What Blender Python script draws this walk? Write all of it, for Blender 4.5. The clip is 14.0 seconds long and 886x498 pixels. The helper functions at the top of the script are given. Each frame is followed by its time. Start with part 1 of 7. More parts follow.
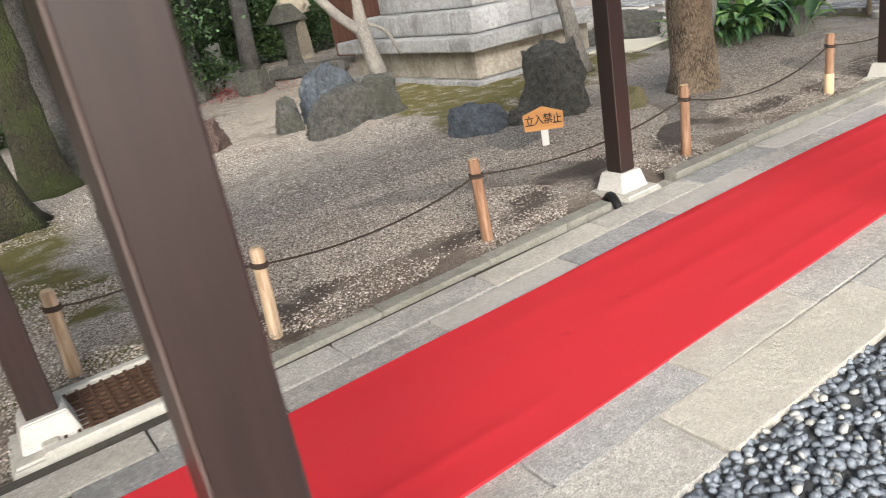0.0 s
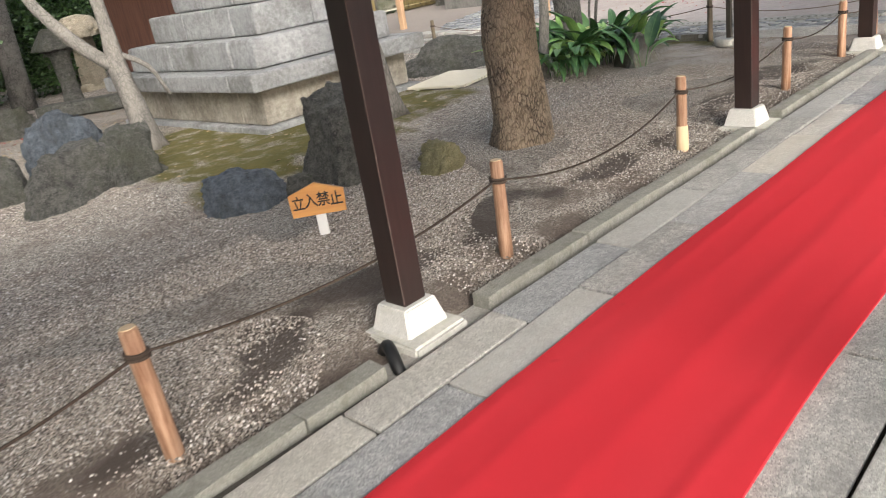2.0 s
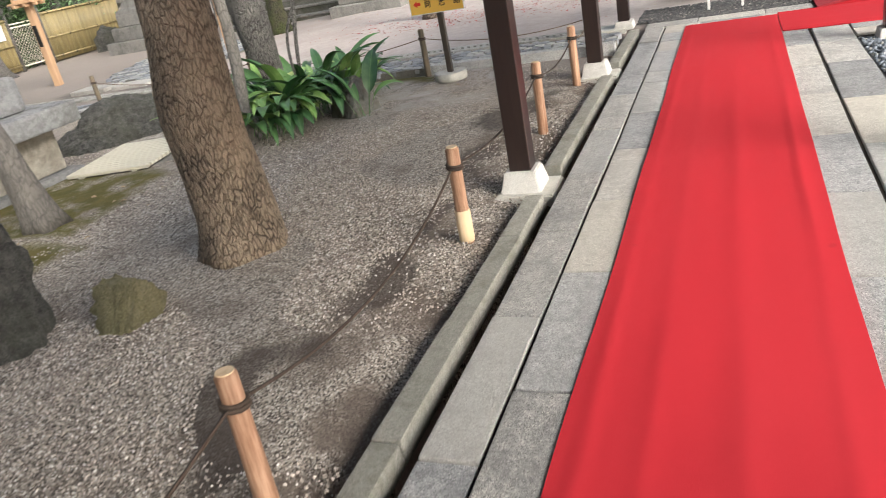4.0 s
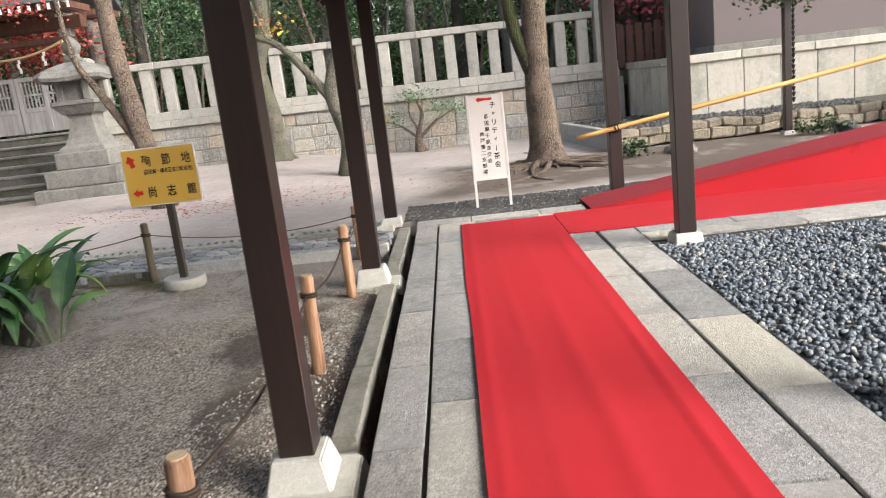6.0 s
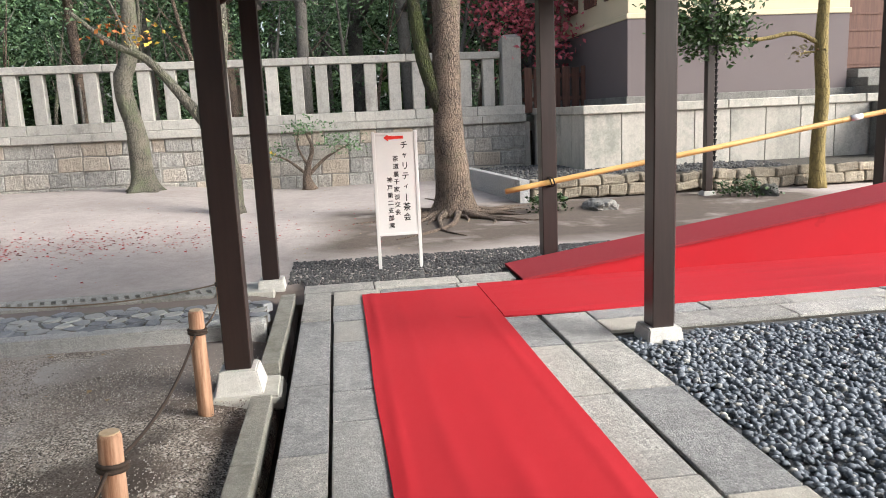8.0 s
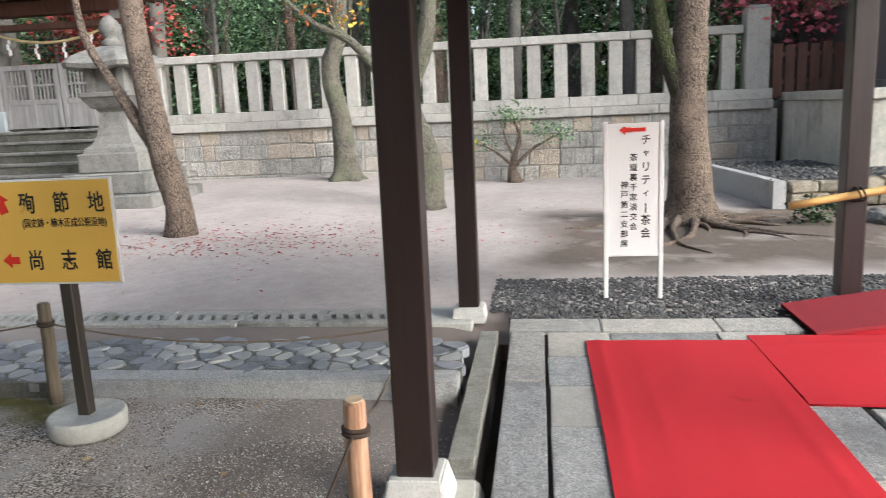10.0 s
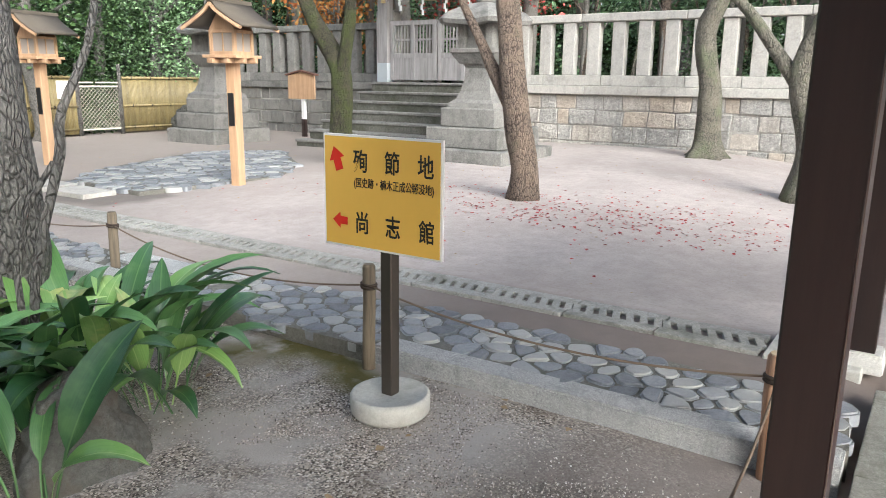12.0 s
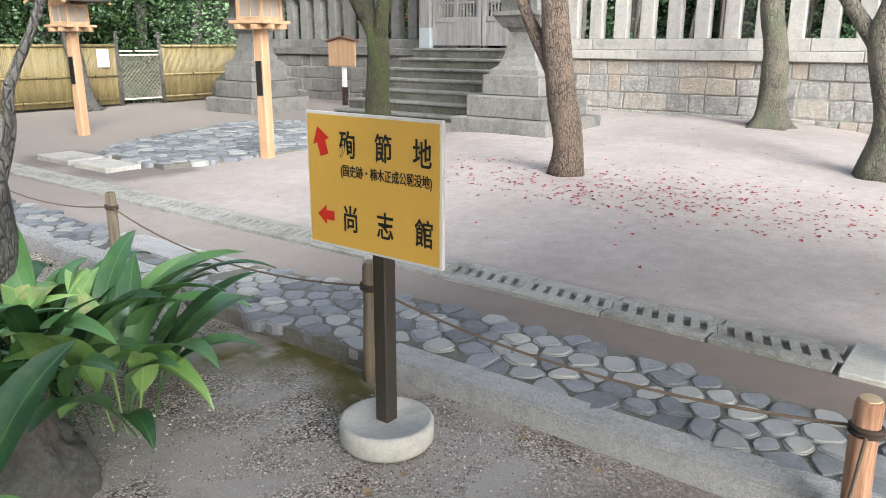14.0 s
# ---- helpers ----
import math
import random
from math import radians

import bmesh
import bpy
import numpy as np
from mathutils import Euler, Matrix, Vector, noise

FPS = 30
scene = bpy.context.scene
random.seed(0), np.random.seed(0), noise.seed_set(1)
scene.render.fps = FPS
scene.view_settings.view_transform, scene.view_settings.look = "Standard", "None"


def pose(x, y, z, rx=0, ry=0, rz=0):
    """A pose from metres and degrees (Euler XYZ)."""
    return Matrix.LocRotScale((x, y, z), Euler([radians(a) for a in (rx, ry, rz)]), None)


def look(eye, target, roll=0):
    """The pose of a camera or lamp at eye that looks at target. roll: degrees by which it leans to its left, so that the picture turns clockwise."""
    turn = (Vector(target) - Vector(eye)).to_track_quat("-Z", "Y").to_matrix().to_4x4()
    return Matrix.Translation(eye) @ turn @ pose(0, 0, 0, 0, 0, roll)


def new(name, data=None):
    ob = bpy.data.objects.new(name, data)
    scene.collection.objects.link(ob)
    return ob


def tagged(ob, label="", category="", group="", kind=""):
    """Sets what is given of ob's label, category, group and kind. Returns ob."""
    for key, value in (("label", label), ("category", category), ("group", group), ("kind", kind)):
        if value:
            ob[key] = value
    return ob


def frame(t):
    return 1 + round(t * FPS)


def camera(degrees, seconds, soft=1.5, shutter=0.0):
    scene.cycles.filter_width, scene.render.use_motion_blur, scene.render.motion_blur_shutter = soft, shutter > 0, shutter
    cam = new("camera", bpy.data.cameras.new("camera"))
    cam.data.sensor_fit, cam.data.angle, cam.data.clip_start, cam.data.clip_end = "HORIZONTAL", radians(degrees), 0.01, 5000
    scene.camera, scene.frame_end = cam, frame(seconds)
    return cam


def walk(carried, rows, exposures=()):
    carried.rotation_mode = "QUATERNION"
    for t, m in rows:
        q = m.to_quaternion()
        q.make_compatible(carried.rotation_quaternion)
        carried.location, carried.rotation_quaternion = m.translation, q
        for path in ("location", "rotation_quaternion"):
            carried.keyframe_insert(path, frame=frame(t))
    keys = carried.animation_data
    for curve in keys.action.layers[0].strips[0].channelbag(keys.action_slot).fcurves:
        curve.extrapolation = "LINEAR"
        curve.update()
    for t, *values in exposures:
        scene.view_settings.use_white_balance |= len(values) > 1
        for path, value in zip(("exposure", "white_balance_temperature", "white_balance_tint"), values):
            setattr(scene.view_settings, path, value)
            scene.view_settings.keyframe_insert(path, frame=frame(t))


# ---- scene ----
cam = camera(61.8, 14.0, soft=0.75, shutter=0.22)
PATH = [
    (0, (0.274, -0.272, 1.693), (1.261, 1.317, 0.985), -10.3),
    (0.5, (0.733, 0.018, 1.668), (1.808, 1.529, 0.92), -10.4),
    (1, (1.222, 0.37, 1.614), (2.393, 1.8, 0.851), -9.7),
    (1.5, (1.66, 0.623, 1.604), (2.858, 2.028, 0.836), -9.9),
    (2, (2.134, 0.879, 1.581), (3.401, 2.245, 0.851), -9.6),
    (2.5, (2.576, 1.234, 1.576), (3.938, 2.509, 0.855), -9.6),
    (3, (2.92, 1.538, 1.552), (4.358, 2.711, 0.807), -10.9),
    (3.5, (3.232, 1.846, 1.578), (4.82, 2.768, 0.786), -11.0),
    (3.7, (3.359, 1.928, 1.609), (4.983, 2.777, 0.807), -11.2),
    (5.8, (5.055, 2.57, 1.409), (6.993, 2.699, 0.935), -7.9),
    (6, (5.205, 2.598, 1.448), (7.157, 2.656, 1.017), -6.6),
    (6.5, (5.598, 2.66, 1.452), (7.562, 2.574, 1.083), -4.4),
    (7, (6.014, 2.709, 1.435), (7.969, 2.484, 1.081), -3.2),
    (7.2, (6.177, 2.716, 1.433), (8.125, 2.431, 1.079), -2.7),
    (9.3, (7.931, 2.756, 1.433), (9.894, 2.721, 1.054), -2.5),
    (9.5, (8.069, 2.773, 1.427), (10.032, 2.808, 1.047), -2.6),
    (10, (8.359, 2.86, 1.444), (10.306, 3.126, 1.071), -2.6),
    (10.5, (8.704, 2.915, 1.42), (10.584, 3.496, 1.06), -2.4),
    (11, (8.921, 3.011, 1.473), (10.708, 3.833, 1.111), -1.6),
    (11.5, (8.981, 3.121, 1.467), (10.67, 4.115, 1.069), -0.4),
    (12, (9.048, 3.15, 1.446), (10.665, 4.237, 0.998), 0.7),
    (12.5, (9.247, 3.131, 1.452), (10.791, 4.305, 0.964), 0.5),
    (13, (9.39, 3.227, 1.466), (10.9, 4.432, 0.949), 0.7),
    (13.5, (9.521, 3.304, 1.473), (11.012, 4.528, 0.943), 0.3),
    (14, (9.616, 3.339, 1.443), (11.137, 4.523, 0.909), 0.2),
]
walk(cam, [(t, look(eye, target, roll)) for t, eye, target, roll in PATH],
     exposures=[(0.0, 1.4, 6500, 10), (1.0, 1.22, 6500, 10), (3.7, 1.32, 6500, 10), (6.0, 1.3, 6500, 10), (9.5, 1.22, 6150, 9), (11.0, 1.45, 6080, 8), (14.0, 1.52, 6100, 8)])

# ---- light: soft late-autumn daylight under high thin cloud ----
world = bpy.data.worlds.new("sky")
scene.world = world
world.use_nodes = True
wn = world.node_tree.nodes
sky = wn.new("ShaderNodeTexSky")
sky.sky_type, sky.sun_disc = "NISHITA", False
sky.sun_elevation, sky.sun_rotation = radians(30), radians(208)
sky.air_density, sky.dust_density, sky.ozone_density = 1.0, 4.0, 1.0
sky_mute = wn.new("ShaderNodeHueSaturation")
sky_mute.inputs["Saturation"].default_value = 0.6
world.node_tree.links.new(sky.outputs[0], sky_mute.inputs["Color"])
world.node_tree.links.new(sky_mute.outputs[0], wn["Background"].inputs[0])
wn["Background"].inputs[1].default_value = 0.135
sun_data = bpy.data.lights.new("sun", "SUN")
sun_data.energy, sun_data.angle, sun_data.color = 1.9, radians(36), (1.0, 0.985, 0.96)
sun = new("sun", sun_data)
sun.matrix_world = look((-7, -24, 18.5), (8, 4, 0))

# ---- materials ----


def rgb(c):
    return (c[0], c[1], c[2], 1.0)


class Nodes:
    """Short hand for one node material."""

    def __init__(self, name, rough=0.8, metal=0.0, spec=0.5):
        self.mat = bpy.data.materials.new(name)
        self.mat.use_nodes = True
        self.tree = self.mat.node_tree
        self.bsdf = self.tree.nodes["Principled BSDF"]
        self.bsdf.inputs["Roughness"].default_value = rough
        self.bsdf.inputs["Metallic"].default_value = metal
        self.bsdf.inputs["Specular IOR Level"].default_value = spec
        tc = self.node("ShaderNodeTexCoord")
        info = self.node("ShaderNodeObjectInfo")
        self.random = info.outputs["Random"]
        shift = self.node("ShaderNodeVectorMath", operation="MULTIPLY_ADD")
        shift.inputs[1].default_value = (1, 1, 1)
        mul = self.math("MULTIPLY", self.random, 37.0)
        self.link(tc.outputs["Object"], shift.inputs[0])
        self.link(mul, shift.inputs[2])
        self.vec = shift.outputs[0]
        self.place = self.node("ShaderNodeNewGeometry").outputs["Position"]

    def node(self, kind, **props):
        n = self.tree.nodes.new(kind)
        if "operation" in props:
            n.operation = props["operation"]
        return n

    def link(self, a, b):
        self.tree.links.new(a, b)

    def put(self, a, socket):
        if isinstance(a, (int, float)):
            socket.default_value = a
        else:
            self.link(a, socket)

    def math(self, op, a, b=0.0):
        n = self.node("ShaderNodeMath", operation=op)
        self.put(a, n.inputs[0])
        self.put(b, n.inputs[1])
        return n.outputs[0]

    def stretch(self, sx, sy, sz, vec=None):
        n = self.node("ShaderNodeVectorMath", operation="MULTIPLY")
        self.link(vec or self.vec, n.inputs[0])
        n.inputs[1].default_value = (sx, sy, sz)
        return n.outputs[0]

    def noise(self, scale, detail=4.0, rough=0.6, vec=None):
        n = self.node("ShaderNodeTexNoise")
        self.link(vec or self.vec, n.inputs["Vector"])
        n.inputs["Scale"].default_value = scale
        n.inputs["Detail"].default_value = detail
        n.inputs["Roughness"].default_value = rough
        return n.outputs["Fac"]

    def cells(self, scale, vec=None, out="Distance"):
        n = self.node("ShaderNodeTexVoronoi")
        self.link(vec or self.vec, n.inputs["Vector"])
        n.inputs["Scale"].default_value = scale
        return n.outputs[out]

    def ramp(self, fac, lo, hi):
        n = self.node("ShaderNodeMapRange")
        self.put(fac, n.inputs["Value"])
        n.inputs["From Min"].default_value = lo
        n.inputs["From Max"].default_value = hi
        return n.outputs["Result"]

    def mix(self, fac, a, b, blend="MIX"):
        n = self.node("ShaderNodeMix")
        n.data_type = "RGBA"
        n.blend_type = blend
        self.put(fac, n.inputs[0])
        for c, sock in ((a, n.inputs[6]), (b, n.inputs[7])):
            if isinstance(c, tuple):
                sock.default_value = rgb(c)
            else:
                self.link(c, sock)
        return n.outputs[2]

    def vary(self, colour, amount, source=None):
        """Lighter or darker from object to object, or from island to island."""
        n = self.node("ShaderNodeHueSaturation")
        self.link(colour, n.inputs["Color"])
        v = self.math("MULTIPLY_ADD", source or self.random, amount)
        self.tree.nodes[-1].inputs[2].default_value = 1 - amount / 2
        self.link(v, n.inputs["Value"])
        return n.outputs[0]

    def island(self):
        return self.node("ShaderNodeNewGeometry").outputs["Random Per Island"]

    def colour(self, c):
        if isinstance(c, tuple):
            self.bsdf.inputs["Base Color"].default_value = rgb(c)
        else:
            self.link(c, self.bsdf.inputs["Base Color"])

    def bump(self, height, strength=0.4, distance=0.01):
        n = self.node("ShaderNodeBump")
        n.inputs["Strength"].default_value = strength
        n.inputs["Distance"].default_value = distance
        self.link(height, n.inputs["Height"])
        self.link(n.outputs[0], self.bsdf.inputs["Normal"])


def stone_mat(name, a, b, stain, scale=30.0, vary=0.25, rough=0.85, bump=0.5, stain_at=0.55, dist=0.008, tint=None, speck=0.45):
    m = Nodes(name, rough)
    grain = m.noise(scale * 1.6, 8, 0.8)
    fleck = m.cells(scale * 11, None, "Color")
    fv = m.node("ShaderNodeSeparateColor")
    m.link(fleck, fv.inputs[0])
    cloud = m.noise(scale * 0.1, 6, 0.7)
    blotch = m.noise(scale * 0.33, 6, 0.7)
    c = m.mix(m.ramp(grain, 0.36, 0.64), a, b)
    c = m.mix(m.math("MULTIPLY", m.ramp(fv.outputs[0], 0.62, 0.95), speck), c, (b[0] * 0.45, b[1] * 0.45, b[2] * 0.45))
    c = m.mix(m.math("MULTIPLY", m.ramp(fv.outputs[1], 0.75, 0.98), speck), c, (a[0] * 1.45, a[1] * 1.45, a[2] * 1.4))
    c = m.mix(m.math("MULTIPLY", m.ramp(blotch, 0.5, 0.66), 0.45), c, (b[0] * 0.75, b[1] * 0.75, b[2] * 0.73))
    c = m.mix(m.math("MULTIPLY", m.ramp(cloud, stain_at, stain_at + 0.18), 0.7), c, stain)
    streak = m.noise(1.0, 5, 0.65, m.stretch(9, 9, 0.9))
    c = m.mix(m.math("MULTIPLY", m.ramp(streak, 0.52, 0.7), 0.35), c, stain)
    if tint:
        c = m.mix(m.math("MULTIPLY", m.ramp(m.random, 0.55, 0.9), 0.6), c, tint)
    m.colour(m.vary(c, vary))
    h = m.math("ADD", m.math("MULTIPLY", grain, 1.2), m.math("MULTIPLY", blotch, 1.0))
    m.bump(h, min(1.0, bump * 1.5), dist * 1.6)
    return m.mat


def wood_mat(name, a, b, along=2, scale=18.0, rough=0.6, bump=0.25, vary=0.2):
    m = Nodes(name, rough)
    s = [scale, scale, scale]
    s[along] = scale * 0.07
    v = m.stretch(*s)
    grain = m.noise(1.0, 6, 0.7, v)
    c = m.mix(m.ramp(grain, 0.4, 0.62), a, b)
    c = m.mix(m.math("MULTIPLY", m.ramp(m.noise(2.3), 0.5, 0.75), 0.35), c, (a[0] * 0.5, a[1] * 0.5, a[2] * 0.5))
    m.colour(m.vary(c, vary))
    m.bump(grain, bump, 0.004)
    return m.mat


def bark_mat(name, a, b, moss=None, moss_at=0.5, ridge=9.0, bump=0.9):
    m = Nodes(name, 0.92)
    warp = m.node("ShaderNodeTexNoise")
    m.link(m.vec, warp.inputs["Vector"])
    warp.inputs["Scale"].default_value = 9.0
    add = m.node("ShaderNodeVectorMath", operation="MULTIPLY_ADD")
    m.link(warp.outputs["Color"], add.inputs[0])
    add.inputs[1].default_value = (0.05, 0.05, 0.09)
    m.link(m.vec, add.inputs[2])
    plates = m.node("ShaderNodeTexVoronoi")
    plates.feature = "DISTANCE_TO_EDGE"
    plates.inputs["Scale"].default_value = 1.0
    m.link(m.stretch(ridge * 1.6, ridge * 1.6, ridge * 0.5, add.outputs[0]), plates.inputs["Vector"])
    crack = m.ramp(plates.outputs["Distance"], 0.01, 0.17)
    fine = m.ramp(m.noise(2.7, 6, 0.7, m.stretch(ridge * 1.5, ridge * 1.5, ridge * 0.6)), 0.3, 0.7)
    h = m.math("ADD", crack, m.math("MULTIPLY", fine, 0.45))
    broken = m.math("MULTIPLY", m.math("SUBTRACT", 1.0, crack), m.ramp(m.noise(11, 4), 0.25, 0.5))
    tone = m.math("MULTIPLY", m.math("SUBTRACT", 1.0, m.math("MULTIPLY", broken, 0.85)), m.math("ADD", m.math("MULTIPLY", fine, 0.6), 0.4))
    c = m.mix(tone, b, a)
    c = m.mix(m.math("MULTIPLY", m.ramp(m.noise(3.0, 5), 0.45, 0.7), 0.45), c, (a[0] * 1.35, a[1] * 1.33, a[2] * 1.28))
    if moss:
        c = m.mix(m.math("MULTIPLY", m.ramp(m.noise(2.2, 6, 0.7), moss_at, moss_at + 0.16), 0.85), c, moss)
    m.colour(c)
    m.bump(h, bump, 0.03)
    return m.mat


def leaf_mat(name, a, b, vary=0.5, rough=0.45, spec=0.4):
    m = Nodes(name, rough, 0.0, spec)
    isl = m.island()
    c = m.mix(isl, a, b)
    c = m.mix(m.ramp(m.random, 0.2, 0.9), c, b)
    m.colour(m.vary(c, vary, isl))
    m.bsdf.inputs["Transmission Weight"].default_value = 0.0
    m.bsdf.inputs["Subsurface Weight"].default_value = 0.0
    return m.mat


def plain_mat(name, c, rough=0.6, metal=0.0, grain=0.15, scale=40.0, bump=0.1):
    m = Nodes(name, rough, metal)
    n = m.noise(scale, 5)
    dirt = m.ramp(m.noise(2.5, 5), 0.5, 0.75)
    dark = tuple(x * (1 - grain * 2) for x in c)
    k = m.mix(m.math("MULTIPLY", n, 0.6), c, dark)
    k = m.mix(m.math("MULTIPLY", dirt, grain), k, tuple(x * 0.45 for x in c))
    m.colour(k)
    m.bump(n, bump, 0.003)
    return m.mat


# paving, kerbs and stonework
M_SLAB = stone_mat("granite_slab", (0.68, 0.665, 0.625), (0.40, 0.39, 0.365), (0.30, 0.295, 0.28), 20, 0.5, 0.8, 1.0, 0.5, 0.014, (0.47, 0.435, 0.36), 0.75)
M_SLAB_GREY = stone_mat("granite_slab_grey", (0.55, 0.555, 0.55), (0.30, 0.304, 0.304), (0.24, 0.243, 0.243), 20, 0.5, 0.75, 0.9, 0.5, 0.012, (0.40, 0.385, 0.34), 0.75)
M_KERB_SPECKLED = stone_mat("speckled_granite_kerb", (0.62, 0.62, 0.60), (0.30, 0.302, 0.30), (0.22, 0.215, 0.18), 60, 0.12, 0.85, 0.7, 0.6, 0.006, None, 0.8)
# step risers: their shade is put into this dark stone colour
M_RISER = stone_mat("shaded_stone_riser", (0.17, 0.165, 0.14), (0.09, 0.088, 0.075), (0.05, 0.055, 0.03), 18, 0.3, 0.95, 0.5, 0.45, 0.01, None, 0.15)
M_KERB = stone_mat("kerb_stone", (0.40, 0.39, 0.345), (0.26, 0.255, 0.22), (0.17, 0.175, 0.13), 40, 0.25, 0.9, 0.7, 0.5)
M_GRANITE = stone_mat("pale_granite", (0.50, 0.478, 0.432), (0.36, 0.347, 0.316), (0.20, 0.19, 0.17), 18, 0.22, 0.85, 0.3, 0.55, 0.008, None, 0.15)
M_GRANITE_OLD = stone_mat("weathered_granite", (0.27, 0.26, 0.237), (0.16, 0.155, 0.142), (0.08, 0.08, 0.07), 24, 0.2, 0.9, 0.4, 0.5, 0.008, None, 0.15)
M_WALLSTONE = stone_mat("rough_wall_stone", (0.74, 0.72, 0.665), (0.40, 0.388, 0.36), (0.22, 0.205, 0.185), 10, 0.4, 0.9, 1.0, 0.52, 0.04, (0.50, 0.40, 0.29), 0.3)
M_PANELSTONE = stone_mat("stained_pale_panel", (0.56, 0.53, 0.465), (0.43, 0.407, 0.36), (0.24, 0.25, 0.21), 16, 0.25, 0.85, 0.35, 0.5, 0.008, None, 0.15)
M_PLINTH = stone_mat("plinth_stone", (0.46, 0.465, 0.46), (0.29, 0.295, 0.295), (0.14, 0.135, 0.12), 12, 0.3, 0.85, 0.8, 0.47, 0.02, None, 0.08)
M_PLINTH_LOW = stone_mat("plinth_stone_stained", (0.46, 0.42, 0.35), (0.29, 0.265, 0.22), (0.13, 0.11, 0.085), 12, 0.2, 0.9, 0.5, 0.44, 0.014, None, 0.08)
M_ROCK = stone_mat("dark_garden_rock", (0.25, 0.245, 0.22), (0.06, 0.062, 0.056), (0.12, 0.125, 0.08), 9, 0.25, 0.85, 1.0, 0.5, 0.07, None, 0.3)
M_ROCK_BLUE = stone_mat("blue_garden_rock", (0.22, 0.26, 0.30), (0.06, 0.072, 0.09), (0.12, 0.13, 0.10), 9, 0.2, 0.8, 1.0, 0.6, 0.05, None, 0.1)
M_ROCK_MOSS = stone_mat("mossy_rock", (0.40, 0.35, 0.20), (0.26, 0.24, 0.12), (0.32, 0.30, 0.22), 14, 0.2, 0.95, 0.9, 0.6, 0.04)
M_RUBBLE = stone_mat("buff_rubble", (0.52, 0.45, 0.34), (0.34, 0.295, 0.225), (0.20, 0.18, 0.14), 14, 0.4, 0.9, 0.9, 0.55, 0.03)
M_WOODFLOOR = stone_mat("leaf_litter", (0.16, 0.11, 0.07), (0.08, 0.06, 0.045), (0.06, 0.06, 0.03), 20, 0.1, 0.95, 1.0, 0.5, 0.03)
M_ROCK_SMOOTH = stone_mat("worn_grey_boulder", (0.20, 0.20, 0.18), (0.10, 0.102, 0.092), (0.17, 0.13, 0.085), 16, 0.15, 0.85, 0.8, 0.5, 0.012, None, 0.15)
M_REDSTONE = stone_mat("red_brown_rock", (0.20, 0.13, 0.11), (0.11, 0.075, 0.065), (0.15, 0.12, 0.10), 14, 0.2, 0.9, 0.8, 0.6, 0.04)
M_COBBLE = stone_mat("blue_grey_cobble", (0.31, 0.325, 0.345), (0.20, 0.213, 0.232), (0.33, 0.33, 0.32), 22, 0.75, 0.5, 0.5, 0.6, 0.006, (0.36, 0.35, 0.31), 0.25)
M_CONCRETE = stone_mat("cast_concrete", (0.58, 0.57, 0.52), (0.46, 0.45, 0.40), (0.33, 0.33, 0.25), 35, 0.1, 0.9, 0.3, 0.6, 0.008, None, 0.2)
M_WHITECONC = stone_mat("white_rendered_base", (0.62, 0.61, 0.575), (0.53, 0.52, 0.49), (0.48, 0.47, 0.42), 30, 0.08, 0.8, 0.2, 0.6, 0.004)
M_CEMENT = stone_mat("grey_bedding_mortar", (0.23, 0.22, 0.19), (0.13, 0.125, 0.105), (0.12, 0.125, 0.09), 30, 0.1, 0.95, 0.5)
M_DRAINLID = stone_mat("aged_concrete_lid", (0.46, 0.45, 0.41), (0.30, 0.293, 0.265), (0.15, 0.155, 0.12), 30, 0.25, 0.9, 0.6, 0.5, 0.006)
M_MORTAR = stone_mat("mortar", (0.50, 0.48, 0.43), (0.34, 0.325, 0.29), (0.16, 0.15, 0.13), 40, 0.1)
M_JOINT = stone_mat("soil_joint", (0.10, 0.09, 0.075), (0.055, 0.05, 0.04), (0.04, 0.04, 0.03), 40, 0.1)
M_PEBBLE_BED = stone_mat("pebble_bed_soil", (0.09, 0.095, 0.10), (0.06, 0.062, 0.065), (0.02, 0.02, 0.02), 60, 0.1)
# timber, metal, cloth
M_COLUMN = wood_mat("dark_brown_column", (0.027, 0.0155, 0.013), (0.019, 0.011, 0.0095), 2, 26, 0.40, 0.12, 0.1)
M_COLUMN.node_tree.nodes["Principled BSDF"].inputs["Specular IOR Level"].default_value = 0.65
M_PALE_EDGE = plain_mat("pale_paint_edge", (0.15, 0.11, 0.095), 0.7, 0, 0.4, 60, 0.3)
M_ROOFWOOD = wood_mat("roof_timber", (0.085, 0.05, 0.035), (0.05, 0.03, 0.022), 0, 20, 0.6, 0.2)
M_STAKE = wood_mat("cypress_stake", (0.50, 0.31, 0.20), (0.24, 0.115, 0.06), 2, 34, 0.7, 0.7, 0.35)
M_STAKE_PALE = wood_mat("bleached_cypress_stake", (0.60, 0.47, 0.34), (0.32, 0.22, 0.13), 2, 34, 0.75, 0.7, 0.3)
M_STAKE_OLD = wood_mat("grey_old_stake", (0.20, 0.16, 0.11), (0.10, 0.08, 0.055), 2, 22, 0.85, 0.6, 0.3)
M_STAKE_NEW = wood_mat("fresh_pale_wood", (0.70, 0.55, 0.36), (0.58, 0.43, 0.26), 2, 20, 0.6, 0.2, 0.1)
M_LAMPWOOD = wood_mat("pale_cypress", (0.52, 0.34, 0.205), (0.42, 0.26, 0.145), 2, 12, 0.55, 0.15, 0.08)
M_SIGNWOOD = wood_mat("orange_sign_wood", (0.66, 0.33, 0.11), (0.55, 0.25, 0.08), 1, 14, 0.5, 0.15, 0.05)
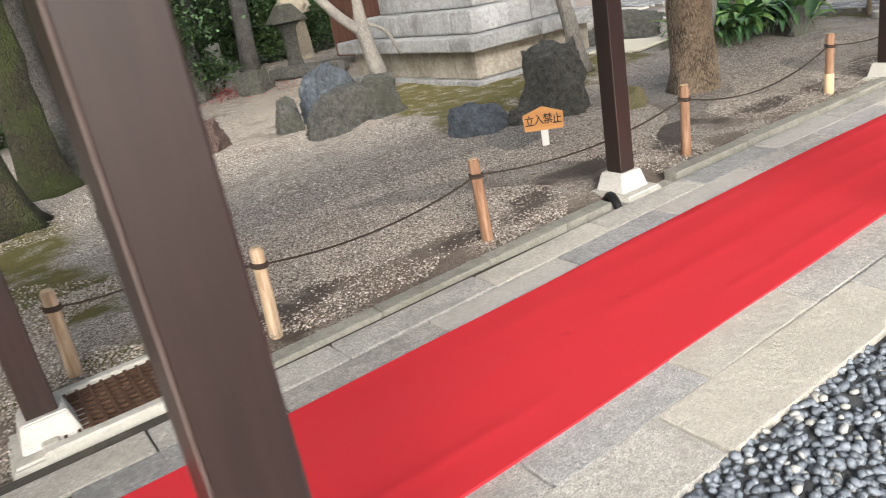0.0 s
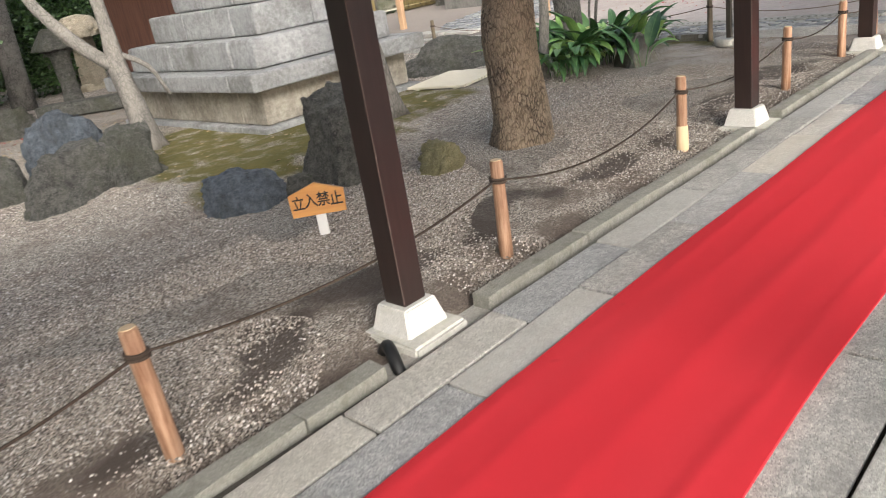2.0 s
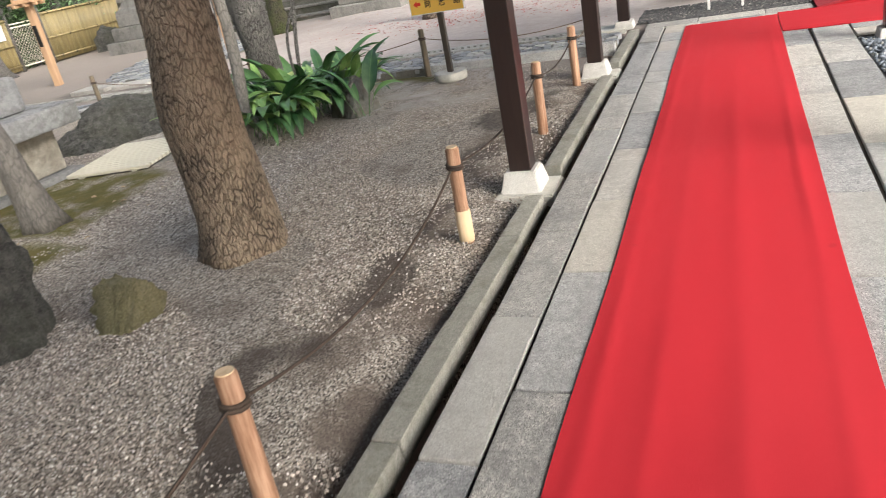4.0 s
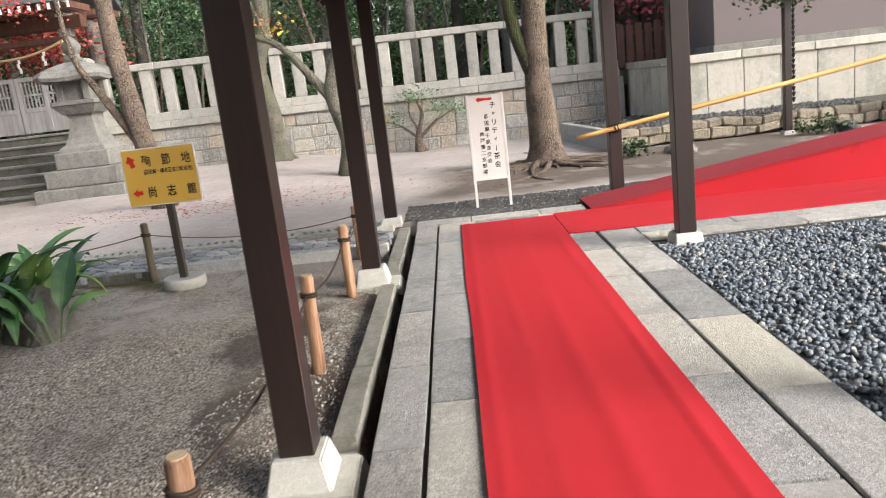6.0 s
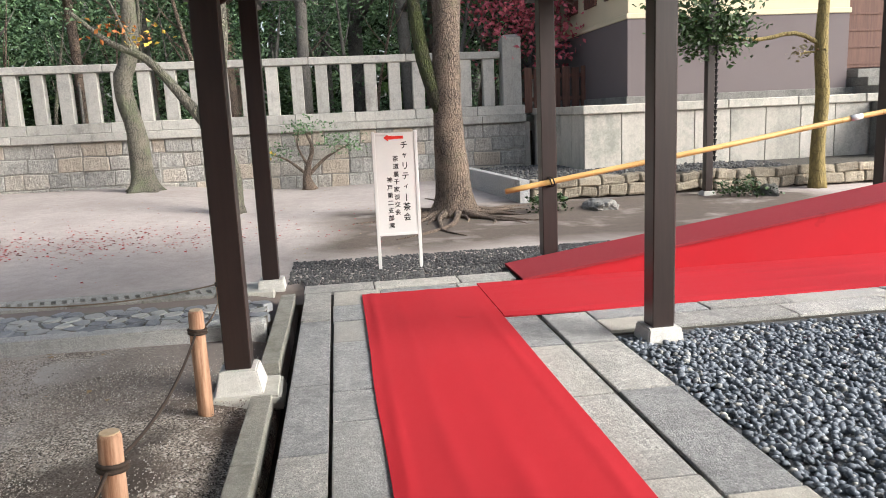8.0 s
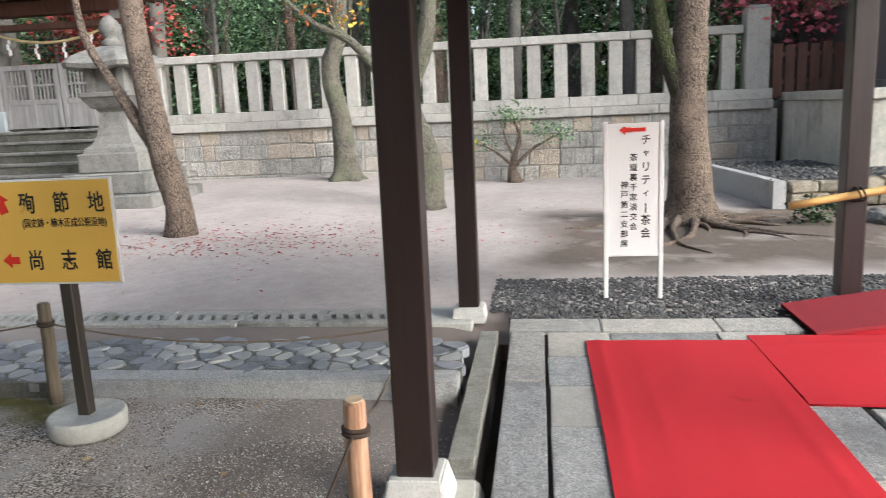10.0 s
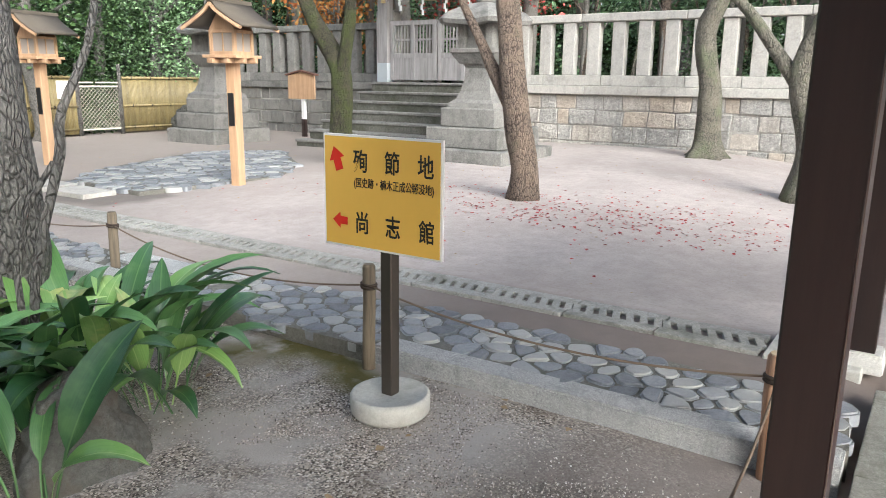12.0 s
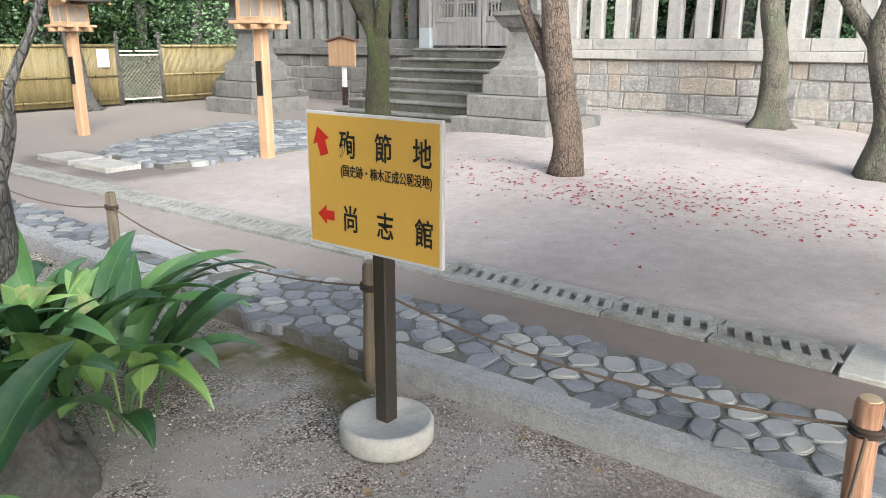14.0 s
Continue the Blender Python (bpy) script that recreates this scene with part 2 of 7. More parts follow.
M_GATEWOOD = wood_mat("grey_weathered_gate", (0.30, 0.285, 0.28), (0.21, 0.20, 0.195), 2, 20, 0.8, 0.3, 0.1)
M_REDWOOD = wood_mat("red_brown_boards", (0.16, 0.075, 0.05), (0.10, 0.045, 0.032), 2, 20, 0.7, 0.3, 0.2)
M_BAMBOO = wood_mat("yellow_bamboo", (0.30, 0.24, 0.11), (0.18, 0.142, 0.065), 2, 10, 0.45, 0.1, 0.35)
M_POLE = wood_mat("bamboo_pole", (0.72, 0.47, 0.17), (0.58, 0.35, 0.11), 1, 10, 0.4, 0.1, 0.05)
M_ROPE_PALE = plain_mat("tan_twine", (0.22, 0.16, 0.11), 0.9, 0, 0.3, 220, 0.6)
M_ROPE = plain_mat("brown_rope", (0.065, 0.045, 0.032), 0.9, 0, 0.3, 220, 0.6)
M_BLACK = plain_mat("black_paint", (0.012, 0.012, 0.012), 0.5)
M_RED = plain_mat("red_paint", (0.75, 0.03, 0.015), 0.5)
M_WHITE = plain_mat("white_paint", (0.80, 0.79, 0.77), 0.5, 0, 0.05)
M_YELLOW = plain_mat("yellow_sign_sheet", (0.82, 0.50, 0.095), 0.4, 0, 0.04)
M_STEEL = plain_mat("brown_steel_post", (0.10, 0.085, 0.07), 0.38, 0.6, 0.1)
M_IRON = plain_mat("rusty_iron", (0.14, 0.075, 0.045), 0.8, 0.3, 0.4, 60, 0.5)
M_GLASS = plain_mat("lamp_paper_pane", (0.35, 0.31, 0.27), 0.35, 0, 0.1)
M_MAUVE = plain_mat("mauve_plaster", (0.16, 0.133, 0.132), 0.85, 0, 0.06, 30, 0.15)
M_CREAM = plain_mat("cream_plaster", (0.70, 0.60, 0.42), 0.85, 0, 0.08, 30, 0.1)
M_TILE = plain_mat("grey_roof_tile", (0.13, 0.14, 0.15), 0.5, 0, 0.2)
M_ROOFSKIN = plain_mat("lamp_roof_shingle", (0.12, 0.10, 0.075), 0.8, 0, 0.3, 60, 0.5)
M_STRAW = plain_mat("straw_rope", (0.55, 0.42, 0.22), 0.9, 0, 0.2, 150, 0.6)
M_PANEL = plain_mat("pale_panel_lid", (0.62, 0.58, 0.47), 0.7, 0, 0.15)
M_SHEATH = plain_mat("pale_blue_grey_sheath", (0.42, 0.46, 0.48), 0.5, 0.2, 0.1)
M_CLEAR = plain_mat("grey_steel_plate", (0.36, 0.35, 0.33), 0.45, 0.5, 0.1)


def carpet_mat(name, c, d):
    m = Nodes(name, 0.95, 0.0, 0.15)
    fibre = m.noise(420, 3)
    wear = m.ramp(m.noise(1.1, 6, 0.6, m.stretch(0.5, 2.2, 1)), 0.4, 0.75)
    k = m.mix(m.math("MULTIPLY", fibre, 0.7), c, d)
    k = m.mix(m.math("MULTIPLY", wear, 0.35), k, (c[0] * 0.78, c[1] * 1.2, c[2] * 1.1))
    spot = m.ramp(m.noise(5.0, 2, 0.5, m.stretch(1, 1, 1, m.place)), 0.72, 0.76)
    k = m.mix(m.math("MULTIPLY", spot, 0.35), k, (c[0] * 0.5, c[1] * 0.6, c[2] * 0.6))
    m.colour(k)
    m.bump(m.math("ADD", fibre, m.noise(2.0, 3, 0.5, m.stretch(0.6, 3, 1))), 0.35, 0.006)
    return m.mat


M_CARPET = carpet_mat("red_carpet", (0.50, 0.027, 0.037), (0.37, 0.016, 0.024))
M_RAMPTOP = carpet_mat("worn_red_ramp_cover", (0.32, 0.04, 0.05), (0.22, 0.026, 0.034))

# vegetation
M_BARK_BIG = bark_mat("camphor_bark", (0.52, 0.40, 0.285), (0.035, 0.025, 0.018), None, 0.5, 25.0, 1.0)
M_BARK = bark_mat("brown_bark", (0.30, 0.225, 0.17), (0.035, 0.026, 0.02), (0.15, 0.135, 0.08), 0.56, 25)
M_BARK_PALE = bark_mat("pale_grey_bark", (0.21, 0.195, 0.172), (0.10, 0.092, 0.08), None, 0.5, 20, 0.4)
M_BARK_GREEN = bark_mat("green_grey_bark", (0.25, 0.23, 0.18), (0.06, 0.055, 0.042), (0.17, 0.19, 0.11), 0.48, 22, 0.8)
M_BARK_MOSS = bark_mat("mossy_bark", (0.075, 0.068, 0.038), (0.018, 0.017, 0.011), (0.06, 0.078, 0.016), 0.42, 20)
M_BARK_DARK = bark_mat("dark_bark", (0.21, 0.20, 0.183), (0.05, 0.046, 0.04), None, 0.5, 24)
M_BARK_YELLOW = bark_mat("yellow_green_bark", (0.26, 0.20, 0.07), (0.13, 0.10, 0.04), None, 0.5, 12, 0.4)


def blade_mat(name, a, b, rib, yellow, yellow_at=0.64):
    """A long leaf: fine lengthwise veins, a pale midrib and yellowed blotches."""
    m = Nodes(name, 0.33, 0.0, 0.5)
    raw = m.node("ShaderNodeTexCoord").outputs["Object"]
    sep = m.node("ShaderNodeSeparateXYZ")
    m.link(raw, sep.inputs[0])
    vein = m.noise(1.0, 3, 0.6, m.stretch(3, 240, 3, raw))
    c = m.mix(m.random, a, b)
    c = m.mix(m.math("MULTIPLY", m.ramp(vein, 0.4, 0.65), 0.3), c, tuple(x * 0.5 for x in a))
    c = m.mix(m.math("MULTIPLY", m.ramp(m.noise(7, 4), 0.5, 0.68), 0.35), c, rib)
    c = m.mix(m.math("MULTIPLY", m.ramp(m.noise(3.2, 4), yellow_at, yellow_at + 0.1), 0.8), c, yellow)
    c = m.mix(m.math("MULTIPLY", m.ramp(m.math("ABSOLUTE", sep.outputs[1]), 0.0038, 0.0014), 0.55), c, rib)
    m.colour(m.vary(c, 0.5))
    m.bump(vein, 0.25, 0.002)
    return m.mat


M_LEAF = blade_mat("broad_leaf", (0.026, 0.09, 0.032), (0.095, 0.205, 0.07), (0.15, 0.26, 0.09), (0.36, 0.34, 0.08), 0.66)
M_LEAF_PALE = blade_mat("young_broad_leaf", (0.15, 0.32, 0.075), (0.27, 0.42, 0.13), (0.40, 0.52, 0.22), (0.55, 0.50, 0.22), 0.6)
M_GREEN = leaf_mat("evergreen_leaf", (0.012, 0.032, 0.009), (0.038, 0.075, 0.02), 0.9)
M_GREEN_LIGHT = leaf_mat("light_evergreen_leaf", (0.06, 0.14, 0.065), (0.16, 0.26, 0.125), 0.8)
M_MAPLE_PINK = leaf_mat("pink_red_maple_leaf", (0.50, 0.09, 0.12), (0.62, 0.16, 0.20), 0.5, 0.6)
M_BARKLEAF = leaf_mat("brown_green_leaf", (0.12, 0.11, 0.05), (0.18, 0.14, 0.07), 0.5, 0.6)
M_MAPLE = leaf_mat("red_maple_leaf", (0.42, 0.06, 0.05), (0.55, 0.12, 0.10), 0.6, 0.6)
M_MAPLE_ORANGE = leaf_mat("orange_maple_leaf", (0.50, 0.13, 0.03), (0.42, 0.22, 0.06), 0.6, 0.6)
M_YELLOWLEAF = leaf_mat("yellow_leaf", (0.65, 0.42, 0.03), (0.7, 0.5, 0.08), 0.3, 0.6)
M_REDLEAF = leaf_mat("fallen_red_leaf", (0.24, 0.025, 0.03), (0.36, 0.06, 0.055), 0.7, 0.7)
M_PALELEAF = leaf_mat("fallen_pale_leaf", (0.45, 0.36, 0.22), (0.30, 0.21, 0.12), 0.5, 0.8)


def pebble_mat(name, a, b, c, rough):
    m = Nodes(name, rough)
    isl = m.island()
    k = m.mix(m.ramp(isl, 0.0, 0.85), a, b)
    k = m.mix(m.math("MULTIPLY", m.ramp(isl, 0.86, 0.93), 0.9), k, c)
    k = m.mix(m.math("MULTIPLY", m.noise(90, 4), 0.4), k, (a[0] * 0.6, a[1] * 0.6, a[2] * 0.6))
    m.colour(k)
    return m.mat


M_PEBBLE = pebble_mat("black_pebbles", (0.085, 0.10, 0.118), (0.22, 0.25, 0.285), (0.40, 0.39, 0.35), 0.55)
M_GRAVEL = pebble_mat("garden_gravel", (0.075, 0.06, 0.048), (0.66, 0.585, 0.50), (0.90, 0.87, 0.82), 0.6)
M_GRAVEL_DARK = pebble_mat("dark_gravel", (0.05, 0.05, 0.05), (0.12, 0.12, 0.12), (0.22, 0.21, 0.19), 0.7)


# damp dark soil showing through the gravel: x, y, half lengths
SOIL = ((1.65, 3.72, 0.4, 0.16), (2.72, 3.66, 0.32, 0.15), (3.65, 3.8, 0.5, 0.17), (4.5, 3.95, 0.5, 0.2), (5.45, 3.85, 0.5, 0.17), (6.55, 3.8, 0.5, 0.16), (7.45, 3.72, 0.4, 0.14), (8.6, 3.8, 0.55, 0.17), (9.9, 3.85, 0.5, 0.2))


def ground_mat():
    """Bare sandy earth, fine garden gravel and moss, each where it lies in the plan."""
    m = Nodes("ground", 0.95)
    sep = m.node("ShaderNodeSeparateXYZ")
    wob = m.node("ShaderNodeTexNoise")
    m.link(m.place, wob.inputs["Vector"])
    wob.inputs["Scale"].default_value = 0.9
    wob.inputs["Detail"].default_value = 4.0
    off = m.node("ShaderNodeVectorMath", operation="MULTIPLY_ADD")
    m.link(wob.outputs["Color"], off.inputs[0])
    off.inputs[1].default_value = (1.4, 1.4, 0)
    m.link(m.place, off.inputs[2])
    m.link(off.outputs[0], sep.inputs[0])
    X, Y = m.math("SUBTRACT", sep.outputs[0], 0.7), m.math("SUBTRACT", sep.outputs[1], 0.7)
    fine, mid, big = m.noise(160, 5, 0.7, m.place), m.noise(7, 6, 0.65, m.place), m.noise(0.7, 5, 0.6, m.place)
    grit = m.cells(125, m.place, "Color")
    grit_h = m.cells(125, m.place)
    grit_v = m.node("ShaderNodeSeparateColor")
    m.link(grit, grit_v.inputs[0])
    sand = m.mix(m.ramp(mid, 0.3, 0.75), (0.53, 0.474, 0.438), (0.40, 0.355, 0.325))
    sand = m.mix(m.math("MULTIPLY", m.ramp(big, 0.42, 0.68), 0.55), sand, (0.33, 0.282, 0.252))
    sand = m.mix(m.math("MULTIPLY", fine, 0.25), sand, (0.16, 0.125, 0.10))
    gravel = m.mix(m.ramp(grit_v.outputs[0], 0.15, 0.85), (0.06, 0.049, 0.039), (0.44, 0.385, 0.32))
    gravel = m.mix(m.math("MULTIPLY", m.ramp(grit_v.outputs[1], 0.80, 0.92), 0.9), gravel, (0.74, 0.69, 0.61))
    soil = m.mix(mid, (0.09, 0.068, 0.052), (0.17, 0.132, 0.105))
    gravel = m.mix(m.math("MULTIPLY", m.ramp(m.noise(1.5, 6, 0.65, m.place), 0.50, 0.64), 0.55), gravel, soil)
    near_kerb = m.math("MULTIPLY", m.ramp(Y, 4.3, 3.7), m.ramp(m.noise(1.3, 5, 0.65, m.place), 0.46, 0.56))
    gravel = m.mix(m.math("MULTIPLY", near_kerb, 0.85), gravel, soil)
    dry = m.math("MULTIPLY", m.math("MULTIPLY", m.ramp(X, 9.9, 10.7), m.ramp(Y, 7.2, 6.6)), m.ramp(Y, 4.1, 4.7))
    gravel = m.mix(m.math("MULTIPLY", dry, m.ramp(m.noise(1.7, 5, 0.6, m.place), 0.42, 0.56)), gravel, m.mix(mid, (0.32, 0.295, 0.27), (0.48, 0.445, 0.41)))
    for sx, sy, ax, ay in SOIL:
        ux, uy = m.math("DIVIDE", m.math("SUBTRACT", X, sx), ax), m.math("DIVIDE", m.math("SUBTRACT", Y, sy), ay)
        d2 = m.math("ADD", m.math("MULTIPLY", ux, ux), m.math("MULTIPLY", uy, uy))
        gravel = m.mix(m.math("MULTIPLY", m.ramp(m.math("ADD", d2, m.math("MULTIPLY", m.noise(9, 4, 0.6, m.place), 0.9)), 1.6, 0.9), 0.8), gravel, (0.055, 0.042, 0.033))
    wet = m.math("MULTIPLY", m.ramp(X, 10.6, 11.2), m.ramp(Y, 4.6, 4.0))
    gravel = m.mix(m.math("MULTIPLY", wet, 0.8), gravel, m.mix(mid, (0.17, 0.148, 0.132), (0.27, 0.235, 0.21)))
    garden = m.math("MULTIPLY", m.ramp(X, 12.1, 12.0), m.ramp(Y, 3.0, 3.05))
    sand = m.mix(m.math("MULTIPLY", m.ramp(m.noise(38, 6, 0.75, m.place), 0.48, 0.7), 0.35), sand, (0.19, 0.155, 0.135))
    c = m.mix(garden, sand, gravel)
    true = m.node("ShaderNodeSeparateXYZ")
    m.link(m.place, true.inputs[0])
    TX, TY = true.outputs[0], true.outputs[1]
    strip = m.math("MULTIPLY", m.math("MULTIPLY", m.ramp(TX, 12.3, 12.4), m.ramp(TX, 13.75, 13.5)), m.ramp(TY, 3.0, 3.1))
    strip = m.math("MULTIPLY", strip, m.math("ADD", m.math("MULTIPLY", m.ramp(Y, 7.6, 5.4), 0.6), 0.33))
    c = m.mix(strip, c, m.mix(mid, (0.14, 0.112, 0.095), (0.24, 0.195, 0.165)))
    # brown-grey earth at the back left, with tree shade put into its colour
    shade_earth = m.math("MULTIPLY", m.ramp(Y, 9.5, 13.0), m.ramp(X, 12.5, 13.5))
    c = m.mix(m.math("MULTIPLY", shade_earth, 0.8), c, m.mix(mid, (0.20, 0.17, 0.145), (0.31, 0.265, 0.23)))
    moss_c = m.mix(m.ramp(mid, 0.3, 0.7), (0.075, 0.075, 0.012), (0.14, 0.11, 0.03))

    def patch(x0, x1, y0, y1, soft):
        a = m.math("MULTIPLY", m.ramp(X, x0, x0 + soft), m.ramp(X, x1, x1 - soft))
        b = m.math("MULTIPLY", m.ramp(Y, y0, y0 + soft), m.ramp(Y, y1, y1 - soft))
        return m.math("MULTIPLY", a, b)

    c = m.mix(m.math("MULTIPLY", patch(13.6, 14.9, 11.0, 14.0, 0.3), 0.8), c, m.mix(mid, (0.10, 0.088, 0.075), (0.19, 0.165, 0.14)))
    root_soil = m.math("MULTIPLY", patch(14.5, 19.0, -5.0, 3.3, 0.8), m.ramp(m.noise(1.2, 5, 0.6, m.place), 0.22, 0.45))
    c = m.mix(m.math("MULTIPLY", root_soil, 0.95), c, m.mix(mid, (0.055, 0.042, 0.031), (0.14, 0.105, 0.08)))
    for box in ((4.7, 7.0, 6.3, 9.6, 0.15), (7.0, 8.7, 6.5, 8.4, 0.15), (-0.6, 1.0, 4.6, 8.2, 0.2), (0.0, 0.9, 3.68, 4.02, 0.1), (11.45, 12.0, 5.0, 6.4, 0.2)):
        c = m.mix(m.math("MULTIPLY", patch(*box), m.ramp(m.noise(4, 5, 0.6, m.place), 0.3, 0.5)), c, moss_c)
    m.colour(c)
    h = m.math("ADD", m.math("MULTIPLY", m.math("MULTIPLY", grit_h, garden), 0.35), m.math("ADD", m.math("MULTIPLY", fine, 0.5), mid))
    m.bump(h, 0.6, 0.012)
    return m.mat


M_GROUND = ground_mat()

# ---- helpers for shapes ----
rng = np.random.default_rng(7)


def mesh_object(name, bm, material, parent=None, smooth=False):
    me = bpy.data.meshes.new(name)
    bm.to_mesh(me)
    bm.free()
    if smooth:
        me.polygons.foreach_set("use_smooth", [True] * len(me.polygons))
    me.materials.append(material)
    ob = new(name, me)
    ob.parent = parent
    return ob


def part(name, bm, material, parent, label="", smooth=False):
    ob = mesh_object(name, bm, material, parent, smooth)
    return tagged(ob, label) if label else ob


def shared(name, me, parent, m):
    """One more object on a mesh that alike pieces share."""
    ob = new(name, me)
    ob.parent = parent
    ob.matrix_basis = m
    return ob


def base(name, at, label, category, group="", turn=0.0):
    ob = new(name)
    ob.empty_display_size = 0.1
    ob.matrix_basis = pose(*at, 0, 0, turn)
    return tagged(ob, label, category, group)


def setting(ob, label, category):
    return tagged(ob, label, category, "", "structure")


def box(x0, y0, z0, x1, y1, z1, bevel=0.0, bm=None, segments=1):
    one = bmesh.new()
    m = Matrix.Translation(((x0 + x1) / 2, (y0 + y1) / 2, (z0 + z1) / 2)) @ Matrix.Diagonal((abs(x1 - x0), abs(y1 - y0), abs(z1 - z0), 1))
    bmesh.ops.create_cube(one, size=1.0, matrix=m)
    if bevel:
        bmesh.ops.bevel(one, geom=one.edges[:], offset=bevel, segments=segments, affect="EDGES", profile=0.6)
    return merged(bm, one)


def merged(bm, one):
    if bm is None:
        return one
    me = bpy.data.meshes.new("scratch")
    one.to_mesh(me)
    one.free()
    bm.from_mesh(me)
    bpy.data.meshes.remove(me)
    return bm


def taper(w0, w1, z0, z1, bevel=0.0, bm=None, d0=None, d1=None):
    """A square block that narrows from w0 at z0 to w1 at z1."""
    one = bmesh.new()
    d0, d1 = d0 or w0, d1 or w1
    bmesh.ops.create_cube(one, size=1.0)
    for v in one.verts:
        top = v.co.z > 0
        v.co = Vector((v.co.x * (w1 if top else w0), v.co.y * (d1 if top else d0), z1 if top else z0))
    if bevel:
        bmesh.ops.bevel(one, geom=one.edges[:], offset=bevel, segments=2, affect="EDGES")
    return merged(bm, one)


def tube(points, radii, n=10, bm=None, rough=0.0, seed=0, flare=None):
    """A tapered tube along points; rough makes its outline uneven."""
    bm = bm or bmesh.new()
    pts = [Vector(p) for p in points]
    rings = []
    side = None
    for i, p in enumerate(pts):
        d = (pts[min(i + 1, len(pts) - 1)] - pts[max(i - 1, 0)]).normalized()
        if side is None:
            side = d.orthogonal().normalized()
        side = (side - d * side.dot(d)).normalized()
        other = d.cross(side)
        ring = []
        for k in range(n):
            a = 2 * math.pi * k / n
            u = side * math.cos(a) + other * math.sin(a)
            r = radii[i]
            if rough:
                r *= 1 + rough * noise.noise(Vector((p.x * 2 + u.x * 1.7 + seed, p.y * 2 + u.y * 1.7, p.z * 2.5 + u.z)))
            if flare:
                r *= 1 + flare(i, a)
            ring.append(bm.verts.new(p + u * r))
        rings.append(ring)
    for r0, r1 in zip(rings, rings[1:]):
        for k in range(n):
            bm.faces.new((r0[k], r0[(k + 1) % n], r1[(k + 1) % n], r1[k]))
    bm.faces.new(rings[0][::-1])
    bm.faces.new(rings[-1])
    return bm


def smooth_path(points, steps=4):
    """A soft line through the points (Catmull-Rom)."""
    p = [Vector(q) for q in points]
    p = [p[0] * 2 - p[1]] + p + [p[-1] * 2 - p[-2]]
    out = []
    for i in range(1, len(p) - 2):
        for k in range(steps):
            t = k / steps
            out.append(0.5 * ((2 * p[i]) + (p[i + 1] - p[i - 1]) * t + (2 * p[i - 1] - 5 * p[i] + 4 * p[i + 1] - p[i + 2]) * t * t
                              + (3 * p[i] - p[i - 1] - 3 * p[i + 1] + p[i + 2]) * t ** 3))
    return out + [p[-2]]


def smooth_radii(radii, steps=4):
    out = []
    for a, b in zip(radii, radii[1:]):
        out += [a + (b - a) * k / steps for k in range(steps)]
    return out + [radii[-1]]


def lathe(profile, n=24, bm=None, at=(0, 0)):
    bm = bm or bmesh.new()
    rings = [[bm.verts.new((at[0] + r * math.cos(2 * math.pi * k / n), at[1] + r * math.sin(2 * math.pi * k / n), z)) for k in range(n)] for r, z in profile]
    for a, b in zip(rings, rings[1:]):
        for k in range(n):
            bm.faces.new((a[k], a[(k + 1) % n], b[(k + 1) % n], b[k]))
    bm.faces.new(rings[0][::-1])
    bm.faces.new(rings[-1])
    return bm


def prism(outline, z0, z1, bevel=0.0, bm=None):
    """An upright prism over a flat outline."""
    one = bmesh.new()
    low = [one.verts.new((x, y, z0)) for x, y in outline]
    high = [one.verts.new((x, y, z1)) for x, y in outline]
    n = len(outline)
    one.faces.new(low[::-1])
    one.faces.new(high)
    for k in range(n):
        one.faces.new((low[k], low[(k + 1) % n], high[(k + 1) % n], high[k]))
    bmesh.ops.recalc_face_normals(one, faces=one.faces[:])
    if bevel:
        top = [e for e in one.edges if all(abs(v.co.z - z1) < 1e-5 for v in e.verts)]
        bmesh.ops.bevel(one, geom=top, offset=bevel, segments=2, affect="EDGES")
    return merged(bm, one)


def rock(size, seed, sharp=0.35, detail=5, flat=0.15, top=0.62):
    """A boulder with broken facets, its foot at z = 0."""
    bm = bmesh.new()
    bmesh.ops.create_icosphere(bm, subdivisions=detail, radius=1.0)
    cuts = []
    r = random.Random(seed)
    for _ in range(14):
        d = Vector((r.uniform(-1, 1), r.uniform(-1, 1), r.uniform(-0.4, 1))).normalized()
        cuts.append((d, r.uniform(0.55, 0.88)))
    shift = Vector((seed * 1.7, seed * 0.9, seed))
    for v in bm.verts:
        c = v.co.copy()
        for d, h in cuts:
            over = c.dot(d) - h
            if over > 0:
                c -= d * over * 0.92
        k = 1 + sharp * (0.55 * noise.noise(c * 1.7 + shift) + 0.6 * abs(noise.noise(c * 3.2 + shift)) + 0.45 * abs(noise.noise(c * 7 + shift)) + 0.24 * noise.noise(c * 13 + shift) + 0.12 * noise.noise(c * 26 + shift) - 0.22)
        c *= k
        cap = top + 0.12 * noise.noise(c * 2.5 + shift)
        if c.z > cap:
            c.z = cap + (c.z - cap) * 0.2
        v.co = Vector((c.x * size[0], c.y * size[1], max(c.z, -flat) * size[2] + flat * size[2] - 0.03))
    return bm


def from_arrays(name, verts, faces, material, parent=None, smooth=False):
    me = bpy.data.meshes.new(name)
    me.from_pydata(verts.reshape(-1, 3).tolist(), [], faces.tolist())
    if smooth:
        me.polygons.foreach_set("use_smooth", [True] * len(me.polygons))
    me.materials.append(material)
    ob = new(name, me)
    ob.parent = parent
    return ob


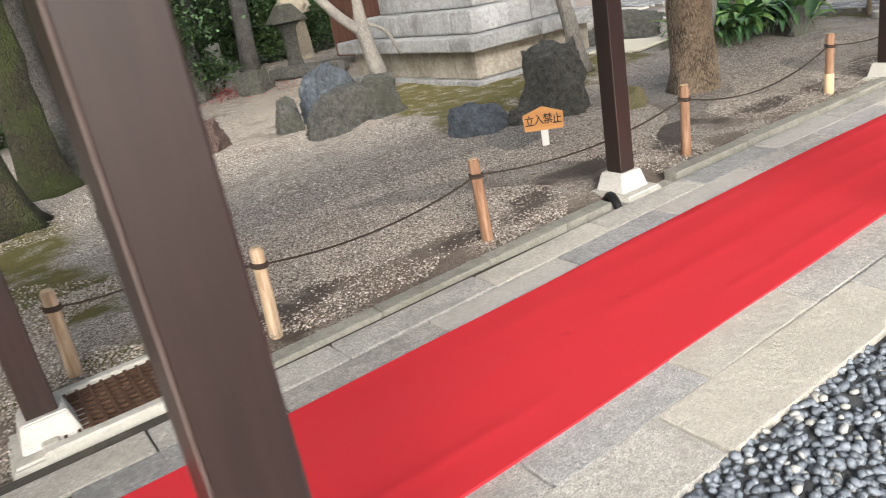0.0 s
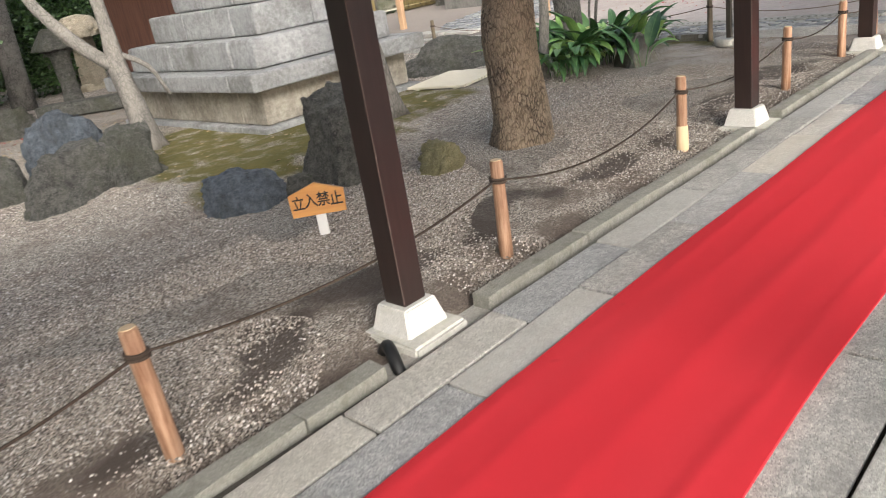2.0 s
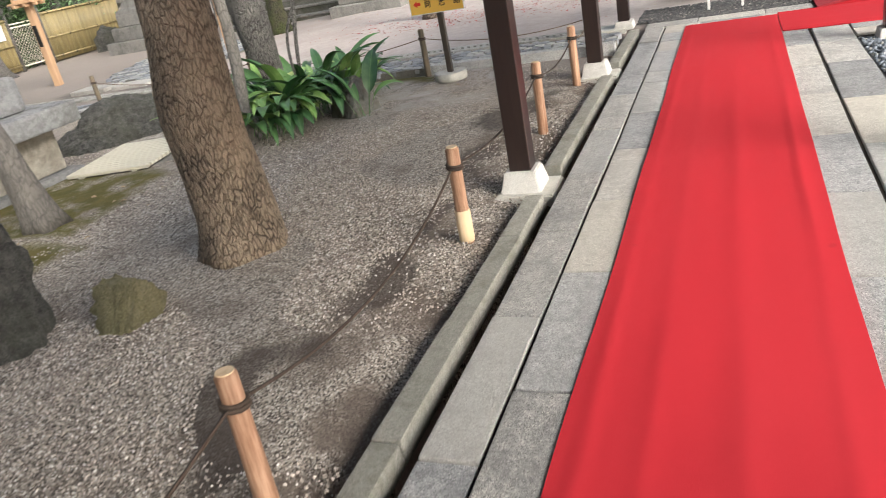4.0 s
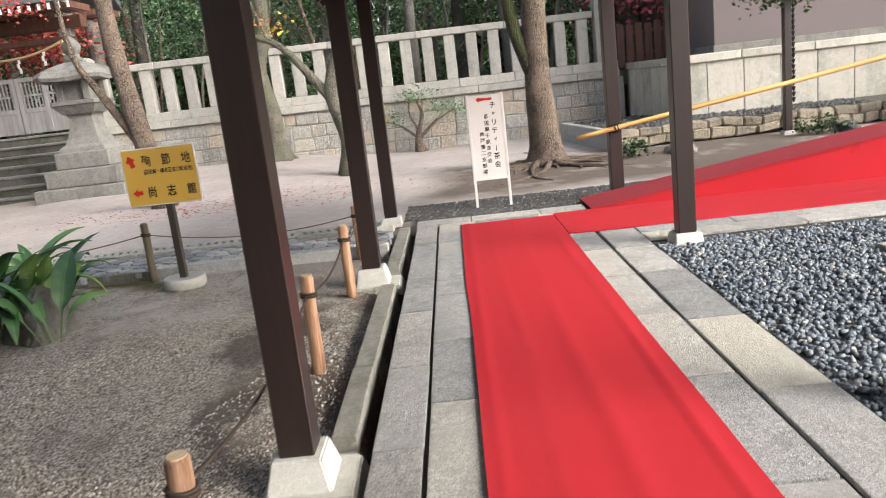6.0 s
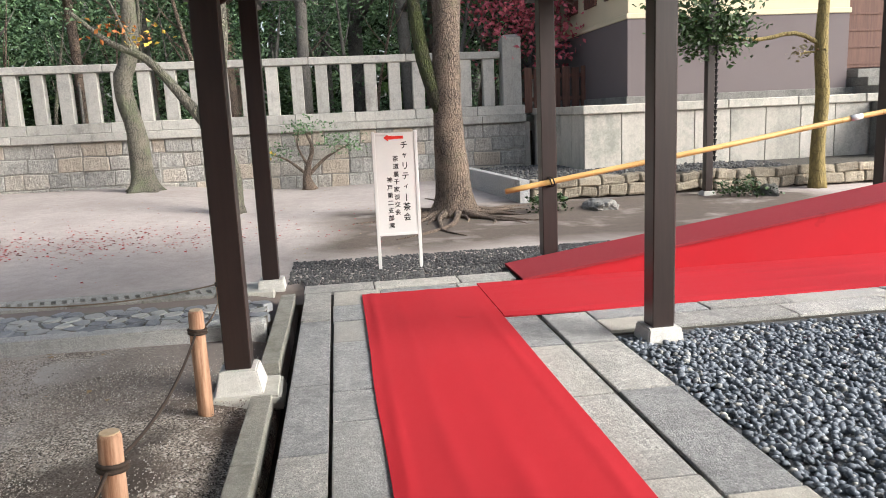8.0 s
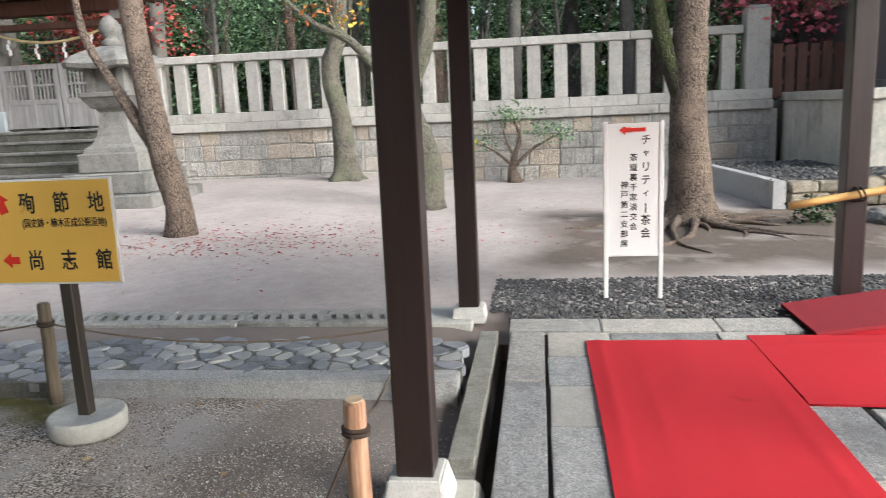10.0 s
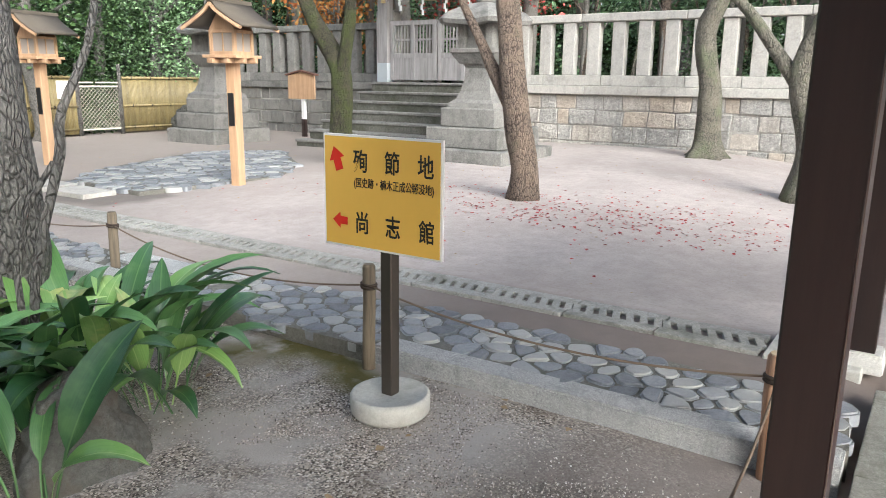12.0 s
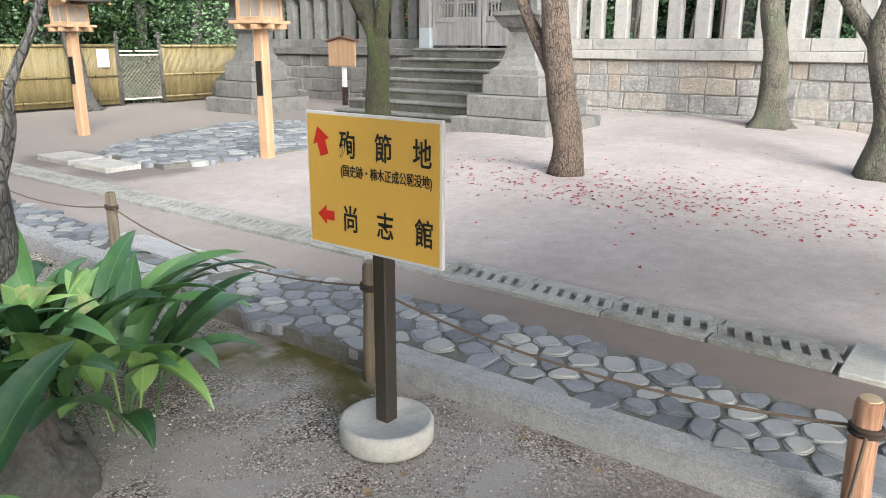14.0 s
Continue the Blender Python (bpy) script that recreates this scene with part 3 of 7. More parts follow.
def ico(detail):
    bm = bmesh.new()
    bmesh.ops.create_icosphere(bm, subdivisions=detail, radius=1.0)
    bm.verts.ensure_lookup_table()
    v = np.array([w.co[:] for w in bm.verts])
    f = np.array([[w.index for w in g.verts] for g in bm.faces])
    bm.free()
    return v, f


def turns(n, tilt=0.5):
    """n random turns, mostly about the upright."""
    a, b, c = rng.uniform(0, 6.283, n), rng.normal(0, tilt, n), rng.normal(0, tilt, n)
    ca, sa, cb, sb, cc, sc = np.cos(a), np.sin(a), np.cos(b), np.sin(b), np.cos(c), np.sin(c)
    z, o = np.zeros(n), np.ones(n)
    rz = np.stack([np.stack([ca, -sa, z], -1), np.stack([sa, ca, z], -1), np.stack([z, z, o], -1)], 1)
    rx = np.stack([np.stack([o, z, z], -1), np.stack([z, cb, -sb], -1), np.stack([z, sb, cb], -1)], 1)
    ry = np.stack([np.stack([cc, z, sc], -1), np.stack([z, o, z], -1), np.stack([-sc, z, cc], -1)], 1)
    return rz @ rx @ ry


def scatter(name, places, sizes, detail, material, tilt=0.4, lump=0.15, smooth=True):
    """Many loose stones as one object: places (n, 3), sizes (n, 3)."""
    v, f = ico(detail) if detail else CHIP
    n = len(places)
    w = v[None] * (1 + lump * rng.normal(0, 1, (n, len(v), 1))) * sizes[:, None]
    w = np.einsum("nij,nkj->nki", turns(n, tilt), w) + places[:, None]
    g = (f[None] + (np.arange(n) * len(v))[:, None, None]).reshape(-1, 3)
    return from_arrays(name, w, g, material, None, smooth)


def leaves(name, centres, size, material, parent=None, droop=0.5, shape=0.32):
    """Many small folded leaves as one mesh."""
    n = len(centres)
    v = np.array([[0, 0, 0], [0.45, shape, 0.08], [1, 0, -0.1], [0.45, -shape, 0.08]]) - np.array([0.5, 0, 0])
    s = size * rng.uniform(0.6, 1.3, (n, 1, 1))
    w = np.einsum("nij,nkj->nki", turns(n, droop), v[None] * s) + centres[:, None]
    g = np.concatenate([np.array([[0, 1, 2]]), np.array([[0, 2, 3]])])
    g = (g[None] + (np.arange(n) * 4)[:, None, None]).reshape(-1, 3)
    return from_arrays(name, w, g, material, parent)


def clumps(centre, radii, count, per, spread):
    """Points for leaves, gathered in uneven clumps inside an ellipsoid."""
    d = rng.normal(0, 1, (count, 3))
    d /= np.linalg.norm(d, axis=1)[:, None]
    heart = np.array(centre) + d * np.array(radii) * rng.uniform(0.35, 1.0, (count, 1))
    return (heart[:, None] + rng.normal(0, spread, (count, per, 3)) * np.array([1, 1, 0.55])).reshape(-1, 3)


# ---- ground ----
def ease(t):
    t = max(0.0, min(1.0, t))
    return t * t * (3 - 2 * t)


def ground_height(x, y):
    paved = -0.6 < x < 13.6 and 0.9 < y < 3.3
    if 3.085 < y < 3.145 and x < 13.0:
        return -0.26
    if y < 1.1 and x < 11.4 and y > -6.2 and x > -4.2:
        return -0.09
    if paved or (y < 1.1 and x > 11 and y > -8 and x < 14.2):
        return -0.09
    h = 0.014 * noise.noise(Vector((x * 0.7, y * 0.7, 0))) + 0.006 * noise.noise(Vector((x * 3, y * 3, 4)))
    far = max(0.0, min(1.0, (max(abs(x - 8), abs(y - 6)) - 18) / 6))
    rise = 0.024 * max(0.0, min(9.0, x - 13.9)) * ease((y - 3.8) / 3.0) * (1 - 0.7 * ease((y - 9.5) / 3.0))
    mound = 0.11 * ease(1 - max(4.9 - x, x - 8.6, 0.0) / 0.8) * ease(1 - max(6.9 - y, y - 11.0, 0.0) / 0.8)
    return -0.035 + (h + rise + mound) * (1 - far)


def axis(lo, hi, step, extra=()):
    near = list(np.arange(lo, hi + 1e-6, step)) + list(extra)
    return sorted(set([-800, -300, -120, -60, -30] + [round(float(v), 4) for v in near] + [45, 60, 120, 300, 800]))


gx = axis(-8, 26, 0.25, (12.99, 13.01))
gy = axis(-9, 26, 0.25, (3.06, 3.083, 3.087, 3.143, 3.147, 3.17))
gv = np.array([(x, y, ground_height(x, y)) for y in gy for x in gx])
nx = len(gx)
gf = np.array([(j * nx + i, j * nx + i + 1, (j + 1) * nx + i + 1, (j + 1) * nx + i) for j in range(len(gy) - 1) for i in range(nx - 1)])
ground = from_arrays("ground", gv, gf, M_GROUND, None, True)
setting(ground, "sandy earth with fine garden gravel and moss", "ground")

# ---- covered walk: columns, beams, roof ----
COL_Y, COL_Y2 = 3.38, 0.79


def column(at, height, group, label, pad):
    ob = base("column", at, label, "column", group)
    w = 0.07
    shaft = box(-w, -w, 0.0, w, w, height, 0.006)
    part("shaft", shaft, M_COLUMN, ob)
    # thin paler strip along the -x, -y corner only
    part("worn_edge", box(-w - 0.0012, -w - 0.0012, 0.02, -w + 0.0022, -w + 0.0022, height - 0.02), M_PALE_EDGE, ob, "thin pale edge")
    if pad == "white":
        part("footing", taper(0.27, 0.20, -0.14, 0.002, 0.008), M_WHITECONC, ob, "white rendered tapered footing")
        slab = taper(0.40, 0.36, -0.20, -0.125, 0.012)
        for v in slab.verts:
            v.co.x += 0.03 * noise.noise(v.co * 7)
            v.co.y += 0.03 * noise.noise(v.co * 7 + Vector((3, 0, 0))) - 0.03
        part("footing_pad", slab, M_CONCRETE, ob, "rough cast concrete pad")
    elif pad == "low":
        part("footing", taper(0.24, 0.21, -0.10, 0.004, 0.008), M_WHITECONC, ob, "white rendered low footing")
    return ob


ROW_L = (0.22, 4.16, 7.91, 10.93, 13.43)
ROW_R = (0.48, 4.30, 8.02, 11.15, 13.62)
for x in ROW_L:
    column((x, COL_Y + (-0.045 if x == 7.91 else -0.035 if x == 10.93 else 0), 0.10 if x < 13 else 0.06), 2.36, "covered walk columns", "dark brown square column on a white footing", "white" if x < 13 else "low")
for x in ROW_R:
    column((x, COL_Y2 if x > 1 else 0.75, 0.06), 2.4, "covered walk columns", "dark brown square column on a low white footing", "low")
for x, y in ((13.62, -2.7), (11.15, -2.7), (13.62, -6.0), (11.15, -6.0)):
    column((x, y, 0.06), 2.4, "covered walk columns", "dark brown square column on a low white footing", "low")

# beams and roof
walk_roof = base("walk_roof", (0, 0, 2.44), "dark timber roof frame with boarded eaves over the walk", "roof")
tagged(walk_roof, kind="structure")
for y in (COL_Y, COL_Y2):
    part("beam", box(-3, y - 0.06, 0.0, 14.1, y + 0.06, 0.17, 0.006), M_COLUMN, walk_roof)
for x in (11.15, 13.55):
    part("beam", box(x - 0.06, -9, 0.002, x + 0.06, 3.30 if x > 12 else 0.72, 0.165, 0.006), M_COLUMN, walk_roof)
for x in ROW_L[:4]:
    part("tie_beam", box(x - 0.05, 0.86, 0.02, x + 0.05, 3.31, 0.15, 0.005), M_COLUMN, walk_roof)
mid = (COL_Y + COL_Y2) / 2


def roof_slope(y_eave):
    one = bmesh.new()
    z_e, z_r = 0.06, 0.95
    a = [one.verts.new(c) for c in ((-3.4, y_eave, z_e), (14.5, y_eave, z_e), (14.5, mid, z_r), (-3.4, mid, z_r))]
    b = [one.verts.new((v.co.x, v.co.y, v.co.z + 0.06)) for v in a]
    one.faces.new(a)
    one.faces.new(b[::-1])
    for k in range(4):
        one.faces.new((a[k], b[k], b[(k + 1) % 4], a[(k + 1) % 4]))
    bmesh.ops.recalc_face_normals(one, faces=one.faces[:])
    return one


part("roof_boards", roof_slope(3.95), M_ROOFWOOD, walk_roof)
part("roof_boards", roof_slope(0.22), M_ROOFWOOD, walk_roof)
rafter = box(-0.025, 0, -0.06, 0.025, math.hypot(3.95 - mid, 0.89) - 0.03, -0.003, 0.003)
rafter_mesh = bpy.data.meshes.new("rafter")
rafter.to_mesh(rafter_mesh)
rafter.free()
rafter_mesh.materials.append(M_ROOFWOOD)
ang = math.degrees(math.atan2(0.89, 3.95 - mid))
for i in range(45):
    x = -3.2 + i * 0.4
    shared("rafter", rafter_mesh, walk_roof, pose(x, mid, 0.95, -ang, 0, 0))
    shared("rafter", rafter_mesh, walk_roof, pose(x, mid, 0.95, -ang, 0, 180))

# ---- stone walk: bed and slabs ----
walk_bed = setting(mesh_object("pavement", box(-2.6, 1.055, -0.3, 13.28, 3.07, -0.022), M_JOINT), "granite slab walk with dark joints", "pavement")
bed_2 = mesh_object("pavement_branch", box(11.30, -8, -0.29, 13.27, 1.068, -0.024), M_JOINT)
setting(bed_2, "granite slab branch walk with dark joints", "pavement")


def bend(x):
    """The walk swings a little towards the court at its start."""
    return -0.11 * max(0.0, min(1.0, (4.6 - x) / 3.6))


def slab(parent, x0, y0, x1, y1, top, seed, material, lean=0.0):
    """One worn paving slab with eased, slightly uneven edges."""
    bm = box(x0, y0, -0.1, x1, y1, top, 0.007, None, 2)
    for v in bm.verts:
        v.co.x += 0.007 * noise.noise(v.co * 5 + Vector((seed, 0, 0)))
        v.co.y += 0.007 * noise.noise(v.co * 5 + Vector((0, seed, 0))) + lean * bend(v.co.x)
        if v.co.z > 0:
            v.co.z += 0.003 * noise.noise(v.co * 2 + Vector((0, 0, seed)))
    part("slab", bm, material, parent)


def slab_row(parent, joints, y0, y1, seed, mats, along="x", top=0.0, lean=1.0):
    r = random.Random(seed)
    for a, b in zip(joints, joints[1:]):
        g, z = r.uniform(0.004, 0.009), top + r.uniform(-0.005, 0.004)
        if along == "x":
            slab(parent, a + g, y0 + g * 0.5, b - g, y1 - g * 0.5, z, a * 3 + seed, r.choice(mats), lean)
        else:
            slab(parent, y0 + g, a + g, y1 - g, b - g, z, a * 3 + seed, r.choice(mats), 0.0)


def joints(start, end, seed, lo, hi):
    r, out = random.Random(seed), [start]
    while end - out[-1] > hi:
        out.append(out[-1] + r.uniform(lo, hi))
    return out + [end]


SL, SG = M_SLAB, M_SLAB_GREY
slab_row(walk_bed, (-2.6, -1.4, -0.4, 0.57, 1.52, 2.48, 3.46, 4.41, 5.31, 6.24, 7.14, 8.02, 8.95, 9.93, 10.79, 12.12, 12.98), 2.852, 3.075, 1, (SL, SL, SG))
slab_row(walk_bed, (-2.6, -0.8, 0.2, 1.1, 1.99, 2.94, 3.83, 4.79, 5.71, 6.65, 7.54, 8.46, 9.30, 10.24, 10.65, 11.55, 12.06, 12.51, 12.98), 2.45, 2.84, 2, (SL, SG, SG))
slab_row(walk_bed, (-2.6, -1.5, -0.5, 0.6, 1.55, 2.41, 3.22, 3.77, 4.75, 5.7, 6.6, 7.5, 8.44, 9.40, 10.29, 11.12, 11.80, 12.97), 1.405, 1.80, 3, (SL, SG, SL), "x", 0.0, 0.8)
slab_row(walk_bed, (-2.6, -1.3, 0.0, 1.0, 2.07, 3.48, 4.6, 5.7, 6.5, 7.3, 8.24, 9.24, 10.32, 11.11, 11.78), 1.06, 1.384, 4, (SL, SL, SG), "x", 0.0, 0.4)
slab_row(walk_bed, (1.26, 1.75, 2.49, 3.09), 12.985, 13.28, 5, (SL, SG), "y")
slab(walk_bed, 12.2, 1.806, 12.97, 2.445, -0.002, 77, SG)
slab_row(bed_2, joints(-8.0, 1.05, 6, 0.6, 1.1), 11.31, 11.59, 6, (SL, SL), "y")
slab_row(bed_2, joints(-8.0, 1.05, 7, 0.6, 1.1), 11.605, 11.98, 7, (SL, SG), "y")


def bent(bm):
    for v in bm.verts:
        v.co.y += 1.35 * bend(v.co.x)
    return bm


# drain channel and kerb on the garden side
gutter = mesh_object("gutter", box(-2.6, 2.99, -0.262, 13.0, 3.145, -0.20), M_JOINT)
setting(gutter, "dark narrow drain channel beside the walk", "gutter")
kerb_bed = bmesh.new()
for a, b in ((-2.6, 1.0), (1.0, 4.6), (4.6, 13.0)):
    box(a, 3.158, -0.3, b, 3.275, -0.06, 0.0, kerb_bed)
garden_kerb = setting(mesh_object("kerb", bent(kerb_bed), M_MORTAR), "low mossy kerb stones along the drain", "kerb")
for a, b, seed in ((-2.6, -0.05, 8), (1.05, 3.78, 9), (4.48, 7.66, 10), (8.16, 10.68, 11), (11.18, 13.0, 12)):
    slab_row(garden_kerb, joints(a, b, seed, 0.6, 1.1), 3.152, 3.27, seed, (M_KERB,), "x", 0.014, 1.35)

# ---- red carpets, slightly rumpled ----


def carpet(name, x0, x1, y0, y1, z, along):
    bm = bmesh.new()
    nxs, nys = max(2, int((x1 - x0) / (0.08 if along == "x" else 0.025))), max(2, int((y1 - y0) / (0.025 if along == "x" else 0.08)))
    grid = []
    for j in range(nys + 1):
        row = []
        for i in range(nxs + 1):
            x, y = x0 + (x1 - x0) * i / nxs, y0 + (y1 - y0) * j / nys
            if along == "x":
                y += 0.012 * noise.noise(Vector((x * 0.8, 0.2 * j, 0)))
                y += bend(x) * 0.95 - 0.02 * max(0.0, min(1.0, (7.0 - x) / 5.0)) * (nys - j) / nys
            else:
                x += 0.012 * noise.noise(Vector((0.2 * i, y * 0.8, 0)))
            h = 0.006 * max(0, noise.noise(Vector((x * (0.9 if along == "x" else 4), y * (4 if along == "x" else 0.9), 1))))
            u, v_ = (x, y) if along == "x" else (y, x - 10.155)
            for line, wide, high in ((1.745, 0.022, 0.007), (2.06, 0.05, 0.005), (2.33, 0.03, 0.005), (2.53, 0.022, 0.006)):
                q = (v_ - line - 0.03 * noise.noise(Vector((u * 0.5, line * 9, 2)))) / wide
                h += high * math.exp(-q * q) * max(0, 0.6 + noise.noise(Vector((u * 0.6, line * 5, 7))))
            h += 0.004 * math.exp(-((u - 3.95) / 0.05) ** 2)
            row.append(bm.verts.new((x, y, z + h)))
        grid.append(row)
    for j in range(nys):
        for i in range(nxs):
            bm.faces.new((grid[j][i], grid[j][i + 1], grid[j + 1][i + 1], grid[j + 1][i]))
    rim = [e for e in bm.edges if len(e.link_faces) == 1]
    for e in rim:
        e.smooth = False
    low = bmesh.ops.extrude_edge_only(bm, edges=rim)
    for v in low["geom"]:
        if isinstance(v, bmesh.types.BMVert):
            v.co.z = 0.0
    bmesh.ops.recalc_face_normals(bm, faces=bm.faces[:])
    return mesh_object(name, bm, M_CARPET, None, True)


tagged(carpet("red_carpet", -2.6, 12.77, 1.645, 2.61, 0.012, "x"), "long bright red carpet laid along the stone walk", "carpet", "red carpets")
tagged(carpet("red_carpet", 11.80, 12.862, -7.0, 1.638, 0.012, "y"), "bright red carpet branching off beside the ramp", "carpet", "red carpets")

# ramp with a red skirt
ramp = base("ramp", (12.87, 1.24, 0), "red covered wooden ramp rising along the walk", "ramp")
RISE, RUN, WIDE = 0.141, 8.2, 0.66


def wedge(x0, x1, lift, drop):
    bm = bmesh.new()
    c = []
    for x in (x0, x1):
        for y, z in ((0.0, 0.012 + lift), (-RUN, RISE * RUN + lift), (-RUN, RISE * RUN - drop), (0.0, -drop if drop < 0.1 else 0.0)):
            c.append(bm.verts.new((x, y, max(z, 0.0))))
    bm.faces.new(c[:4])
    bm.faces.new(c[4:][::-1])
    for k in range(4):
        bm.faces.new((c[k], c[(k + 1) % 4], c[4 + (k + 1) % 4], c[4 + k]))
    bmesh.ops.recalc_face_normals(bm, faces=bm.faces[:])
    return bm


part("skirt", wedge(0.0, WIDE, 0.0, RISE * RUN), M_CARPET, ramp, "bright red cloth skirt")
part("ramp_cover", wedge(-0.012, WIDE + 0.01, 0.012, 0.004), M_RAMPTOP, ramp, "faded dark red ramp cover")

# ---- stone wall and fence at the back ----
WX = 23.3
wall_back = setting(mesh_object("wall_back", box(WX + 0.010, -1.6, -0.2, WX + 0.6, 11.2, 1.17), M_MORTAR), "rough squared granite wall under a stone fence", "wall")
wall_left = setting(mesh_object("wall_left", box(WX + 0.010, 14.5, -0.2, WX + 0.6, 26.0, 1.17), M_MORTAR), "rough squared granite wall under a stone fence", "wall")


def stone_wall(parent, y0, y1, courses, seed, material=M_WALLSTONE):
    r = random.Random(seed)
    z = -0.1
    for h in courses:
        y = y0
        while y < y1 - 0.02:
            w = r.uniform(0.26, 0.62)
            e = min(y + w, y1)
            if y1 - e < 0.2:
                e = y1
            g = r.uniform(0.006, 0.014)
            bm = box(WX - r.uniform(0.0, 0.03), y + g, z + g, WX + 0.12, e - g, z + h - g, 0.014)
            for v in bm.verts:
                q = v.co * 3.1 + Vector((seed, 0, 0))
                v.co += Vector((0.025 * noise.noise(q * 1.5), 0.035 * noise.noise(q + Vector((9, 0, 0))), 0.03 * noise.noise(q + Vector((0, 9, 0)))))
            part("stone", bm, material, parent)
            y = e
        z += h


stone_wall(wall_back, -1.5, 11.2, (0.34, 0.32, 0.31, 0.30), 21)
stone_wall(wall_left, 14.5, 20.0, (0.34, 0.32, 0.31, 0.30), 22, M_GRANITE_OLD)


def coping(parent, y0, y1, seed, material=M_GRANITE):
    r = random.Random(seed)
    for z0, z1, x0, x1 in ((1.17, 1.34, WX - 0.10, WX + 0.7), (1.34, 1.55, WX - 0.02, WX + 0.5)):
        y = y0
        while y < y1 - 0.01:
            e = min(y + r.uniform(1.0, 1.7), y1)
            part("coping_stone", box(x0, y + 0.004, z0 + 0.002, x1, e - 0.004, z1, 0.012), material, parent)
            y = e


coping(wall_back, -1.5, 11.2, 31)
coping(wall_left, 14.5, 26.0, 32, M_GRANITE_OLD)


def stone_fence(y0, y1, label, material=M_GRANITE):
    f = base("stone_fence", (WX + 0.22, y0, 1.55), label, "fence", "stone fences")
    n = int(round((y1 - y0) / 0.525))
    step = (y1 - y0) / n
    one = bpy.data.meshes.new("fence_post")
    bm = box(-0.10, -0.13, 0.0, 0.10, 0.13, 1.03, 0.012)
    bm.to_mesh(one)
    bm.free()
    one.materials.append(material)
    for i in range(n):
        shared("fence_post", one, f, pose(random.uniform(-0.008, 0.008), (i + 0.5) * step, 0, 0, 0, random.uniform(-1.5, 1.5)))
    for a in np.arange(0, y1 - y0 - 0.01, 2.1):
        part("top_rail", box(-0.14, a + 0.004, 1.032, 0.14, min(a + 2.1, y1 - y0) - 0.004, 1.19, 0.015), material, f)
    return f


stone_fence(-0.98, 11.1, "pale granite fence of square posts with a top rail")
stone_fence(14.75, 26.0, "weathered granite fence of square posts with a top rail", M_GRANITE_OLD)


def pier(y, z0, z1, w, label):
    p = base("stone_pier", (WX + 0.2, y, z0), label, "pier", "stone fence piers")
    bm = box(-w / 2, -w / 2, 0, w / 2, w / 2, z1 - z0 - 0.06, 0.012)
    part("shaft", bm, M_GRANITE, p)
    part("cap", taper(w, w * 0.7, z1 - z0 - 0.058, z1 - z0, 0.01), M_GRANITE, p)


pier(-1.22, 1.36, 3.08, 0.42, "tall square granite end pier of the fence")
pier(11.25, 1.36, 3.02, 0.42, "square granite pier beside the shrine gate")
pier(14.5, 1.36, 3.02, 0.42, "square granite pier beside the shrine gate")

# ---- small stones ----
n = 58000
px, py = rng.uniform(-2.0, 11.25, n), 1.04 - np.abs(rng.normal(0, 1, n)) * 2.1
py = np.where(py < -4.5, rng.uniform(-4.5, 1.03, n), py)
px = np.where(px > 11.2, 11.0, px)
clear = ~((np.abs(px[:, None] - np.array(ROW_R)[None]) < 0.13) & (np.abs(py[:, None] - COL_Y2) < 0.13)).any(1) & ~((px > 9.78) & (px < 10.34) & (py < -0.27) & (py > -1.37)) & ~((py > 0.96) & (rng.uniform(0, 1, n) < 0.3))
px, py = px[clear], py[clear]
s = rng.uniform(0.0125, 0.023, len(px))
sizes = np.stack([s * rng.uniform(1.0, 1.45, len(s)), s, s * rng.uniform(0.5, 0.75, len(s))], 1)
pebbles = scatter("pebbles", np.stack([px, py, -0.022 + rng.uniform(-0.016, 0.012, len(px))], 1), sizes, 1, M_PEBBLE, 0.45, 0.06)
tagged(pebbles, "rounded blue-black pebbles filling the court beside the walk", "pebbles", kind="stuff")
pebble_bed = setting(mesh_object("ground_pebble_bed", box(-4, -6, -0.2, 11.29, 1.05, -0.034), M_PEBBLE_BED), "dark bed under the pebbles", "ground")


CHIP = (np.array([[1, 0, -0.3], [0, 1, -0.3], [-1, 0, -0.3], [0, -1, -0.3], [0.15, 0.1, 1]], float), np.array([[0, 1, 4], [1, 2, 4], [2, 3, 4], [3, 0, 4]]))


def strew(name, count, x0, x1, y0, y1, size, material, label, category, keep=None, z=-0.03, detail=0):
    x, y = rng.uniform(x0, x1, count), rng.uniform(y0, y1, count)
    if keep is not None:
        k = keep(x, y)
        x, y = x[k], y[k]
    s = rng.uniform(size * 0.6, size * 1.3, len(x)) * np.where((x > 9.8) & (x < 12), 0.62, 1.0)
    h = np.array([ground_height(a, b) for a, b in zip(x, y)]) if z == -0.03 else np.full(len(x), z)
    return tagged(scatter(name, np.stack([x, y, h + 0.002], 1), np.stack([s, s * 0.8, s * 0.7], 1), detail, material, 0.8, 0.2, False), label, category, kind="stuff")


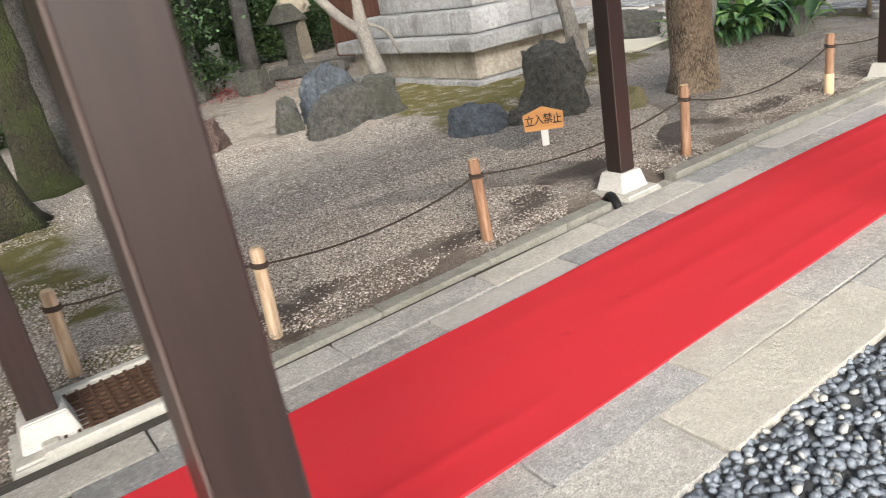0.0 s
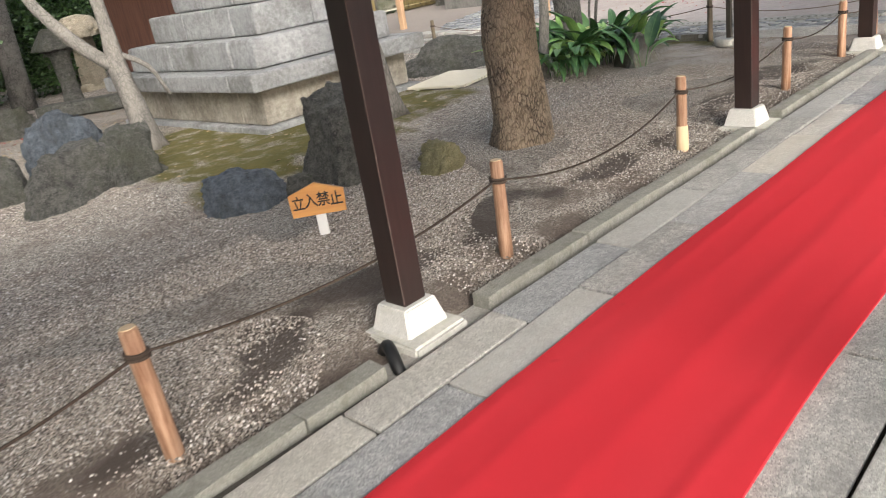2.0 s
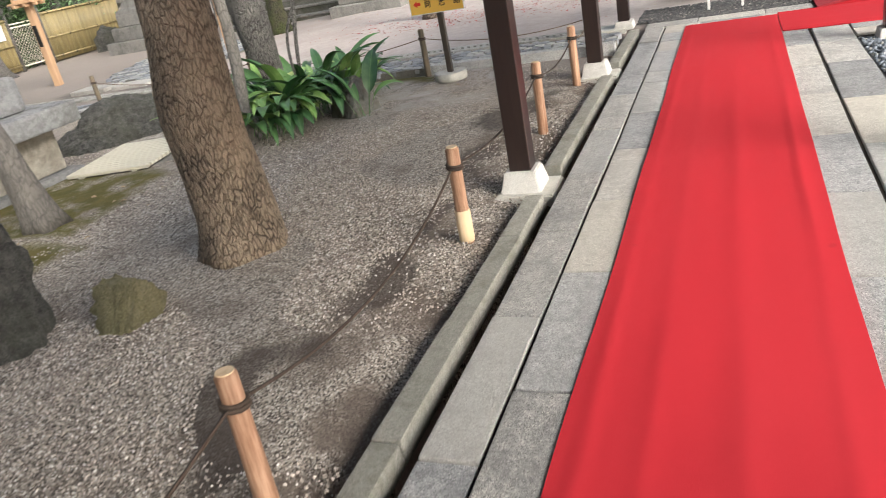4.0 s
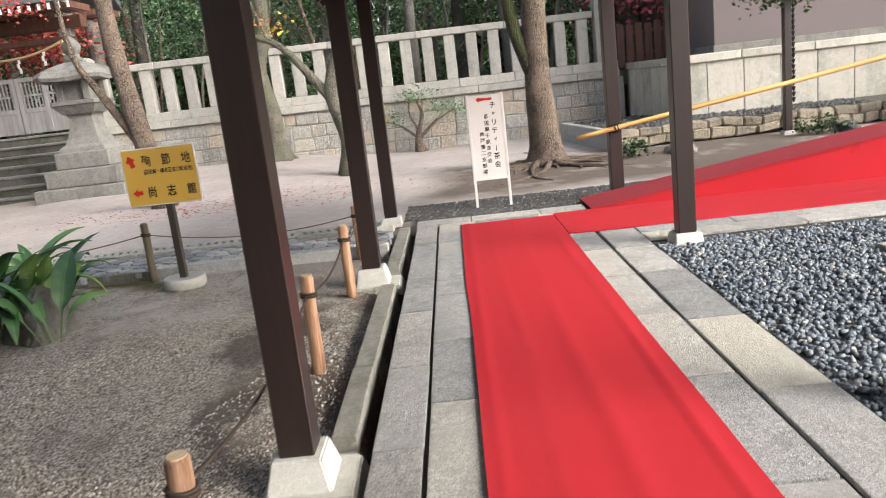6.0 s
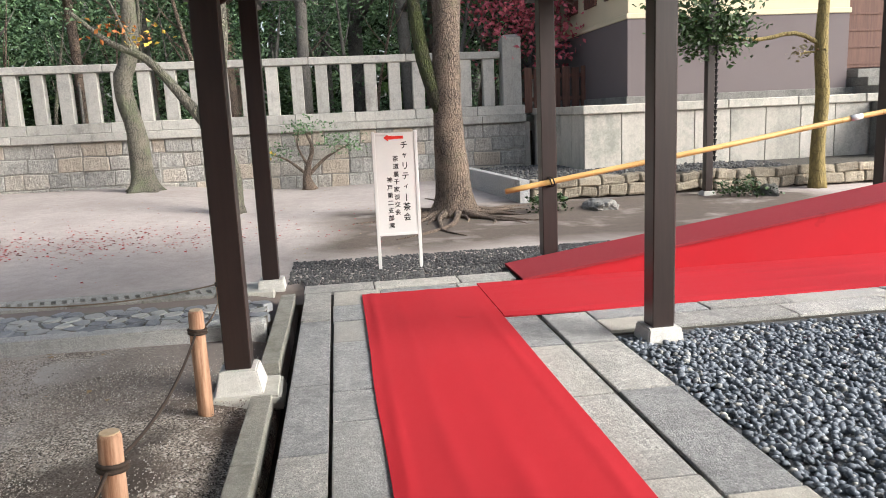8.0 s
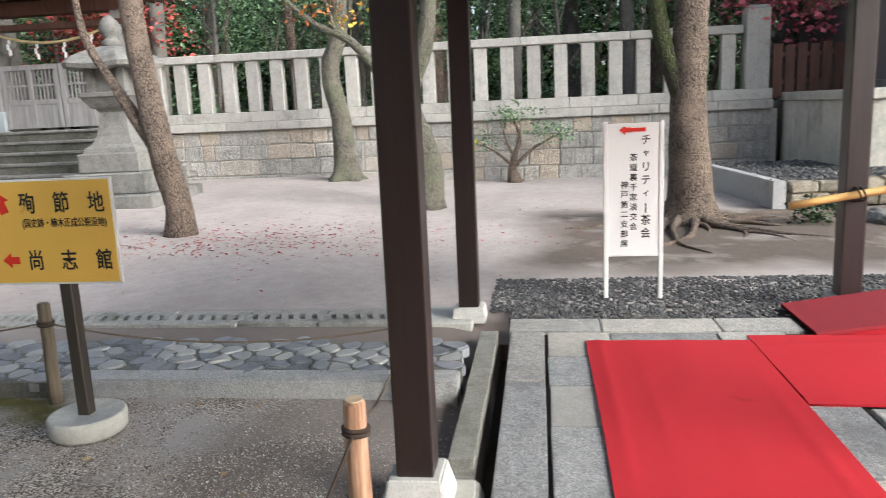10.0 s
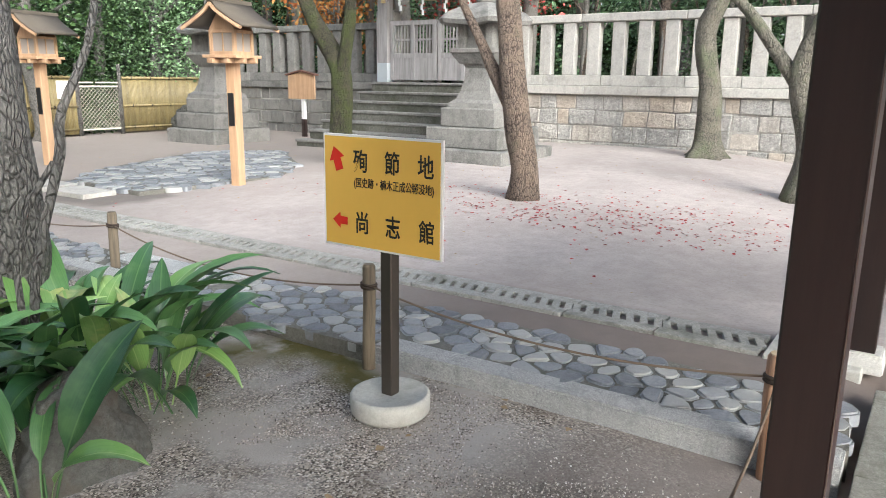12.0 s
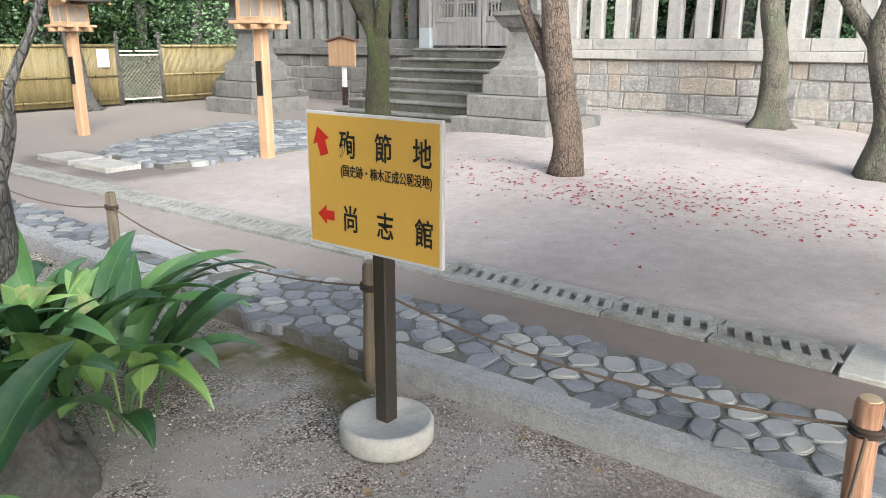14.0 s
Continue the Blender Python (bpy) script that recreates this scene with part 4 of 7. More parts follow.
def thin_patches(x, y):
    bare = np.array([noise.noise(Vector((a * 0.8, b * 0.8, 0))) for a, b in zip(x, y)])
    moss = (x > 4.7) & (x < 8.6) & (y > 6.6) & (y < 9.6)
    wet = (x > 10.5) & (y < 6.3)
    dark = np.zeros(len(x), bool)
    for sx, sy, ax, ay in SOIL:
        dark |= ((x - sx) / ax) ** 2 + ((y - sy) / ay) ** 2 < rng.uniform(0.5, 1.2, len(x))
    wet |= dark | ((y < 3.55) & (x > 4.3))
    fine_sand = (x > 10.3) & (np.array([noise.noise(Vector((a * 1.3 + 5, b * 1.3, 2))) for a, b in zip(x, y)]) > -0.08)
    return ~(fine_sand & (rng.uniform(0, 1, len(x)) < 0.88)) & (bare < 0.16) & ~moss & (rng.uniform(0, 1, len(x)) < np.where(y < 3.75, 0.45, 1)) & (rng.uniform(0, 1, len(x)) < np.where(dark, 0.14, np.where(wet & (x < 10.4), 0.45, 1)))


strew("gravel", 215000, -0.8, 11.85, 3.2, 5.4, 0.0078, M_GRAVEL, "fine brown and pale garden gravel", "gravel", thin_patches)
strew("gravel", 52000, -0.5, 11.6, 5.4, 9.5, 0.0095, M_GRAVEL, "fine brown and pale garden gravel", "gravel", thin_patches)
strew("gravel", 8500, 13.32, 14.6, -0.5, 3.25, 0.015, M_GRAVEL_DARK, "dark coarse gravel strip at the end of the walk", "gravel", lambda x, y: (y < 3.1) | (x > 13.6), -0.035, 1)

# ---- rope stakes ----


def stake(at, height, material, label, sleeve=False, lean=(0, 0)):
    ob = base("rope_stake", at, label, "stake", "rope stakes")
    ob.matrix_basis = pose(*at, lean[0], lean[1], random.uniform(0, 90))
    r = 0.034 if material == M_STAKE_OLD else 0.038
    pts = [(0, 0, -0.1), (0, 0, height * 0.3), (0.003, 0, height * 0.65), (0, 0, height - 0.012), (0, 0, height)]
    part("post", tube(pts, [r * 1.08, r * 1.03, r, r * 0.97, r * 0.82], 12, None, 0.10, at[0] * 3), material, ob, "", True)
    part("cut_top", lathe([(r * 0.8, height - 0.001), (r * 0.78, height + 0.004)], 12), M_STAKE_NEW if material != M_STAKE_OLD else M_STAKE_OLD, ob, "pale sawn top")
    for k in range(2):
        ring = [(r * 1.12 * math.cos(a), r * 1.12 * math.sin(a), height * 0.79 + 0.016 * k + 0.004 * math.sin(a)) for a in np.linspace(0, 2 * math.pi, 13)]
        part("lashing", tube(ring, [0.008] * 13, 6), M_ROPE, ob, "brown rope lashing", True)
    if sleeve:
        part("sleeve", lathe([(r * 1.15, 0.0), (r * 1.17, 0.01), (r * 1.14, 0.185), (r * 1.02, 0.19)], 12), M_STAKE_NEW, ob, "fresh pale wood sleeve", True)
    return ob


STAKE_H = 0.52
STAKES = ((0.43, 3.94, 0.47), (1.31, 4.01, 0.5), (1.40, 3.43, 0.47), (2.952, 3.464, STAKE_H), (5.017, 3.473, STAKE_H), (7.114, 3.478, STAKE_H), (9.102, 3.482, STAKE_H), (10.61, 3.487, STAKE_H), (11.9, 3.55, 0.47), (11.86, 5.50, 0.52), (12.10, 8.12, 0.47), (12.2, 11.0, 0.5))
for i, (x, y, h) in enumerate(STAKES):
    old = i > 8
    stake((x, y, -0.03), h + 0.03, M_STAKE_OLD if old else M_STAKE_PALE if i < 3 else M_STAKE,
          "old grey timber stake tied with thin rope" if old else "bleached cypress stake tied with thin rope" if i < 3 else ("peeled cypress stake with a fresh pale sleeve at its foot" if i == 5 else "peeled cypress stake with a rope lashing"), i == 5,
          (random.uniform(-2, 2), random.uniform(-2, 2)))


def rope(a, b, sag, r=0.0075, material=M_ROPE, label="thin brown guard rope hanging between stakes"):
    pts = []
    for k in range(19):
        t = k / 18
        p = Vector(a).lerp(Vector(b), t)
        p.z -= sag * 4 * t * (1 - t)
        pts.append(p)
    return tagged(mesh_object("guard_rope", tube(pts, [r] * 19, 6), material, None, True), label, "rope", "guard ropes")


for i in range(len(STAKES) - 1):
    a, b = STAKES[i], STAKES[i + 1]
    d = math.hypot(b[0] - a[0], b[1] - a[1])
    rope((a[0], a[1], a[2] * 0.80), (b[0], b[1], b[2] * 0.80), 0.035 * d + (0.09 if i == 4 else 0.03), 0.0065 if i < 7 else 0.0055, M_ROPE if i < 7 else M_ROPE_PALE, "thin brown guard rope hanging between stakes" if i < 7 else "thin tan twine strung between old stakes")

# ---- lettering ----


def letters(text, size, thick=0.0008, bold=0.012):
    """A text as a flat mesh, its middle at the origin, facing up."""
    cu = bpy.data.curves.new("text", "FONT")
    cu.body, cu.size, cu.align_x, cu.align_y, cu.extrude = text, size, "CENTER", "CENTER", thick
    cu.resolution_u = 3
    cu.offset = bold * size if size > 0.05 else 0.006 * size
    ob = bpy.data.objects.new("text", cu)
    scene.collection.objects.link(ob)
    bpy.context.view_layer.update()
    bm = bmesh.new()
    me = ob.evaluated_get(bpy.context.evaluated_depsgraph_get()).to_mesh()
    bm.from_mesh(me)
    bpy.data.objects.remove(ob)
    xs = [v.co.x for v in bm.verts]
    ys = [v.co.y for v in bm.verts]
    if xs:
        mx, my = (min(xs) + max(xs)) / 2, (min(ys) + max(ys)) / 2
        for v in bm.verts:
            v.co.x -= mx
            v.co.y -= my
    return bm


def write(parent, text, size, at, material, squeeze=1.0, lean=0.0, bold=0.012):
    """Lettering on an upright face that looks towards -x; at = (x, y, z) in the parent."""
    bm = letters(text, size, 0.0008, bold)
    for v in bm.verts:
        c = v.co
        v.co = Vector((at[0] - c.z, at[1] - c.x * squeeze, at[2] + c.y + lean * c.x))
    part("lettering", bm, material, parent, "dark lettering")


def arrow(parent, at, size, turn, material):
    o = [(-0.5, 0), (0.02, 0.42), (0.02, 0.2), (0.5, 0.2), (0.5, -0.2), (0.02, -0.2), (0.02, -0.42)]
    one = bmesh.new()
    c, s_ = math.cos(radians(turn)), math.sin(radians(turn))
    f = []
    for dx in (0.0, -0.0012):
        f.append([one.verts.new((at[0] + dx, at[1] - (p * c - q * s_) * size, at[2] + (p * s_ + q * c) * size)) for p, q in o])
    one.faces.new(f[1])
    one.faces.new(f[0][::-1])
    for k in range(7):
        one.faces.new((f[0][k], f[0][(k + 1) % 7], f[1][(k + 1) % 7], f[1][k]))
    bmesh.ops.recalc_face_normals(one, faces=one.faces[:])
    part("arrow", one, material, parent, "red arrow")


# yellow direction sign
sign = base("direction_sign", (11.50, 5.075, -0.03), "yellow direction sign on a steel post in a round concrete foot", "sign")
part("foot", lathe([(0.165, 0.0), (0.18, 0.02), (0.182, 0.085), (0.176, 0.098), (0.165, 0.1), (0.155, 0.094), (0.0, 0.094)][:6], 36), M_CONCRETE, sign, "round cast concrete foot", True)
part("pole", box(-0.03, -0.03, 0.09, 0.03, 0.03, 1.2, 0.004), M_STEEL, sign, "brown square steel post")
panel = part("panel", box(-0.05, -0.305, 0.752, -0.034, 0.325, 1.242, 0.002), M_WHITE, sign, "white edged panel")
part("panel_face", box(-0.0525, -0.295, 0.762, -0.0495, 0.315, 1.232), M_YELLOW, sign, "golden yellow sign face")
FX = -0.0535
for ch, y in (("殉", 0.115), ("節", -0.055), ("地", -0.225)):
    write(sign, ch, 0.102, (FX, y, 1.133), M_BLACK, 0.8, 0.0, 0.011)
write(sign, "(国史跡・楠木正成公戦没地)", 0.046, (FX, -0.058, 1.038), M_BLACK, 0.72)
for ch, y in (("尚", 0.108), ("志", -0.058), ("館", -0.23)):
    write(sign, ch, 0.102, (FX, y, 0.868), M_BLACK, 0.8, 0.0, 0.011)
arrow(sign, (FX, 0.245, 1.138), 0.105, -72, M_RED)
arrow(sign, (FX, 0.232, 0.868), 0.085, 0, M_RED)

# white notice board on two legs
board = base("notice_board", (13.93, 2.187, -0.068), "white wooden notice board with black writing and a red arrow", "sign")
for y in (-0.2, 0.2):
    part("leg", box(-0.014, y - 0.016, 0.0, 0.014, y + 0.016, 1.36, 0.003), M_WHITE, board)
part("panel", box(-0.008, -0.184, 0.375, 0.006, 0.184, 1.345, 0.002), M_WHITE, board, "white painted panel")
for z in (0.375, 1.335):
    part("rail", box(-0.012, -0.184, z - 0.012, 0.010, 0.184, z + 0.012, 0.002), M_WHITE, board)
part("arrow_shaft", box(-0.0125, -0.085, 1.285, -0.0085, 0.02, 1.312), M_RED, board, "red arrow shaft")
arrow(board, (-0.0088, 0.06, 1.2985), 0.085, 0, M_RED)
for i, ch in enumerate("チャリティー茶会"):
    if ch == "ー":
        part("lettering", box(-0.0102, -0.092, 1.215 - 0.098 * i - 0.035, -0.0088, -0.084, 1.215 - 0.098 * i + 0.035), M_BLACK, board)
    else:
        write(board, ch, 0.062 if ch in "ャィ" else 0.082, (-0.0092, -0.088, 1.225 - 0.098 * i), M_BLACK, 0.9)
for i, ch in enumerate("茶道裏千家淡交会"):
    write(board, ch, 0.057, (-0.0092, 0.0, 1.10 - 0.073 * i), M_BLACK)
for i, ch in enumerate("神戸第二支部席"):
    write(board, ch, 0.057, (-0.0092, 0.066, 0.90 - 0.073 * i), M_BLACK)

# low wooden keep-out sign
keep = base("keep_out_sign", (4.80, 4.88, -0.03), "small orange wooden keep-out sign on a white stake", "sign", "", 48)
keep.scale = (1.12, 1.12, 1.12)
part("stake", box(-0.012, -0.03, 0.0, 0.012, 0.03, 0.2, 0.003), M_WHITE, keep, "white painted stake")
plate = bmesh.new()
o = [(-0.16, 0.14), (0.16, 0.14), (0.165, 0.275), (0.0, 0.335), (-0.165, 0.275)]
f = [[plate.verts.new((x, y, z)) for y, z in o] for x in (-0.035, -0.012)]
plate.faces.new(f[0])
plate.faces.new(f[1][::-1])
for k in range(5):
    plate.faces.new((f[0][k], f[1][k], f[1][(k + 1) % 5], f[0][(k + 1) % 5]))
bmesh.ops.recalc_face_normals(plate, faces=plate.faces[:])
part("plate", plate, M_SIGNWOOD, keep, "orange wooden five-sided plate")
for i, ch in enumerate("立入禁止"):
    write(keep, ch, 0.092, (-0.0362, 0.112 - 0.075 * i, 0.228 + (0.006 if i in (1, 2) else 0)), M_BLACK, 0.85, 0.0, 0.014)

# rusty grating in its concrete frame, steel cover among the pebbles
grate = base("drain_grating", (0.55, 3.40, -0.03), "rusty iron drain grating in a concrete frame", "drain grating")
for a in ((-0.38, -0.27, 0.70, -0.20), (-0.38, 0.30, 0.70, 0.36), (-0.38, -0.198, -0.30, 0.298), (0.48, -0.198, 0.70, 0.298)):
    part("frame", box(a[0], a[1], -0.05, a[2], a[3], 0.035, 0.008), M_CONCRETE, grate, "pale concrete frame")
part("pit", box(-0.30, -0.198, -0.06, 0.48, 0.298, -0.02), M_JOINT, grate)
for k in range(13):
    x = -0.275 + k * 0.061
    part("bar", box(x - 0.010, -0.198, -0.01, x + 0.006, 0.298, 0.022), M_IRON, grate)
for k in range(9):
    y = -0.185 + k * 0.058
    part("cross_bar", box(-0.298, y - 0.009, 0.0, 0.478, y + 0.009, 0.016), M_IRON, grate)
pipe_end = mesh_object("drain_pipe", tube(smooth_path([(3.95, 3.36, -0.08), (3.93, 3.29, -0.01), (3.88, 3.20, -0.005), (3.85, 3.13, -0.07), (3.85, 3.10, -0.18)], 4), [0.03] * 17, 10), M_BLACK, None, True)
tagged(pipe_end, "short bent black drain pipe beside a column footing", "pipe")
cover = base("steel_cover", (10.06, -0.82, -0.02), "flat steel inspection cover with a raised rim", "cover")
part("plate", box(-0.24, -0.5, 0.0, 0.24, 0.5, 0.03, 0.003), M_CLEAR, cover)
for a in ((-0.27, -0.53, 0.27, -0.502), (-0.27, 0.502, 0.27, 0.53), (-0.27, -0.5, -0.242, 0.5), (0.242, -0.5, 0.27, 0.5)):
    part("rim", box(a[0], a[1], -0.02, a[2], a[3], 0.042, 0.003), M_CLEAR, cover)

# bamboo hand rail lashed to the columns beside the ramp
rail = base("bamboo_rail", (13.52, 1.22, 0.70), "yellow bamboo pole lashed to the columns as a handrail", "handrail")
pts = [(0.02 * math.sin(k), -0.42 * k, 0.062 * k) for k in range(20)]
part("pole", tube(smooth_path(pts, 2), [0.026] * 39, 10), M_POLE, rail, "", True)
for k in range(1, 19):
    part("node", lathe([(0.024, -0.006), (0.029, 0.0), (0.024, 0.006)], 10), M_POLE, rail).matrix_basis = pose(0.02 * math.sin(k * 1.0), -0.42 * k, 0.062 * k, 81.6, 0, 0)
for y in (-0.43, -3.92):
    for dy in (-0.015, 0.015):
        ring = [(0.03 + 0.11 * math.cos(a), y + dy + 0.004 * math.sin(3 * a), -y * 0.1476 + 0.045 * math.sin(a)) for a in np.linspace(0, 2 * math.pi, 13)]
        part("lashing", tube(ring, [0.007] * 13, 6), M_BLACK, rail, "black cord lashing", True)
part("tape", tube([(0, -3.45, 0.513), (0, -3.56, 0.529)], [0.0285, 0.0285], 10), M_WHITE, rail, "white tape band", True)

# ---- cobbled strip with its granite kerb, and the slotted drain ----


def cell(i, pts):
    """The piece of the plane nearest to point i of pts, by cutting a square."""
    p = pts[i]
    poly = [(p[0] - 0.4, p[1] - 0.4), (p[0] + 0.4, p[1] - 0.4), (p[0] + 0.4, p[1] + 0.4), (p[0] - 0.4, p[1] + 0.4)]
    for j, q in enumerate(pts):
        if j == i or abs(q[0] - p[0]) > 0.8 or abs(q[1] - p[1]) > 0.8:
            continue
        mx, my, dx, dy = (p[0] + q[0]) / 2, (p[1] + q[1]) / 2, q[0] - p[0], q[1] - p[1]
        out = []
        for k in range(len(poly)):
            a, b = poly[k - 1], poly[k]
            sa, sb = (a[0] - mx) * dx + (a[1] - my) * dy, (b[0] - mx) * dx + (b[1] - my) * dy
            if (sa < 0) != (sb < 0):
                t = sa / (sa - sb)
                out.append((a[0] + (b[0] - a[0]) * t, a[1] + (b[1] - a[1]) * t))
            if sb < 0:
                out.append(b)
        poly = out
        if len(poly) < 3:
            return []
    return poly


def inside(p, poly):
    c = False
    for k in range(len(poly)):
        a, b = poly[k - 1], poly[k]
        if (a[1] > p[1]) != (b[1] > p[1]) and p[0] < (b[0] - a[0]) * (p[1] - a[1]) / (b[1] - a[1]) + a[0]:
            c = not c
    return c


def cobbles(parent, region, step, seed, z, gap=0.008, stretch=1.0):
    r = random.Random(seed)
    xs, ys = [q[0] for q in region], [q[1] for q in region]
    pts, keep_ = [], []
    y, row = min(ys) - step, 0
    while y < max(ys) + step:
        x = min(xs) - step + (row % 2) * step / 2
        while x < max(xs) + step:
            q = (x + r.uniform(-0.3, 0.3) * step, y + r.uniform(-0.3, 0.3) * step * stretch)
            pts.append(q)
            keep_.append(inside(q, region))
            x += step
        y += step * 0.88 * stretch
        row += 1
    for i, q in enumerate(pts):
        if not keep_[i] or (12.17 < q[0] < 12.51 and 7.05 < q[1] < 8.48):
            continue
        poly = cell(i, pts)
        if len(poly) < 3:
            continue
        cx, cy = sum(a for a, _ in poly) / len(poly), sum(b for _, b in poly) / len(poly)
        size = sum(math.hypot(a - cx, b - cy) for a, b in poly) / len(poly)
        k = max(0.5, 1 - gap / size)
        local = []
        for j, c in enumerate(poly):
            pr, nx_ = poly[j - 1], poly[(j + 1) % len(poly)]
            for t, o_ in ((0.22, pr), (0.22, nx_)):
                local.append(((c[0] + (o_[0] - c[0]) * t - cx) * k, (c[1] + (o_[1] - c[1]) * t - cy) * k))
        tilt = r.uniform(-0.005, 0.005)
        bm = prism(local, -0.06, 0.0 + tilt, min(0.010, size * 0.12))
        ob = part("cobble", bm, M_COBBLE, parent)
        ob.matrix_basis = pose(cx, cy, z, r.uniform(-2, 2), r.uniform(-2, 2), 0)


def kerb_x(y):
    return 11.94 - 0.008 * (y - 3.6)


edge = [(kerb_x(y) + 0.17, y) for y in (3.30, 5.5)] + [(kerb_x(5.6) - 0.01, 5.55), (kerb_x(6.5) - 0.04, 6.9), (kerb_x(7.2) + 0.16, 7.5), (kerb_x(14) + 0.16, 14)]
far_edge = [(12.36, 14), (12.40, 9), (12.48, 7.2), (12.66, 5.8), (12.68, 4.8), (12.60, 3.35)]
strip_bed = mesh_object("pavement_cobble", prism(edge + far_edge, -0.2, 0.056), M_CEMENT)
setting(strip_bed, "strip of blue-grey cobbles set in earth", "pavement")
kerb_2 = setting(mesh_object("kerb_cobble", prism([(kerb_x(3.35) + 0.01, 3.35), (kerb_x(5.4) + 0.01, 5.4), (kerb_x(5.4) + 0.15, 5.4), (kerb_x(3.35) + 0.15, 3.35)], -0.2, 0.03), M_MORTAR), "long granite kerb of the cobbled strip", "kerb")
for a, b in ((3.31, 5.53), (7.45, 8.6), (8.61, 10.0), (10.01, 11.4), (11.41, 14)):
    part("kerb_stone", prism([(kerb_x(a), a), (kerb_x(a) + 0.168, a), (kerb_x(b) + 0.168, b), (kerb_x(b), b)], -0.2, 0.068, 0.012), M_KERB_SPECKLED, kerb_2)

part("granite_slab", prism([(12.19, 7.16), (12.49, 7.12), (12.47, 8.4), (12.22, 8.42)], -0.1, 0.07, 0.008), M_KERB_SPECKLED, strip_bed, "speckled granite slab let into the cobbles")

drain = setting(mesh_object("drain", box(13.24, 3.85, -0.25, 13.60, 16.0, -0.12), M_JOINT), "slotted concrete drain covers set in earth", "drain")
lid = bmesh.new()
for x0, x1 in ((-0.175, -0.07), (0.07, 0.175)):
    box(x0, -0.295, -0.05, x1, 0.295, 0.012, 0.005, lid)
for k in range(7):
    y = -0.272 + k * 0.0907
    one = box(-0.073, y - 0.025, -0.05, 0.073, y + 0.025, 0.010)
    for v in one.verts:
        v.co.y += v.co.x * 0.35
    merged(lid, one)
lid_mesh = bpy.data.meshes.new("drain_lid")
lid.to_mesh(lid_mesh)
lid.free()
lid_mesh.materials.append(M_DRAINLID)
for k in range(20):
    shared("drain_lid", lid_mesh, drain, pose(13.42 + random.uniform(-0.004, 0.004), 4.15 + 0.6 * k, -0.02, 0, 0, random.uniform(-0.4, 0.4)))
end_slab = part("end_slab", box(13.22, 3.35, -0.08, 13.66, 3.83, -0.005, 0.008), M_CONCRETE, drain)

# flat stepping slabs and the cobbled apron in front of the steps
apron = [(14.52, 11.40), (14.58, 13.05), (15.6, 13.95), (18.4, 15.1), (19.5, 14.1), (18.0, 12.1), (16.7, 11.2)]
apron_bed = setting(mesh_object("pavement_apron", prism(apron, -0.2, 0.026), M_CEMENT), "apron of flat grey cobbles before the stone steps", "pavement")
for a in ((13.98, 12.66, 14.46, 13.5), (13.96, 11.7, 14.40, 12.48)):
    st = base("stepping_slab", ((a[0] + a[2]) / 2, (a[1] + a[3]) / 2, -0.04), "flat grey stepping slab set in the earth", "slab", "stepping slabs")
    w, d = (a[2] - a[0]) / 2, (a[3] - a[1]) / 2
    part("slab", box(-w, -d, -0.05, w, d, 0.07, 0.01), M_GRANITE, st)

# ---- garden: rocks, monument, lid ----


def boulder(name, at, size, seed, material, label, turn=0.0, sharp=0.35):
    ob = mesh_object(name, rock(size, seed, sharp), material, None, True)
    ob.matrix_basis = pose(at[0], at[1], -0.05, 0, 0, turn)
    return tagged(ob, label, "rock", "garden rocks")


boulder("rock", (5.98, 5.95), (0.50, 0.42, 0.95), 3, M_ROCK, "tall dark grey standing garden rock", 20)
boulder("rock", (5.02, 6.12), (0.46, 0.30, 0.40), 5, M_ROCK_BLUE, "low dark blue-grey garden rock", -35)
boulder("rock", (5.36, 5.92), (0.16, 0.13, 0.26), 8, M_ROCK, "small jagged dark rock", 10)
boulder("rock", (6.24, 5.12), (0.22, 0.19, 0.34), 9, M_ROCK_MOSS, "small mossy brown rock", 0)
boulder("rock", (4.40, 8.25), (0.66, 0.52, 0.72), 11, M_ROCK, "broad dark weathered garden rock", 30)
boulder("rock", (4.86, 8.05), (0.42, 0.36, 0.78), 12, M_ROCK, "dark split garden rock", 70)
boulder("rock", (4.62, 8.95), (0.45, 0.36, 0.98), 13, M_ROCK_BLUE, "upright blue-tinged garden rock", 0)
boulder("rock", (4.10, 9.15), (0.3, 0.26, 0.6), 14, M_ROCK, "small grey garden rock", 40)
boulder("rock", (3.0, 9.35), (0.40, 0.32, 0.52), 15, M_REDSTONE, "reddish brown rounded rock", 10)
boulder("rock", (1.60, 6.85), (0.62, 0.45, 0.46), 16, M_ROCK, "low mossy rock at the moss edge", -20)
boulder("rock", (2.2, 9.9), (0.95, 0.6, 0.85), 17, M_ROCK, "large grey-green rock in a pile", 15)
boulder("rock", (4.45, 15.1), (0.62, 0.5, 1.75), 18, M_ROCK, "large grey-green rock in a pile", -10)
boulder("rock", (1.5, 11.2), (0.7, 0.6, 0.8), 19, M_ROCK, "large grey-green rock in a pile", 50)
boulder("rock", (5.6, 14.2), (0.45, 0.35, 0.6), 20, M_ROCK, "dark rock beside the garden path", 0)
boulder("rock", (10.35, 9.0), (0.78, 0.5, 0.62), 21, M_ROCK, "wide dark rock behind the cistern lid", -30)
boulder("rock", (10.45, 5.80), (0.33, 0.26, 0.50), 22, M_ROCK_SMOOTH, "grey rounded rock beside broad-leaved plants", 20, 0.25)
boulder("rock", (21.4, 19.2), (0.6, 0.4, 0.9), 23, M_ROCK, "brown rock behind the bamboo fence", 0)
